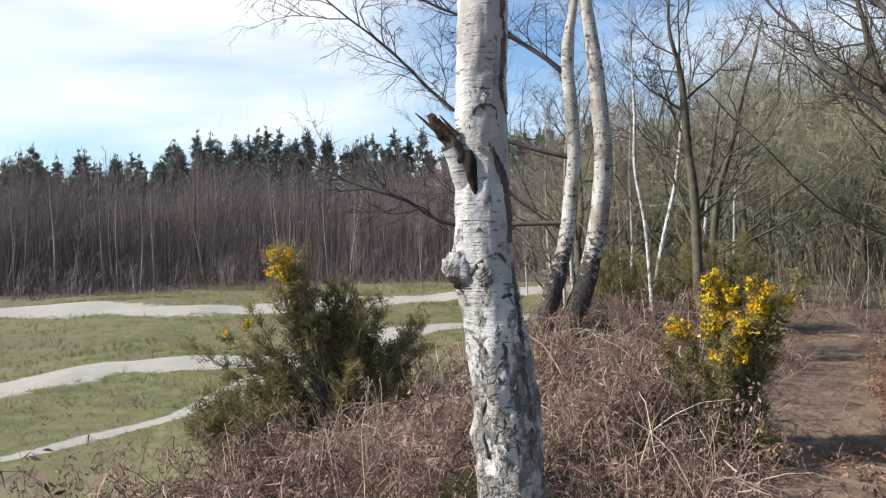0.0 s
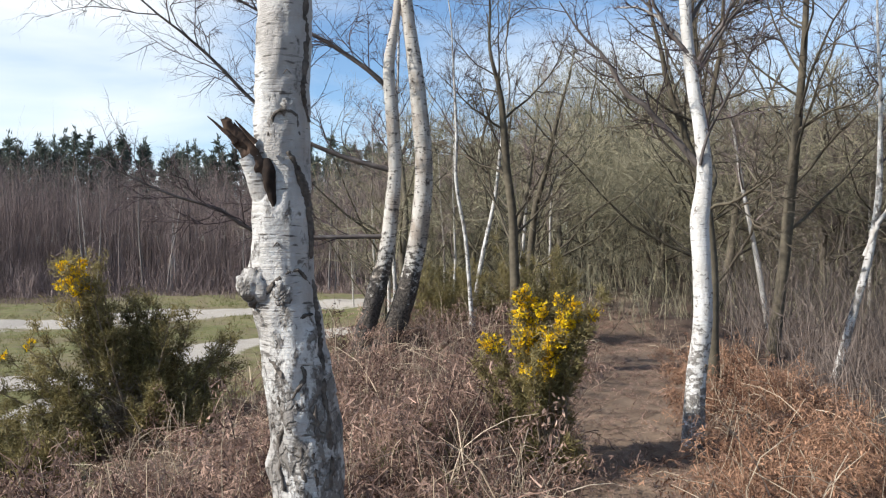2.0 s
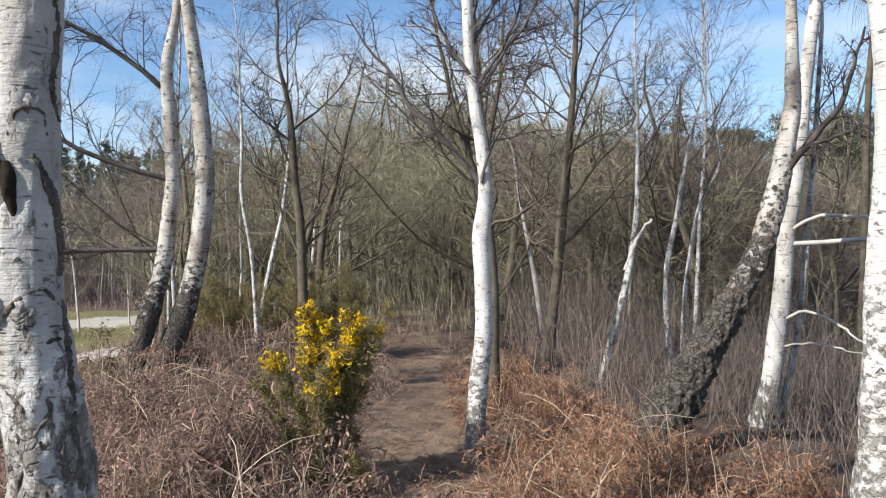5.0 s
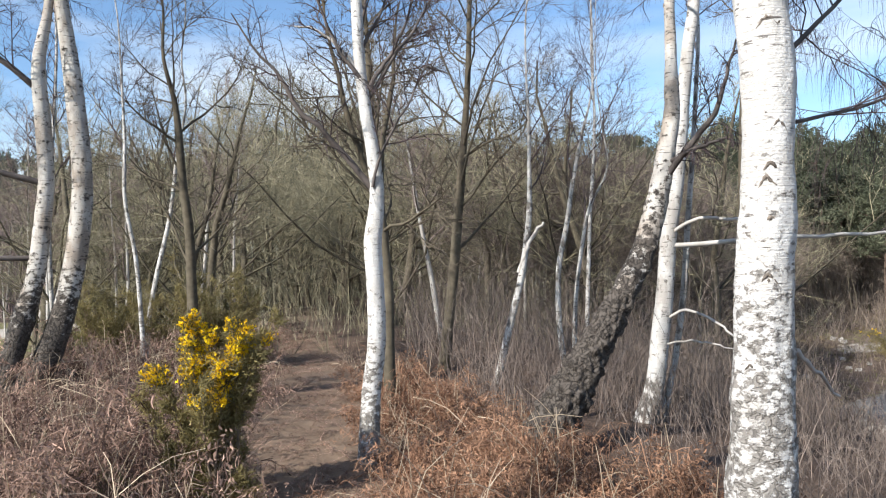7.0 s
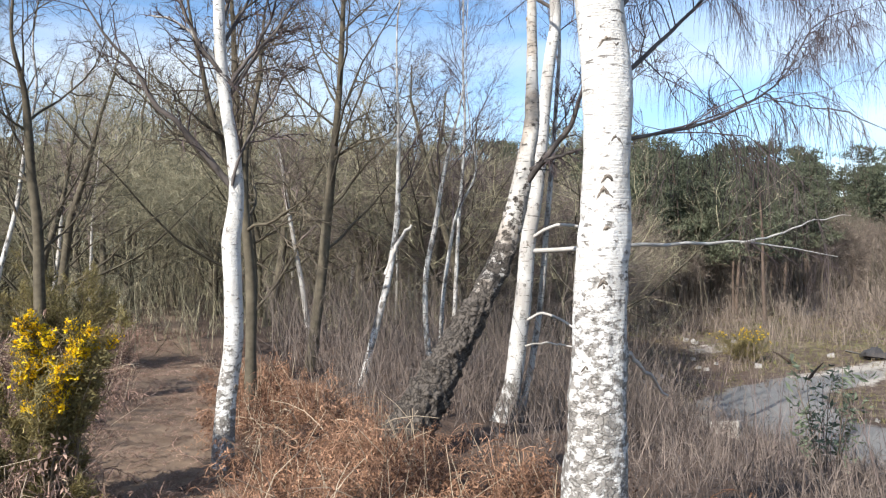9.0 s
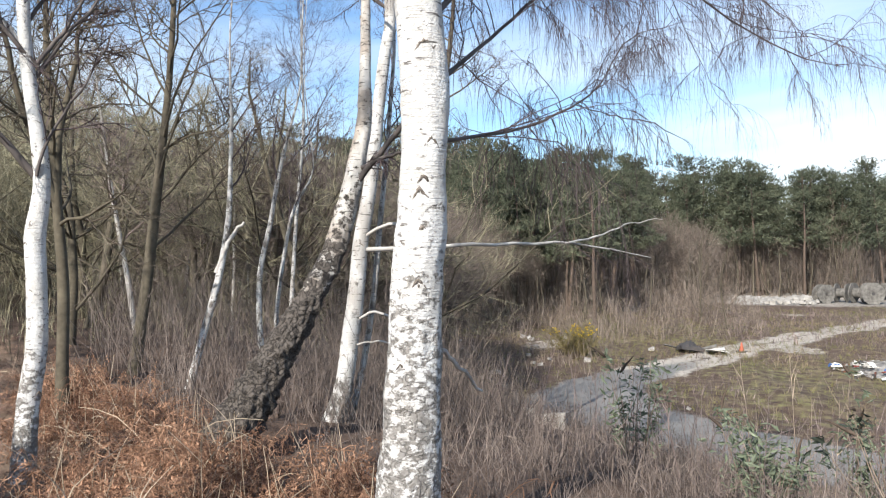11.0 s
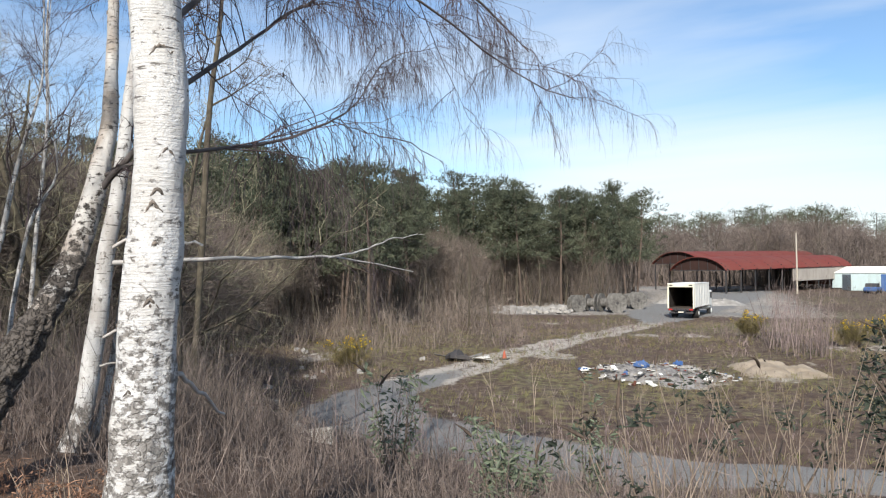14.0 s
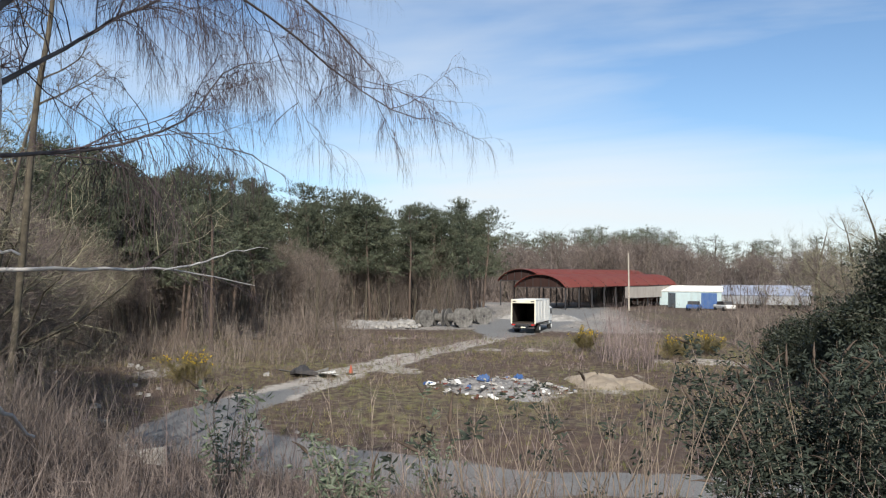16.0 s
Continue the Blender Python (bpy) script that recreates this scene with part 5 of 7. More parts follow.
bed("moss", "green moss and short grass among the bracken", 1500, (-1.5, 2.4, 2.0, 5.6), lambda x, y: step(-0.1, 0.5, waves(x * 1.9 + 3, y * 1.9)) * step(1.7, 2.3, np.hypot(x, y)) * step(0.5, 1.0, near_line(x, y, PATH)), tuft, (0.25, 0.7), M_MOSS, 0.3)
arcs = []
for k in range(10):
    r = np.random.default_rng(580 + k)
    arcs.append(tube(*bough(r, (0, 0, -0.02), (r.normal(0, 0.6), r.normal(0, 0.6), 1), 0.8, 0.0032, 5, 0.12, -1.6, 0.4), 1))
bed("dead_grass", "long pale bent grass stems over the bracken", 1900, (-3, 8, 1.8, 14), lambda x, y: bracken_ground(x, y) * step(-0.2, 0.6, waves(x * 0.9 + 2, y * 0.9)), arcs, (0.4, 1.2), M_STRAW, 0.6)
bed("leaf_litter", "broken bracken litter strewn over the path", 2400, (0, 10, 1.5, 20), lambda x, y: 1 - step(0.5, 1.2, near_line(x, y, PATH)), [(V * (1, 1, 0.22), F) for V, F in fronds[:5]], (0.25, 0.65), M_BRACKEN, 0.15)
yard_tuft = [(V * (1.6, 1.6, 1.3), F) for V, F in tuft]
bed("rough_grass", "dull grass tufts and dead weeds in the yard", 6500, (12, 66, -22, 26), lambda x, y: (1 - np.clip(cover(x, y)[2] * 1.6, 0, 1)) * step(8, 12, (x - 0.5) * CA - y * SA) * (0.25 + 0.75 * step(-0.3, 0.6, waves(x * 0.5, y * 0.5))), yard_tuft, (0.45, 1.2), M_GRASS, 0.2)
bed("rough_grass", "bleached dead grass in the yard", 6000, (12, 66, -22, 26), lambda x, y: (1 - np.clip(cover(x, y)[2] * 1.6, 0, 1)) * step(8, 12, (x - 0.5) * CA - y * SA) * (0.15 + 0.85 * step(0.0, 0.8, waves(x * 0.4 + 4, y * 0.4))), yard_tuft, (0.4, 1.1), M_DRYGRASS, 0.2)
bed("rough_grass", "dull tufts of grass across the heath", 5000, (-26, 4, 14, 62), lambda x, y: (1 - np.clip(cover(x, y)[0] * 1.6, 0, 1)) * step(-5, -8, (x - 0.5) * CA - y * SA) * (0.2 + 0.8 * step(-0.2, 0.7, waves(x * 0.4, y * 0.4))), yard_tuft, (0.4, 1.0), M_GRASS, 0.2)

# ---- woods ----
def bare_tree(seed, height, stem, spread, style, levels):
    """A whole bare tree of moderate detail as stem and twig pieces, standing at the origin."""
    r = np.random.default_rng(seed)
    P, R = bough(r, (0, 0, -0.2), (r.normal(0, 0.06), r.normal(0, 0.06), 1), height, stem, 9, 0.03 if style == "birch" else 0.11, 0.3, 0.12)
    stems, twigs = [tube(P, R, 7)], []
    n = 13 if style == "birch" else 12
    for i in range(n):
        u = (0.38 if style == "birch" else 0.14) + (0.6 if style == "birch" else 0.68) * (i + r.random()) / n
        j = min(int(u * 9), 8)
        d = side_way(r, P[j + 1] - P[j], 38 if style == "birch" else 68)
        Q, S = bough(r, P[j], d, spread * (1.4 - u) * r.uniform(0.7, 1.3), R[j] * (0.5 if style == "birch" else 0.34), 6, 0.17, 0.5, 0.2)
        (twigs if style == "birch" else stems).append(tube(Q, S, 4))
        spray(r, twigs, Q, S, levels)
    spray(r, twigs, P[6:], R[6:], levels)
    return joined(stems), joined(twigs)


FAR = [(5, 42, 0.5, 0.015, 3, 0.18, 0.3, 1, 0.15), (5, 42, 0.6, 0.011, 2, 0.2, 0.2, 1, 0.1)]
MID = [(8, 48, 0.5, 0.011, 4, 0.22, 0.3, 3, 0.15), (8, 45, 0.5, 0.006, 3, 0.22, 0.2, 1, 0.1), (8, 42, 0.5, 0.004, 2, 0.2, 0.1, 1, 0.1)]


def planted(count, az, dist, r, sizes=(0.8, 1.2)):
    """Places in a sector round the viewpoint: bearings in degrees, distances in metres."""
    a = np.radians(r.uniform(az[0], az[1], count))
    d = np.sqrt(r.uniform(dist[0] ** 2, dist[1] ** 2, count))
    x, y = d * np.sin(a), d * np.cos(a)
    return np.stack([x, y, ground(x, y)], -1), r.uniform(0, 6.28, count), r.uniform(sizes[0], sizes[1], count)


# spreading trees on the rising ground ahead: three kinds, each tree a thing
r_mid = np.random.default_rng(17)
KINDS = [("oak_tree", "bare grey-brown oak in the wood", M_OAK, M_WOODS_GREEN, bare_tree(200, 8.2, 0.15, 4.4, "oak", MID)),
         ("oak_tree", "bare spreading oak with mossy branches", M_OAK, M_WOODS_GREEN, bare_tree(201, 9.5, 0.2, 4.2, "oak", MID)),
         ("birch_tree", "bare birch with purple-brown twigs in the wood", M_BIRCH_FAR, M_WOODS, bare_tree(202, 9.0, 0.09, 2.6, "birch", MID)),
         ("birch_tree", "thin bare birch in the wood", M_BIRCH_FAR, M_WOODS, bare_tree(203, 8.0, 0.07, 2.2, "birch", MID))]


def dense_crown(seed, height, wide, count, width=0.007):
    """A broad old tree: ascending limbs within a rounded cloud of very fine twigs."""
    r = np.random.default_rng(seed)
    P, R = bough(r, (0, 0, -0.2), (0, 0, 1), height * 0.75, 0.2, 8, 0.08, 0.3, 0.2)
    stems = [tube(P, R, 8)]
    for i in range(22):
        j = int(r.integers(2, 8))
        Q, S = bough(r, P[j], side_way(r, P[j + 1] - P[j], r.uniform(30, 75)), wide * r.uniform(0.7, 1.15), R[j] * 0.35, 7, 0.16, 0.6, 0.15)
        stems.append(tube(Q, S, 4))
    d = r.normal(0, 1, (count, 3))
    d[:, 2] = np.abs(d[:, 2]) * 1.1 - 0.45
    d /= np.linalg.norm(d, axis=1, keepdims=True)
    lump = 1 + 0.14 * np.sin(d[:, 0] * 5 + seed) * np.cos(d[:, 1] * 6) + 0.10 * np.sin(d[:, 2] * 11 + d[:, 0] * 9)
    q = (r.uniform(0.25, 1.0, count) ** 0.5 * lump)[:, None]
    c = d * q * (wide, wide, height * 0.42) + (0, 0, height * 0.58)
    return joined(stems), blades(r, c, d + r.normal(0, 0.7, (count, 3)) + (0, 0, 0.35), r.uniform(0.35, 1.1, count), width, 0.0)


KINDS += [("oak_tree", "broad old tree with a rounded crown of fine olive twigs", M_OAK, M_WOODS_GREEN, dense_crown(210, 11.0, 3.9, 9000)),
          ("oak_tree", "rounded bare tree with dense olive-grey twigs", M_OAK, M_WOODS_GREEN, dense_crown(211, 9.0, 3.4, 8000))]
KINDS += [("bare_tree", "bare rounded tree with fine brown twigs", M_OAK, M_SCRUB, dense_crown(212, 7.0, 2.6, 6500)),
          ("bare_tree", "dark bare tree with dense purple-brown twigs", M_OAK, M_BRUSH, dense_crown(213, 8.0, 2.7, 7500))]
proto = []
for name, label, ms, mt, (S, T) in KINDS:
    proto.append((name, label, mesh_np("trunk", S[0], S[1], ms), mesh_np("crown", T[0], T[1], mt)))


def plant(k, x, y, s, turn, lean=0.0):
    name, label, a, b = proto[k]
    tree = thing(name, (x, y, gz(x, y)), label, "tree", "woodland trees")
    tree.matrix_basis = pose(x, y, gz(x, y), lean, 0, turn) @ Matrix.Diagonal((s, s, s, 1))
    part("trunk", a, None, tree)
    part("crown", b, None, tree)


for (count, az, dist, kinds) in ((30, (8, 36), (17, 34), (0, 1, 0, 3)), (24, (34, 57), (16, 32), (0, 3, 2, 1)), (5, (2, 12), (28, 45), (2, 3, 2))):
    pl, tn, sz = planted(count, az, dist, r_mid)
    for i in range(count):
        x, y = pl[i][:2]
        if near_line(x, y, PATH) > 1.6 and near_line(x, y, TRACK) > 4:
            plant(kinds[i % len(kinds)], x, y, sz[i] * 0.80, math.degrees(tn[i]), r_mid.normal(0, 3))

for (az_, d_, k_, s_) in ((24.6, 42, 4, 1.06), (27.6, 40, 5, 1.02), (20.8, 39, 5, 0.98), (31.5, 37, 5, 0.95), (17.0, 41, 5, 0.92), (35.0, 40, 4, 0.80), (23.0, 31, 5, 0.70), (28.6, 29, 5, 0.66), (39.0, 36, 5, 0.85), (12.5, 40, 5, 0.85), (41.5, 21, 7, 0.62), (44.0, 24, 7, 0.72), (46.5, 20, 7, 0.62), (49.0, 23, 7, 0.70), (51.5, 20, 7, 0.60), (54.0, 23, 7, 0.66), (39.0, 24, 7, 0.66), (36.0, 27, 7, 0.7), (55.5, 30, 6, 0.80), (53.0, 27, 7, 0.78), (50.5, 31, 7, 0.92), (48.0, 28, 7, 0.85), (45.5, 33, 7, 0.95), (52.0, 38, 7, 1.05), (56.5, 42, 6, 0.98), (47.0, 40, 7, 1.1), (43.0, 30, 7, 0.8),
                             (66.0, 66, 6, 0.9), (68.5, 70, 6, 1.0), (63.5, 60, 6, 0.8), (71.5, 78, 6, 1.15), (73.5, 82, 6, 1.05), (61.0, 55, 6, 0.75), (58.8, 50, 6, 0.85), (76.5, 92, 6, 1.0), (79.5, 95, 6, 0.95), (82.0, 97, 7, 0.9), (108.2, 68, 1, 0.95), (110.6, 62, 0, 1.2), (112.5, 60, 1, 1.15)):
    plant(k_, d_ * math.sin(radians(az_)), d_ * math.cos(radians(az_)), s_, az_ * 37)
# the closed far woods
M_WOOD_STEM = speckled("far_birch_stem", (0.082, 0.0672, 0.0615), (0.197, 0.168, 0.156), 0.5, 0.85, 0.5, 0)
M_WOOD_PALE = speckled("pale_far_birch_stem", (0.18, 0.16, 0.148), (0.344, 0.32, 0.299), 1.5, 0.85, 0.4, 0)
r_far = np.random.default_rng(23)
far_birch = [bare_tree(300 + k, 11.5, 0.11, 2.2, "birch", FAR) for k in range(4)]
far_oak = [bare_tree(320 + k, 10.0, 0.14, 3.4, "oak", FAR) for k in range(3)]


def wood(label, variants, groups, stem_mat, twig_mat):
    stems, twigs = [], []
    for (count, az, dist, sz) in groups:
        pl, tn, ss = planted(count, az, dist, r_far, sz)
        stems.append(scattered([v[0] for v in variants], pl, tn, ss))
        twigs.append(scattered([v[1] for v in variants], pl, tn, ss))
    w = thing("woodland", (0, 0, 0), label, "woodland", kind="stuff")
    tagged(part("trunks", joined(stems), stem_mat, w), kind="stuff")
    tagged(part("crown", joined(twigs), twig_mat, w), kind="stuff")


wood("dense bare birch wood along the far edge of the heath", far_birch, [(24, (-38, -18), (70, 80), (0.8, 0.98)), (44, (-38, -18), (80, 100), (1.0, 1.18)), (34, (-18, 15), (70, 80), (0.85, 1.02)), (70, (-18, 15), (80, 104), (1.02, 1.25))], M_WOOD_STEM, M_WOODS)
wood("pale slender birches standing at the edge of the far wood", far_birch, [(30, (-36, 8), (65, 72), (0.66, 0.98))], M_WOOD_PALE, M_WOODS)
wood("bare mixed wood on rising ground", far_oak, [(72, (11, 34), (34, 60), (0.85, 1.12)), (42, (34, 52), (34, 60), (0.8, 1.0)), (36, (12, 54), (60, 84), (1.05, 1.35))], M_OAK, M_WOODS_GREEN)
wood("bare brown scrub trees round the yard", far_oak, [(22, (54, 76), (46, 60), (0.35, 0.6)), (36, (52, 75), (62, 84), (0.45, 0.75)), (14, (75, 84), (86, 94), (0.5, 0.8)), (54, (52, 84), (88, 104), (0.7, 1.05)), (40, (84, 100), (158, 190), (1.0, 1.3)), (34, (98, 118), (158, 190), (0.85, 1.1))], M_OAK, M_SCRUB)


far_round = [dense_crown(340 + k, 10.0, 3.3, 2300, 0.022) for k in range(3)]
wood("rounded brown crowns of the wood beyond the yard", far_round, [(46, (84, 100), (165, 195), (1.05, 1.4)), (40, (98, 118), (165, 195), (0.9, 1.2))], M_OAK, M_BRUSH)


def brush(label, mat, groups):
    """Thickets of thin upright stems with side twigs, too many to count."""
    geo = []
    for (count, az, dist, height, w, *low) in groups:
        pl, _, _ = planted(count, az, dist, r_far)
        k = 7
        p = np.repeat(pl, k, 0) + r_far.normal(0, 0.22, (count * k, 3)) * (1, 1, 0)
        d = r_far.normal(0, low[1] if low else 0.33, (count * k, 3)) + (0, 0, 1)
        L = r_far.uniform(height[0], height[1], count * k) * np.repeat(r_far.uniform(low[0] if low else 0.3, 1.15, count), k)
        geo.append(blades(r_far, p, d, L, w, 0.0))
        m = 3
        p2 = np.repeat(p, m, 0) + np.repeat(d * L[:, None], m, 0) * r_far.uniform(0.25, 0.9, (count * k * m, 1))
        d2 = r_far.normal(0, 0.6, (count * k * m, 3)) + (0, 0, 0.8)
        geo.append(blades(r_far, p2, d2, np.repeat(L, m) * r_far.uniform(0.15, 0.4, count * k * m), w * 0.6, 0.0))
    tagged(part("thicket", joined(geo), mat, None, label), category="thicket", kind="stuff")


brush("purple-brown thicket of birch saplings along the wood", M_WOODS, [(420, (-38, 8), (64, 74), (1.5, 4.0), 0.022), (1400, (-38, -16), (72, 100), (7.2, 10.4), 0.011, 0.75, 0.06), (1700, (-18, 15), (72, 104), (8.4, 12.0), 0.011, 0.75, 0.06)])
brush("grey-brown thicket under the trees ahead", M_WOODS_GREEN, [(240, (8, 56), (15.5, 26), (0.5, 1.8), 0.006), (520, (11, 54), (26, 44), (1.5, 5.5), 0.008), (700, (12, 54), (44, 90), (5, 10.0), 0.016, 0.5, 0.3)])
brush("brown scrub along the foot of the pines", M_SCRUB, [(200, (50, 68), (26, 46), (0.3, 1.0), 0.010), (420, (53, 78), (42, 60), (0.5, 2.2), 0.014), (420, (50, 76), (58, 76), (0.8, 3.2), 0.018), (700, (50, 85), (88, 100), (2.0, 6.0), 0.016), (420, (48, 85.5), (104, 126), (5, 9.0), 0.03), (160, (48, 63), (9, 20), (0.4, 1.5), 0.005), (90, (103.2, 107), (60, 80), (1.5, 3.2), 0.02), (260, (96, 112), (62, 120), (0.5, 1.6), 0.02)])
brush("dark brown scrub between the birches", M_BRUSH, [(760, (33, 58), (11.5, 26), (0.4, 2.2), 0.005), (260, (38, 60), (8.0, 12.5), (0.25, 1.0), 0.004)])
brush("low dark heather and bramble in the rough ground", M_WOODS, [(420, (58, 106), (18, 62), (0.08, 0.4), 0.010), (160, (76, 106), (40, 64), (0.3, 1.0), 0.014)])
brush("grey-brown undergrowth of the wood beyond the yard", M_BRUSH, [(560, (84, 100), (158, 195), (5, 11.0), 0.05, 0.5, 0.3), (420, (98, 118), (152, 188), (4, 9.0), 0.05, 0.5, 0.3)])
brush("brown bramble stems on the near slope", M_BRUSH, [(90, (47, 60), (6, 10), (0.3, 1.0), 0.003), (230, (58, 84), (3.9, 8.0), (0.15, 0.6), 0.0022), (200, (82, 118), (4.2, 9.0), (0.2, 0.8), 0.0025)])
brush("purple-brown heather along the edge of the heath", M_WOODS, [(500, (-38, 8), (56, 66), (0.3, 0.9), 0.014)])
brush("bare weeds and saplings in the rough yard", M_SCRUB, [(380, (60, 104), (20, 62), (0.2, 0.8), 0.007)])
brush("pinkish-brown birch saplings in the rough yard", M_WOODS, [(34, (94, 98), (40, 52), (1.8, 4.0), 0.014, 0.4, 0.12)])


def pine_mesh(seed, height):
    """A Scots pine: a bare lower trunk and flat layered clumps of needles on spreading boughs."""
    r = np.random.default_rng(seed)
    P, R = bough(r, (0, 0, -0.2), (0, 0, 1), height, height * 0.013, 8, 0.03, 0.3, 0.2)
    stems, tips, ways = [tube(P, R, 7)], [], []
    for i in range(26):
        u = 0.36 + 0.62 * (i + r.random()) / 26
        j = min(int(u * 8), 7)
        p = P[j] + (P[j + 1] - P[j]) * (u * 8 - j)
        a = r.uniform(0, 6.28)
        L = height * 0.26 * (1.18 - u) * r.uniform(0.5, 1.4) + 0.45
        Q, S = bough(r, p, (math.cos(a), math.sin(a), r.uniform(0.0, 0.4)), L, 0.035, 5, 0.12, 0.35, 0.3)
        stems.append(tube(Q, S, 3))
        for q in Q[2:]:
            c = q + r.normal(0, 0.30, 3) * (1, 1, 0.3)
            for _ in range(9):
                o = r.normal(0, 0.34, 3) * (1, 1, 0.36)
                tips.append(c + o)
                ways.append((o[0] * 1.2, o[1] * 1.2, 0.7))
    for _ in range(14):
        tips.append(P[-1] + r.normal(0, 0.3, 3) * (1, 1, 0.4))
        ways.append((0, 0, 1))
    return joined(stems), spikes(r, np.array(tips), np.array(ways), 4, 0.33, 0.040, 0.08)


def spruce_mesh(seed, height):
    """A pointed conifer: short whorled boughs that narrow to a leading shoot."""
    r = np.random.default_rng(seed)
    P, R = bough(r, (0, 0, -0.2), (0, 0, 1), height, height * 0.011, 8, 0.02, 0.3, 0.15)
    stems, tips, ways = [tube(P, R, 6)], [], []
    for i in range(44):
        u = 0.40 + 0.60 * (i + r.random()) / 44
        j = min(int(u * 8), 7)
        p = P[j] + (P[j + 1] - P[j]) * (u * 8 - j)
        a = r.uniform(0, 6.28)
        L = height * 0.22 * (1.02 - u) * r.uniform(0.55, 1.3) + 0.15
        for f in (0.35, 0.7, 1.0):
            for _ in range(3):
                tips.append(p + np.array((math.cos(a), math.sin(a), 0.12)) * L * f + r.normal(0, 0.10, 3))
                ways.append((math.cos(a) * 0.8, math.sin(a) * 0.8, 0.5))
    for z in (0.1, 0.35, 0.6):
        tips.append(P[-1] + np.array((0, 0, z)))
        ways.append((0, 0, 3))
    return joined(stems), spikes(r, np.array(tips), np.array(ways), 4, 0.42, 0.06, 0.08)


pines = [pine_mesh(400 + k, 13.0) for k in range(4)]
spruces = [spruce_mesh(420 + k, 13.0) for k in range(3)]
r_p = np.random.default_rng(31)
pine_kinds = [(mesh_np("trunk", s[0], s[1], M_PINE_BARK), mesh_np("foliage", n[0], n[1], M_PINE, False)) for s, n in pines]
for (count, az, dist, sz) in ((34, (53, 67), (48, 64), (0.66, 0.88)), (46, (47, 70), (64, 86), (0.82, 1.05)), (80, (48, 70), (86, 118), (1.1, 1.35)), (42, (69, 77), (88, 122), (0.98, 1.22)), (44, (77, 86), (88, 122), (0.86, 1.10)), (36, (8, 50), (84, 110), (1.0, 1.3))):
    pl, tn, ss = planted(count, az, dist, r_p, sz)
    for i in range(count):
        a, b = pine_kinds[i % 4]
        tree = thing("pine_tree", pl[i], "dark green pine in the wood behind", "tree", "pines")
        tree.matrix_basis = pose(*pl[i], 0, 0, math.degrees(tn[i])) @ Matrix.Diagonal((ss[i], ss[i], ss[i], 1))
        part("trunk", a, None, tree)
        part("foliage", b, None, tree)
thin_pines = [(p, (V.reshape(-1, 3, 3)[::3].reshape(-1, 3), F[:len(F[::3])])) for p, (V, F) in pines]
for (label, mat, kinds, groups) in (
        ("dark pines rising behind the wood beyond the yard", M_PINE, thin_pines, ((90, (84, 99), (192, 225), (1.1, 1.4)), (60, (98, 118), (192, 225), (0.95, 1.25)), (20, (-38, 9), (100, 120), (0.95, 1.15)))),
        ("pointed conifers rising behind the far birch wood", M_SPRUCE, spruces, ((90, (-38, -17), (104, 122), (0.98, 1.21)), (150, (-19, 18), (106, 124), (1.20, 1.46))))):
    stems, needles = [], []
    for (count, az, dist, sz) in groups:
        pl, tn, ss = planted(count, az, dist, r_p, sz)
        stems.append(scattered([p[0] for p in kinds], pl, tn, ss))
        needles.append(scattered([p[1] for p in kinds], pl, tn, ss))
    conifers = thing("woodland", (0, 0, 0), label, "woodland", kind="stuff")
    tagged(part("trunks", joined(stems), M_PINE_BARK, conifers), kind="stuff")
    tagged(part("foliage", joined(needles), mat, conifers, "", False), kind="stuff")

# ---- the yard ----
def paint(name, col, rough=0.5, dirt=(0.25, 0.22, 0.19), amount=0.35, scale=1.2, metal=0.0):
    """Weathered paint or sheet: colour, grime in streaks and patches."""
    m, nt, b = material(name, rough)
    n = noise_of(nt, coords(nt, (1, 1, 0.35)), scale, 6, 0.65)
    f = noise_of(nt, coords(nt), scale * 14, 3)
    c = mixed(nt, ramp(nt, n, [(0.42, (0, 0, 0)), (0.75, (amount, amount, amount))]), col, dirt)
    c = mixed(nt, ramp(nt, f, [(0.5, (0, 0, 0)), (0.8, (amount * 0.6,) * 3)]), c, dirt)
    nt.links.new(c, b.inputs["Base Color"])
    b.inputs["Metallic"].default_value = metal
    return m


M_WHITE = paint("white_panel", (0.74, 0.73, 0.68))
M_CREAM = paint("cream_panel", (0.70, 0.66, 0.52))
M_BOARDS = paint("faded_boards", (0.36, 0.325, 0.285), 0.8, (0.2, 0.17, 0.15), 0.6)
M_DARK = paint("dark_steel", (0.035, 0.035, 0.038), 0.6, (0.12, 0.10, 0.085), 0.5)
M_RUBBER = paint("tyre_rubber", (0.02, 0.02, 0.02), 0.85, (0.10, 0.09, 0.08), 0.5)
M_RED = paint("red_oxide_sheet", (0.155, 0.034, 0.026), 0.75, (0.16, 0.06, 0.045), 0.8, 0.5)
M_RUST = paint("rust", (0.11, 0.042, 0.026), 0.85, (0.08, 0.045, 0.035), 0.8)
M_ARCH_SHADE = paint("dark_arch_shade", (0.035, 0.018, 0.015), 0.85, (0.06, 0.03, 0.025), 0.6)
M_TAILLIGHT = paint("red_lens", (0.45, 0.02, 0.015), 0.3, (0.2, 0.05, 0.04), 0.2)
M_PLYWOOD = speckled("shaded_lorry_lining", (0.03, 0.024, 0.02), (0.07, 0.055, 0.045), 3, 0.8)
M_GREYWOOD = speckled("weathered_drum_wood", (0.0738, 0.0681, 0.0623), (0.18, 0.171, 0.156), 5, 0.9, 0.15)
M_CONCRETE = speckled("pale_concrete", (0.205, 0.193, 0.176), (0.394, 0.373, 0.344), 2.2, 0.9, 0.2)
M_TEAL = paint("pale_teal_sheet", (0.40, 0.49, 0.49), 0.5)
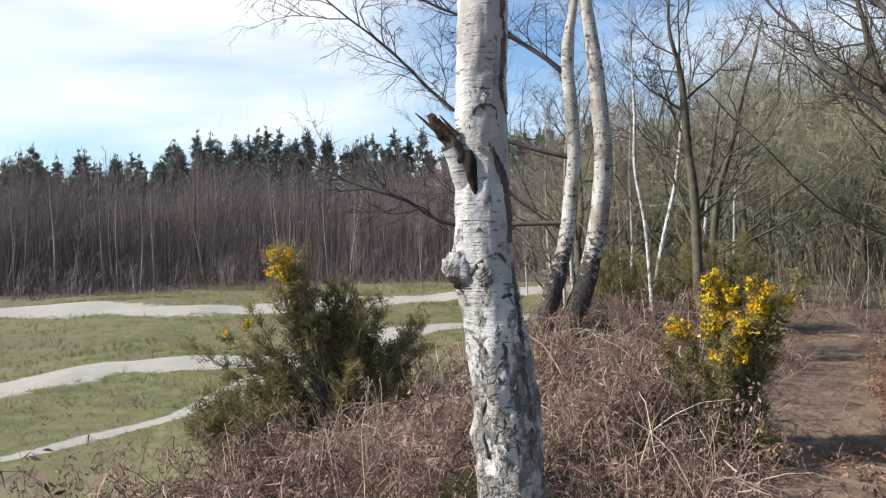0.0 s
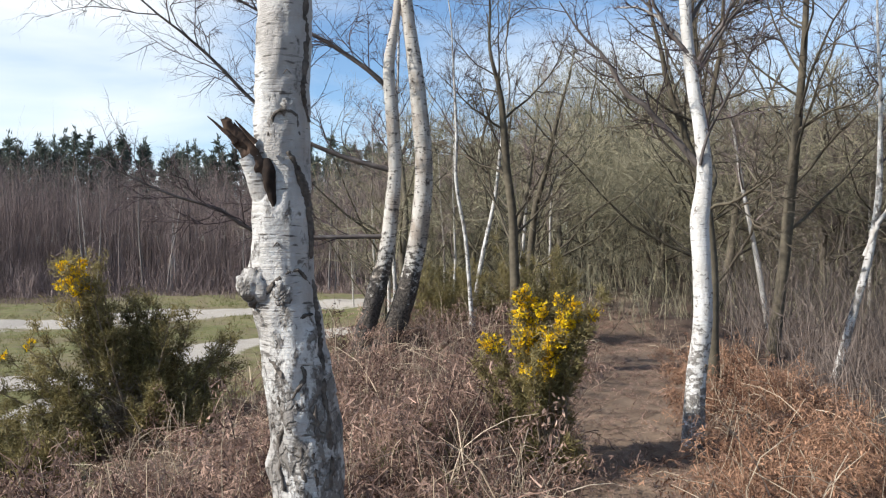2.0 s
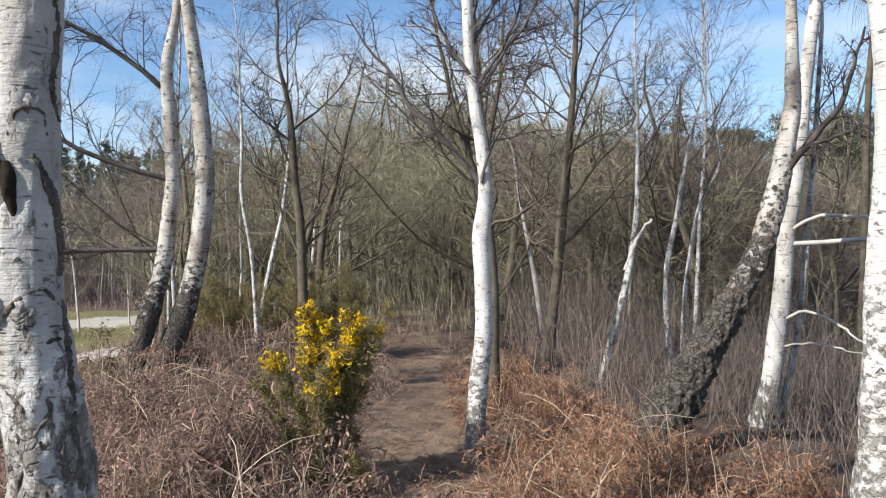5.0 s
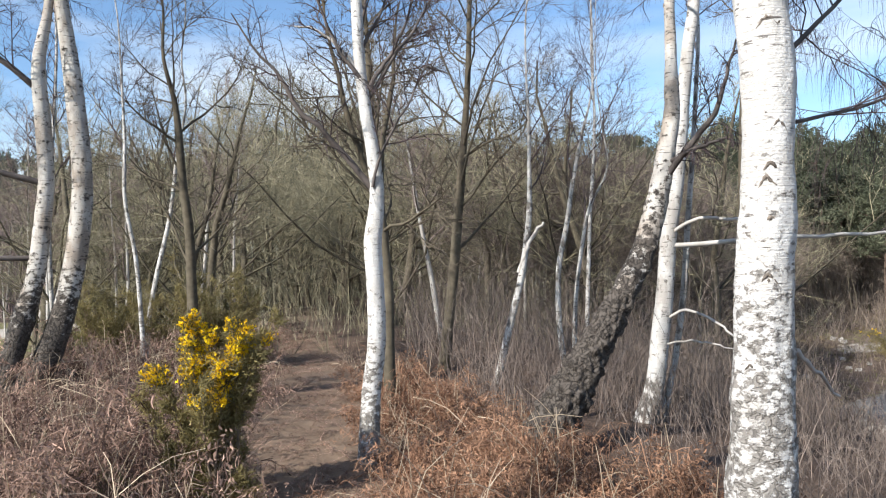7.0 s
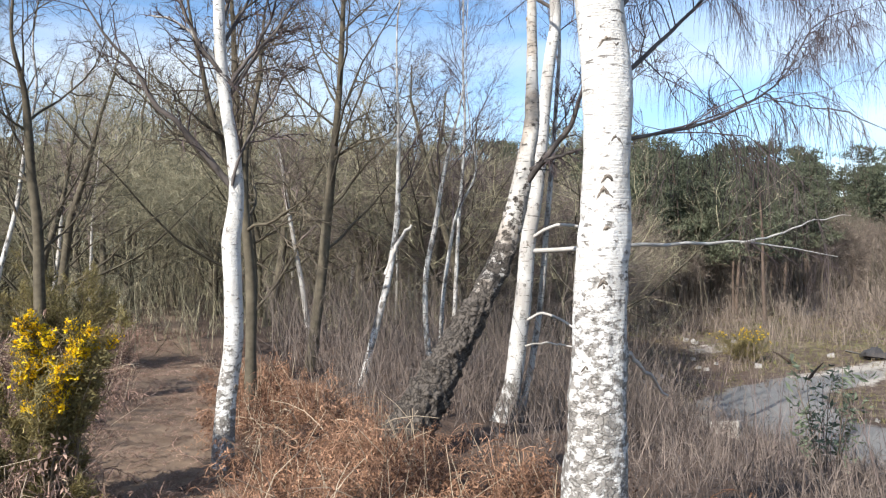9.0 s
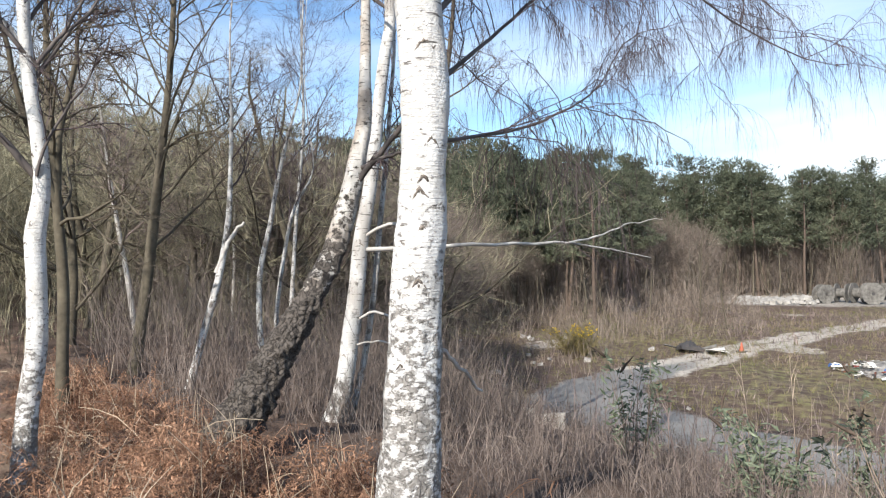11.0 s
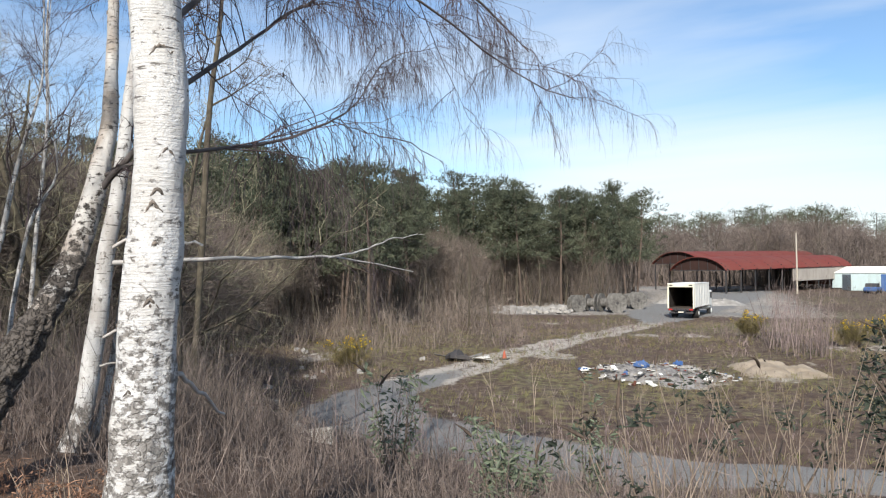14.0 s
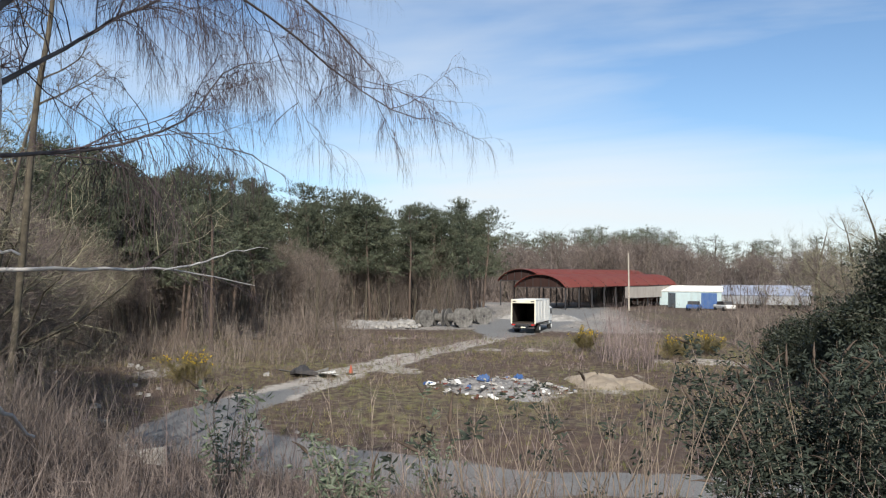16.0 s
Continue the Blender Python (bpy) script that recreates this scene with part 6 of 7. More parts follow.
M_BLUE = paint("blue_sheet", (0.04, 0.095, 0.24), 0.55, (0.2, 0.22, 0.25), 0.3, 3)
M_GREYWALL = paint("grey_panel", (0.34, 0.35, 0.36), 0.6)
M_SLATE = paint("grey_blue_roof", (0.30, 0.34, 0.43), 0.5)
M_SANDHEAP = speckled("dry_sand", (0.213, 0.172, 0.127), (0.344, 0.291, 0.226), 1.5, 0.95)
M_ORANGE = paint("orange_plastic", (0.36, 0.085, 0.045), 0.6)
M_PINEPOLE = speckled("pole_wood", (0.30, 0.26, 0.21), (0.48, 0.43, 0.36), 4, 0.9)


def lorry(place, turn, size=0.9):
    """A box lorry seen from behind with its back open; it heads along its own +y."""
    t = thing("box_lorry", place, "white box lorry with open empty back, parked on the gravel", "lorry", turn=turn)
    t.scale = (size, size, size)
    bm = bmesh.new()
    w, l, z0, z1 = 2.46, 7.2, 1.05, 3.25
    box(bm, -w / 2 + 0.03, l / 2, (z0 + z1) / 2, 0.06, l, z1 - z0)
    box(bm, w / 2 - 0.03, l / 2, (z0 + z1) / 2, 0.06, l, z1 - z0)
    box(bm, 0, l - 0.03, (z0 + z1) / 2, w - 0.12, 0.06, z1 - z0)
    body = part("body", bm, M_WHITE, t, "white panel sides", False)
    for k in range(9):
        bm = bmesh.new()
        box(bm, w / 2 + 0.012, 0.45 + k * 0.79, (z0 + z1) / 2, 0.022, 0.05, z1 - z0 - 0.16)
        part("rib", bm, M_WHITE, body, "", False)
    bm = bmesh.new()
    box(bm, 0, l / 2, z1 + 0.035, w + 0.04, l + 0.04, 0.07, 0, 0.02)
    part("roof", bm, M_WHITE, t, "", False)
    # Plywood floor and lining, coloured near black for the shade inside the box.
    bm = bmesh.new()
    box(bm, 0, l / 2, z0 - 0.05, w, l, 0.1)
    for x in (-w / 2 + 0.075, w / 2 - 0.075):
        box(bm, x, l / 2, (z0 + z1) / 2, 0.02, l - 0.1, z1 - z0)
    box(bm, 0, l - 0.09, (z0 + z1) / 2, w - 0.2, 0.02, z1 - z0)
    part("floor", bm, M_PLYWOOD, t, "load floor and plywood lining, coloured dark for the shade inside", False)
    bm = bmesh.new()
    for x in (-w / 2 + 0.06, w / 2 - 0.06):
        box(bm, x, -0.03, (z0 + z1) / 2 - 0.05, 0.14, 0.08, z1 - z0 + 0.1, 0, 0.01)
    box(bm, 0, -0.03, z1 - 0.12, w, 0.08, 0.34, 0, 0.01)
    part("rear_frame", bm, M_CREAM, t, "cream rear door frame and header", False)
    for x in (-0.9, 0.9):
        bm = bmesh.new()
        box(bm, x, -0.08, z1 - 0.12, 0.30, 0.03, 0.11)
        part("marker_light", bm, M_DARK, t, "", False)
    bm = bmesh.new()
    for x in (-0.42, 0.42):
        box(bm, x, 3.6, 0.82, 0.09, 7.8, 0.22)
    for y in (0.3, 2.0, 4.0, 6.0):
        box(bm, 0, y, 0.82, 0.8, 0.1, 0.16)
    part("chassis", bm, M_DARK, t, "", False)
    bm = bmesh.new()
    box(bm, 0, 0.06, 0.56, 2.2, 0.1, 0.16, 0, 0.02)
    box(bm, 0, -0.02, 0.86, 2.4, 0.12, 0.18, 0, 0.02)
    part("bumper", bm, M_DARK, t, "dark rear bumper bar", False)
    for x in (-0.95, 0.95):
        bm = bmesh.new()
        box(bm, x, -0.09, 0.86, 0.34, 0.04, 0.12)
        part("tail_light", bm, M_TAILLIGHT, t, "red tail light cluster", False)
    bm = bmesh.new()
    box(bm, 0, -0.10, 0.62, 0.5, 0.02, 0.11)
    part("number_plate", bm, M_CREAM, t, "plain pale plate", False)
    for y in (1.9, 8.2):
        for x in (-1.0, 1.0):
            bm = bmesh.new()
            bmesh.ops.create_cone(bm, cap_ends=True, segments=28, radius1=0.45, radius2=0.45, depth=0.5 if y < 3 else 0.28, matrix=pose(x, y, 0.45, 0, 90, 0))
            wheel = part("wheel", bm, M_RUBBER, t, "black tyre", False)
            bm = bmesh.new()
            bmesh.ops.create_cone(bm, cap_ends=True, segments=20, radius1=0.24, radius2=0.16, depth=0.06, matrix=pose(x + math.copysign(0.26, x), y, 0.45, 0, math.copysign(90, x), 0))
            part("rim", bm, M_WHITE, wheel, "", False)
            bm = bmesh.new()
            box(bm, x, y, 0.96, 0.54, 1.05, 0.04)
            part("mudguard", bm, M_DARK, t, "", False)
    bm = bmesh.new()
    box(bm, 0, 8.35, 1.55, 2.3, 1.75, 1.9, 0, 0.14)
    cab = part("cab", bm, M_WHITE, t, "white cab", False)
    for x in (-1.157, 1.157):
        bm = bmesh.new()
        box(bm, x, 8.5, 2.0, 0.02, 0.9, 0.6)
        part("side_window", bm, M_DARK, cab, "", False)
    return t


lorry((69.6, 1.45, gz(70, 2)), -101.0)


def barrel_shed(place, turn, tilt):
    """Two open-sided barns side by side with rounded red sheet roofs; they run along +y, the open ends at y = 0."""
    t = thing("open_barn", place, "open-sided twin barn with rounded red metal roofs and dark posts", "barn")
    t.matrix_basis = pose(*place, tilt, 0, turn)
    W, L, rise = 8.4, 40.0, 1.9
    for k, (cx, back, eave) in enumerate(((-W, 7.5, 4.2), (0.0, 0.0, 3.3))):
        n = 15
        A = np.linspace(-1.12, 1.12, n)
        X = cx + (W / 2 + 0.3) * np.sin(A) / math.sin(1.12)
        Z = eave + rise * (np.cos(A) - math.cos(1.12)) / (1 - math.cos(1.12))
        bays = 10
        for j in range(bays):
            y0, y1 = back + j * L / bays - (0.5 if j == 0 else 0), back + (j + 1) * L / bays - 0.02
            V, F = [], []
            for y in (y0, y1):
                for lift in (0.0, -0.06):
                    V += [(X[i], y, Z[i] + lift + 0.02 * (j % 2)) for i in range(n)]
            for i in range(n - 1):
                F += [(i, i + 1, 2 * n + i + 1, 2 * n + i), (n + i, 3 * n + i, 3 * n + i + 1, n + i + 1), (i, n + i, n + i + 1, i + 1), (2 * n + i, 2 * n + i + 1, 3 * n + i + 1, 3 * n + i)]
            part("roof_sheet", (np.array(V), np.array(F)), M_RED, t, "curved rusty red roof sheeting", False)
        for j in range(bays + 1):
            y = back + j * L / bays
            bm = bmesh.new()
            for i in range(n - 1):
                a, b = Vector((X[i], y, Z[i] - 0.14)), Vector((X[i + 1], y, Z[i + 1] - 0.14))
                mid = (a + b) / 2
                box(bm, mid.x, mid.y, mid.z, (b - a).length, 0.08, 0.14, 0, 0, None)
            box(bm, cx, y, eave - 0.05, W, 0.08, 0.12)
            for q in range(1, 6):
                box(bm, cx - W / 2 + q * W / 6, y, eave + 0.45 * rise * math.sin(q * math.pi / 6), 0.06, 0.06, rise * 0.9 * math.sin(q * math.pi / 6))
            part("truss", bm, M_DARK, t, "dark bowed truss", False)
            for x in ((cx - W / 2, cx + W / 2) if k == 0 else (cx + W / 2,)):
                bm = bmesh.new()
                box(bm, x, y, eave / 2, 0.16, 0.16, eave)
                part("post", bm, M_DARK, t, "", False)
    # Dark sheets fill the open arches in place of the shade under them.
    for cx, back, eave in ((-W, 7.5, 4.2), (0.0, 0.0, 3.3)):
        n = 15
        A = np.linspace(-1.12, 1.12, n)
        V = []
        for y in (back + 0.06, back + 0.14):
            V += [(cx + (W / 2) * math.sin(a) / math.sin(1.12), y, eave + (rise - 0.08) * (math.cos(a) - math.cos(1.12)) / (1 - math.cos(1.12))) for a in A]
            V += [(cx + (W / 2) * math.sin(a) / math.sin(1.12), y, eave + 0.02 * rise * (math.cos(a) - math.cos(1.12)) / (1 - math.cos(1.12))) for a in A]
        F = [(i, i + 1, n + i + 1, n + i) for i in range(n - 1)] + [(3 * n + i, 3 * n + i + 1, 2 * n + i + 1, 2 * n + i) for i in range(n - 1)]
        part("arch_shade", (np.array(V), np.array(F)), M_ARCH_SHADE, t, "dark sheet standing in for shade under the open arch", False)
    bm = bmesh.new()
    box(bm, W / 2 + 0.1, L * 0.70, 2.2, 0.08, L * 0.44, 2.0)
    part("side_wall", bm, M_BOARDS, t, "pale boarded side wall", False)
    bm = bmesh.new()
    box(bm, 0, L - 0.1, 1.8, W, 0.1, 3.5)
    part("end_wall", bm, M_RUST, t, "dark rusty end wall", False)
    return t


barrel_shed((118.5, 0.0, gz(119, 0) - 0.1), -122.0, 0.9)


def warehouse(label, place, turn, w, l, h, rise, wall, roof, doors):
    t = thing("warehouse", place, label, "building", "sheds beyond the yard", turn=turn)
    bm = bmesh.new()
    box(bm, 0, 0, h / 2, l, w, h)
    part("wall", bm, wall, t, "", False)
    for s in (-1, 1):
        bm = bmesh.new()
        ang = math.degrees(math.atan2(rise, w / 2))
        box(bm, 0, 0, 0, l + 0.6, math.hypot(w / 2, rise) + 0.3, 0.15, m=pose(0, s * w / 4, h + rise / 2 + 0.05, -s * ang, 0, 0))
        part("roof", bm, roof, t, "", False)
    for s in (-1, 1):
        V = np.array([(s * l / 2, -w / 2, h), (s * l / 2, w / 2, h), (s * l / 2, 0, h + rise)])
        V = np.concatenate([V, V + (s * 0.05, 0, 0)])
        part("gable", (V, np.array([(0, 1, 2), (3, 5, 4)])), wall, t, "", False)
    for x in doors:
        bm = bmesh.new()
        box(bm, x, -w / 2 - 0.03, h * 0.42, 2.2, 0.08, h * 0.7)
        part("door", bm, M_BLUE, t, "blue roller door", False)
    return t


def at_bearing(az, d):
    return d * math.sin(radians(az)), d * math.cos(radians(az))


x, y = at_bearing(100.4, 150)
warehouse("pale green-white warehouse with a shallow roof", (x, y, -1.6), 78, 8, 10.5, 2.5, 0.9, M_TEAL, M_WHITE, ())
x, y = at_bearing(105.2, 160)
warehouse("long white building with grey-blue roof", (x, y, -1.4), 75, 9, 15, 1.7, 1.7, M_GREYWALL, M_SLATE, (-5,))
x, y = at_bearing(104.8, 190)
warehouse("white-roofed shed behind the others", (x, y, -0.6), 75, 9, 12, 3.6, 0.8, M_WHITE, M_WHITE, ())


def container(az, d, turn, col, label):
    x, y = at_bearing(az, d)
    t = thing("container", (x, y, gz(x, y)), label, "container", "containers", turn=turn)
    bm = bmesh.new()
    box(bm, 0, 0, 1.3, 5.0, 2.4, 2.5, 0, 0.04)
    part("body", bm, col, t, "", False)
    for k in range(14):
        bm = bmesh.new()
        box(bm, -2.3 + k * 0.354, -1.215, 1.3, 0.16, 0.05, 2.2)
        part("rib", bm, col, t, "", False)


container(99.6, 138, 5, M_TEAL, "pale teal steel container")
container(101.6, 136, -12, M_BLUE, "blue ribbed steel shipping container")


def car(az, d, turn, col, label):
    x, y = at_bearing(az, d)
    t = thing("car", (x, y, gz(x, y)), label, "car", "parked cars", turn=turn)
    bm = bmesh.new()
    box(bm, 0, 0, 0.62, 4.2, 1.7, 0.62, 0, 0.14)
    part("body", bm, col, t, "", False)
    bm = bmesh.new()
    vs = box(bm, -0.1, 0, 1.15, 2.5, 1.5, 0.55)
    for v in vs:
        if v.co.z > 1.2:
            v.co.x = -0.1 + (v.co.x + 0.1) * 0.7
    part("cabin", bm, M_DARK, t, "dark glazed cabin", False)
    for wx in (-1.3, 1.3):
        for wy in (-0.8, 0.8):
            bm = bmesh.new()
            bmesh.ops.create_cone(bm, cap_ends=True, segments=18, radius1=0.31, radius2=0.31, depth=0.2, matrix=pose(wx, wy, 0.31, 90, 0, 0))
            part("wheel", bm, M_RUBBER, t, "", False)


car(102.6, 128, 15, M_WHITE, "white car parked beyond the yard")
car(100.6, 126, -20, M_BLUE, "blue car parked beside containers")

px, py = at_bearing(96.2, 118)
pole = thing("telegraph_pole", (px, py, gz(px, py)), "bare wooden pole beside the barn", "pole")
part("shaft", tube([(0, 0, -0.2), (0.05, 0, 4), (0.02, 0.05, 8.4)], [0.13, 0.115, 0.09], 10), M_PINEPOLE, pole)


def cable_drum(place, R, w, turn, label):
    """A wooden cable drum on its rims: two flanges of planks and a core, the axle along its own y."""
    t = thing("cable_drum", place, label, "cable drum", "cable drums", turn=turn)
    for s in (-1, 1):
        bm = bmesh.new()
        bmesh.ops.create_cone(bm, cap_ends=True, segments=32, radius1=R, radius2=R, depth=0.09, matrix=pose(0, s * w / 2, R, 90, 0, 0))
        fl = part("flange", bm, M_GREYWOOD, t, "grey wooden flange", False)
        for k in range(7):
            z = -R + (k + 0.5) * 2 * R / 7
            half = math.sqrt(max(0.02, R * R - z * z)) * 0.96
            bm = bmesh.new()
            box(bm, 0, s * (w / 2 + 0.058), R + z, 2 * half, 0.026, 2 * R / 7 - 0.03)
            part("plank", bm, M_GREYWOOD, fl, "", False)
        # No hole is cut: a dark disc stands in for its shade.
        bm = bmesh.new()
        bmesh.ops.create_cone(bm, cap_ends=True, segments=16, radius1=0.14, radius2=0.14, depth=0.02, matrix=pose(0, s * (w / 2 + 0.085), R, 90, 0, 0))
        part("hub", bm, M_DARK, fl, "dark disc in place of the shaded hub hole", False)
    bm = bmesh.new()
    bmesh.ops.create_cone(bm, cap_ends=True, segments=24, radius1=R * 0.5, radius2=R * 0.5, depth=w, matrix=pose(0, 0, R, 90, 0, 0))
    part("core", bm, M_GREYWOOD, t, "", False)


for (az, d, R, w, turn, label) in ((84.4, 77, 0.92, 1.0, 12, "big grey wooden cable drum facing the track"), (83.7, 78.5, 0.90, 1.0, 62, "big cable drum turned sideways"),
                                   (82.7, 80, 0.85, 0.9, 70, "grey wooden cable drum standing on its rims"), (85.8, 84, 0.92, 1.0, 20, "pale cable drum further back"), (81.6, 79, 0.85, 0.8, 35, "rust-stained old wooden cable drum"), (85.3, 86, 0.8, 0.9, -20, "weathered grey wooden cable drum")):
    x, y = at_bearing(az, d)
    cable_drum((x, y, gz(x, y)), R, w, turn - az, label)


def heap(name, label, x, y, rx, ry, h, mat, seed, turn=0.0, category="heap"):
    """A loose mound with an uneven outline."""
    n, m = 30, 48
    V, F = [(0, 0, h)], []
    r = np.random.default_rng(seed)
    ph = r.uniform(0, 6.28, 4)
    for i in range(1, n + 1):
        s = i / n
        for j in range(m):
            a = j * 2 * math.pi / m
            q = s * (1 + 0.16 * math.sin(2 * a + ph[0]) + 0.09 * math.sin(5 * a + ph[1]))
            px_, py_ = rx * q * math.cos(a), ry * q * math.sin(a)
            z = h * (1 - s * s) ** 1.3 * (1 + 0.22 * s * math.sin(3 * a + ph[2])) + 0.30 * h * noise.noise(Vector((px_ * 2.2, py_ * 2.2, seed))) * (1 - s ** 4) + 0.12 * h * noise.noise(Vector((px_ * 6, py_ * 6, seed))) * (1 - s ** 4)
            V.append((px_, py_, z + (gz(x + px_, y + py_) - gz(x, y)) * s - 0.06 * s))
    for j in range(m):
        F.append((0, 1 + j, 1 + (j + 1) % m, 1 + (j + 1) % m))
    for i in range(n - 1):
        for j in range(m):
            a, b = 1 + i * m + j, 1 + i * m + (j + 1) % m
            F.append((a, a + m, b + m, b))
    F = [f for f in F if len(set(f)) == 4]
    t = thing(name, (x, y, gz(x, y)), label, category, turn=turn)
    part("mound", (np.array(V), np.array(F)), mat, t)
    return t


x, y = at_bearing(94.2, 35)
heap("sand_heap", "low heap of pale dry sand", x, y, 1.9, 1.5, 0.42, M_SANDHEAP, 3)
x, y = at_bearing(96.2, 35)
heap("sand_heap", "spread pale sand spoil", x, y, 1.7, 1.3, 0.36, M_SANDHEAP, 5)
RX, RY = at_bearing(87.2, 32.3)
M_RUBBLE = speckled("grey_rubble", (0.10, 0.095, 0.09), (0.34, 0.32, 0.30), 9, 0.95, 0, 0.9, 0.05)
rub = heap("rubbish_heap", "tipped rubble heap under household rubbish", RX, RY, 2.3, 2.8, 0.34, M_RUBBLE, 11)
r_r = np.random.default_rng(77)
BITS = [("rubble_block", M_CONCRETE, "broken pale block of old concrete"), ("plank", M_GREYWOOD, "broken grey weathered wooden plank"), ("plastic_sheet", M_BLUE, "crumpled blue plastic sheet"), ("board", M_WHITE, "discarded dirty white board"),
        ("scrap", M_RUST, "bent piece of rusty metal scrap"), ("bin_bag", M_DARK, "torn black plastic rubbish bag"), ("tile_shard", M_RED, "shard of red clay tile")]


def crumpled(seed, sx, sy, sz, k=7):
    """A crumpled sheet or bag, thick enough to stand."""
    r = np.random.default_rng(seed)
    V, F = [], []
    for top in (1, 0):
        for i in range(k):
            for j in range(k):
                u, v = i / (k - 1) - 0.5, j / (k - 1) - 0.5
                V.append((sx * u, sy * v, (sz * (0.3 + 0.7 * r.random()) * (1 - 3.2 * max(abs(u), abs(v)) ** 2) + 0.03) if top else -0.05))
    for i in range(k - 1):
        for j in range(k - 1):
            a = i * k + j
            F += [(a, a + k, a + k + 1, a + 1), (k * k + a, k * k + a + 1, k * k + a + k + 1, k * k + a + k)]
    for i in range(k - 1):
        for (a, b) in ((i, i + 1), (k * (k - 1) + i + 1, k * (k - 1) + i), ((i + 1) * k, i * k), (i * k + k - 1, (i + 1) * k + k - 1)):
            F.append((a, b, k * k + b, k * k + a))
    return np.array(V), np.array(F)


def bit(kind, x, y, z, seed, s):
    name, mat, label = BITS[kind]
    r = np.random.default_rng(seed)
    if kind in (2, 5):
        geo = crumpled(seed, s * 2.0, s * 1.4, s * 0.9)
    else:
        dims = {0: (1, 0.8, 0.6), 1: (3.0, 0.35, 0.12), 3: (1.9, 1.2, 0.1), 4: (1.6, 0.4, 0.35), 6: (0.9, 0.7, 0.15)}[kind]
        geo = bmesh.new()
        for v in box(geo, 0, 0, 0, dims[0] * s, dims[1] * s, dims[2] * s, 0, 0):
            v.co += Vector(r.normal(0, 0.06 * s, 3))
        bmesh.ops.bevel(geo, geom=geo.edges[:], offset=0.02 * s, segments=1, affect="EDGES")
    ob = part(name, geo, mat, None, label, False)
    ob.matrix_basis = pose(x, y, z, r.normal(0, 14), r.normal(0, 14), r.uniform(0, 360))
    tagged(ob, label, "debris", "rubbish on the heap")


for k in range(290):
    a, q = r_r.uniform(0, 6.28), math.sqrt(r_r.random())
    dx, dy = 2.5 * q * math.cos(a), 3.1 * q * math.sin(a)
    kind = int(r_r.choice([0, 0, 0, 0, 1, 3, 4, 4, 5, 2, 6, 1, 0, 3]))
    bit(kind, RX + dx, RY + dy, gz(RX + dx, RY + dy) + 0.34 * max(0.0, 1 - q * q) ** 1.3 + 0.06, 900 + k, r_r.uniform(0.06, 0.19) * (0.5 if kind in (2, 5) else 1))
bit(2, RX - 0.4, RY + 0.5, gz(RX, RY) + 0.36, 31, 0.27)
bit(2, RX + 0.6, RY - 0.8, gz(RX, RY) + 0.36, 32, 0.17)

# tipped sheet, boards and a cone by the track
x, y = at_bearing(75.0, 36.2)
for (dx, dy, kind, s) in ((0, 0, 3, 0.62), (0.3, 0.75, 1, 0.55), (-0.2, 1.1, 5, 0.5), (0.2, 1.6, 1, 0.5), (0.5, 0.2, 3, 0.4)):
    bit(kind, x + dx, y + dy, gz(x, y) + 0.14, int(950 + dy * 10 + dx * 3), s)
cx_, cy_ = at_bearing(76.6, 36.8)
cone = thing("traffic_cone", (cx_, cy_, gz(cx_, cy_)), "faded orange traffic cone beside the track", "cone")
part("cone_body", tube([(0, 0, 0.03), (0, 0, 0.22), (0, 0, 0.42)], [0.12, 0.07, 0.022], 16), M_ORANGE, cone)
bm = bmesh.new()
box(bm, 0, 0, 0.025, 0.42, 0.42, 0.05, 0, 0.01)
part("base_plate", bm, M_DARK, cone, "", False)

# scattered stones and lumps on the rough bank
for k in range(48):
    a, d = r_r.uniform(53, 74), r_r.uniform(17, 42)
    x, y = at_bearing(a, d)
    if near_line(x, y, TRACK) > 2.2:
        bit(0, x, y, gz(x, y) + 0.05, 1300 + k, r_r.uniform(0.10, 0.34))
for k in range(16):
    a, d = r_r.uniform(57, 70), r_r.uniform(15, 27)
    x, y = at_bearing(a, d)
    if near_line(x, y, TRACK) > 2.0:
        bit((0, 1)[k % 3 == 0], x, y, gz(x, y) + 0.04, 1400 + k, r_r.uniform(0.3, 0.65))
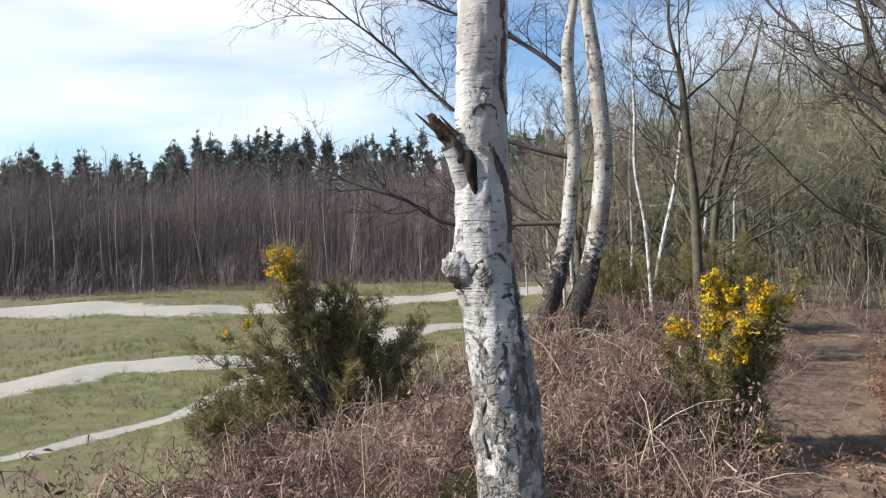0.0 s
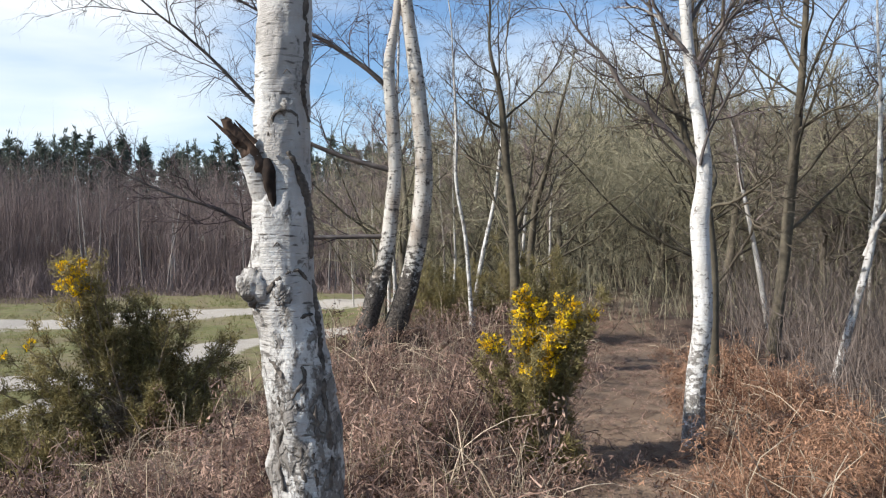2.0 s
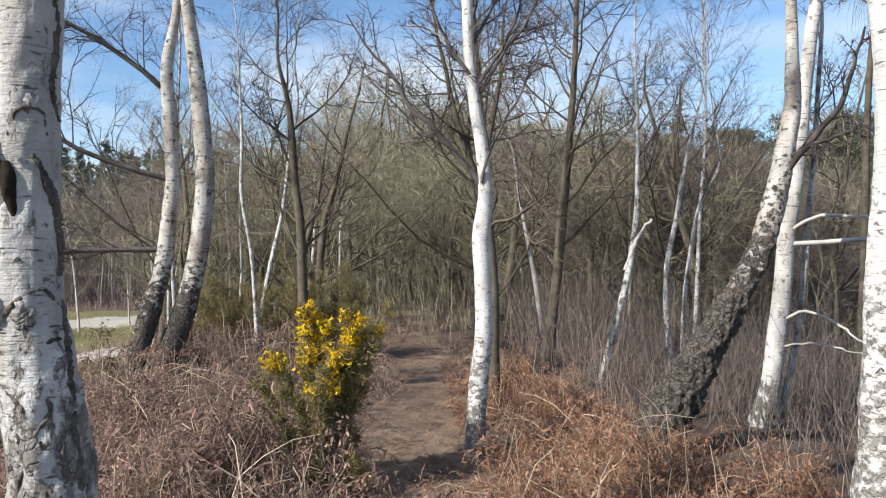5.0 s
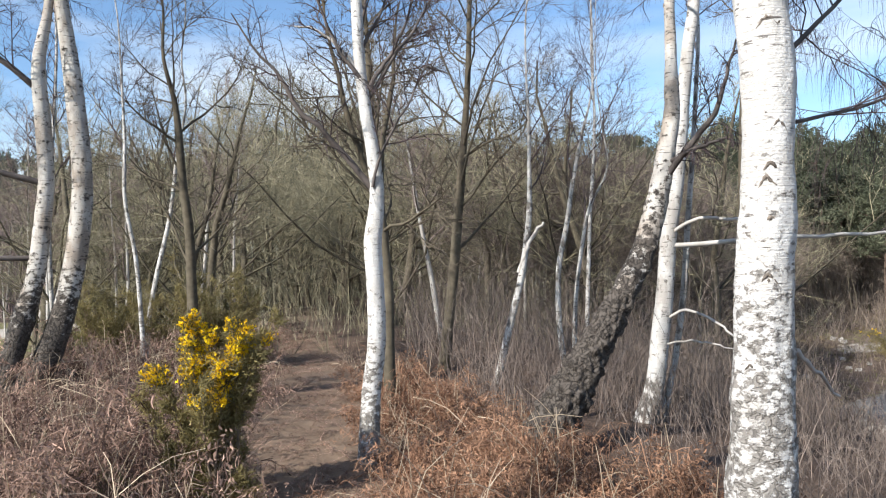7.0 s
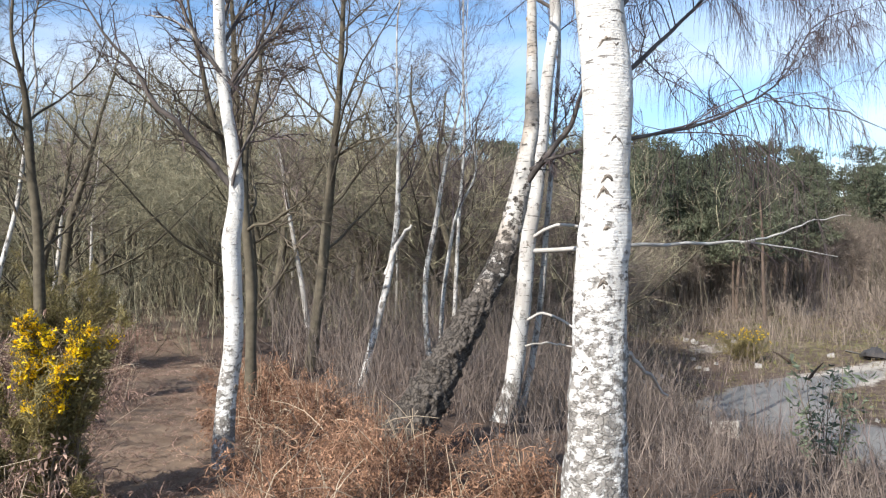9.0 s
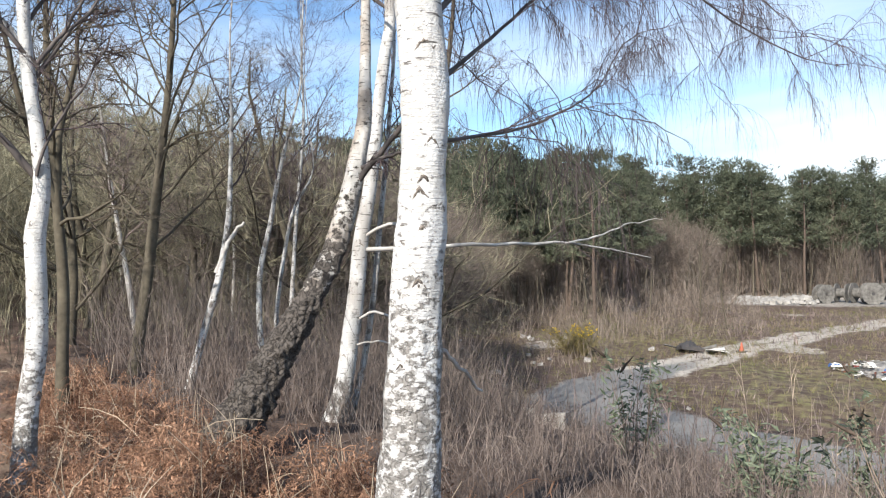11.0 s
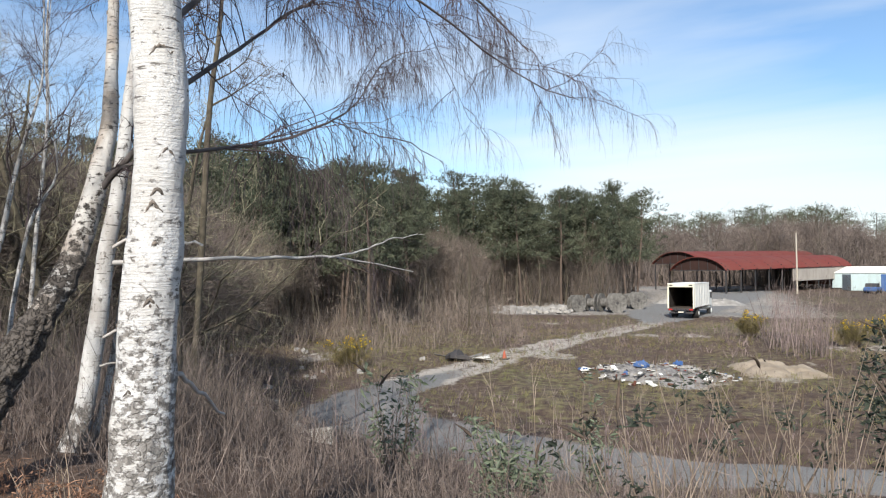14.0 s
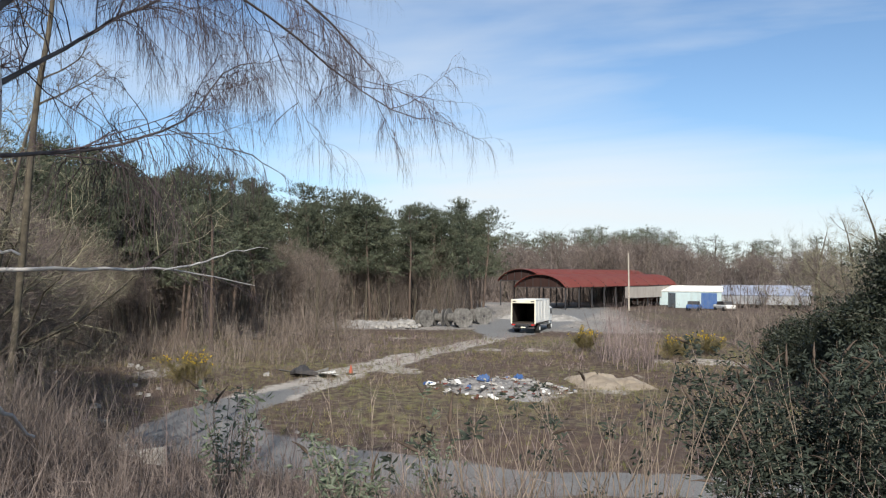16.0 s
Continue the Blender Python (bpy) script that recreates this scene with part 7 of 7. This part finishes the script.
# broken concrete and slabs by the drums
for k in range(60):
    a, d = r_r.uniform(75.8, 81.3), r_r.uniform(75, 82)
    x, y = at_bearing(a, d)
    bit(0, x, y, gz(x, y) + 0.2, 1100 + k, r_r.uniform(0.2, 0.6))
for (az, d, rx_, ry_, h) in ((77.0, 79, 2.2, 2.8, 0.6), (78.8, 80, 1.8, 2.4, 0.45), (80.3, 84, 1.6, 1.8, 0.5), (88.5, 96, 2.2, 3, 0.7), (91.5, 92, 2.0, 3.0, 0.6)):
    x, y = at_bearing(az, d)
    heap("rubble_heap", "pale heap of broken concrete on the gravel", x, y, rx_, ry_, h, M_CONCRETE, int(az * 10))
for (az, d, h, w, sd) in ((93.3, 50, 1.4, 0.7, 611), (99.5, 48, 1.3, 1.0, 612), (101.5, 52, 1.3, 1.0, 613), (65.5, 34, 1.3, 0.8, 614)):
    x, y = at_bearing(az, d)
    gorse("gorse bush with thin yellow bloom in the rough ground", (x, y, gz(x, y)), h, w, sd, 34, lambda p: (p[:, 2] - 0.7) / 0.9, thin=0.22)


# ---- the dark evergreen at the yard's edge ----
M_HOLLY = speckled("dark_evergreen_leaf", (0.018, 0.025, 0.016), (0.055, 0.06, 0.04), 2, 0.5, 0.3, 0, 0.01, 0.1)


def evergreen(place, height, wide, seed):
    r = np.random.default_rng(seed)
    t = thing("holly_tree", place, "dense dark evergreen tree at the edge of the yard", "tree")
    P, R = bough(r, (0, 0, -0.2), (0, 0, 1), height, 0.16, 8, 0.05, 0.3, 0.2)
    stems, tips, ways = [tube(P, R, 8)], [], []
    for i in range(90):
        u = 0.06 + 0.92 * (i + r.random()) / 90
        j = min(int(u * 8), 7)
        a = r.uniform(0, 6.28)
        L = wide * math.sin(math.pi * min(0.95, 0.25 + 0.75 * u)) * r.uniform(0.6, 1.15) + 0.3
        Q, S = bough(r, P[j], (math.cos(a), math.sin(a), r.uniform(-0.1, 0.5)), L, 0.04, 5, 0.14, 0.2, 0.2)
        stems.append(tube(Q, S, 3))
        for q in Q[2:]:
            for _ in range(9):
                tips.append(q + r.normal(0, 0.32, 3))
                ways.append((math.cos(a) * 0.4, math.sin(a) * 0.4, 0.3))
    part("branchwork", joined(stems), M_OAK, t)
    part("foliage", spikes(r, np.array(tips), np.array(ways), 9, 0.16, 0.035, 0.12), M_HOLLY, t, "", False)


for (az, d, h, w, sd) in ((113.8, 31, 6.2, 2.6, 801), (110.4, 36, 3.7, 2.6, 802), (107.6, 42, 2.3, 2.0, 804), (119, 33, 9.0, 3.2, 803)):
    x, y = at_bearing(az, d)
    evergreen((x, y, gz(x, y)), h, w, sd)
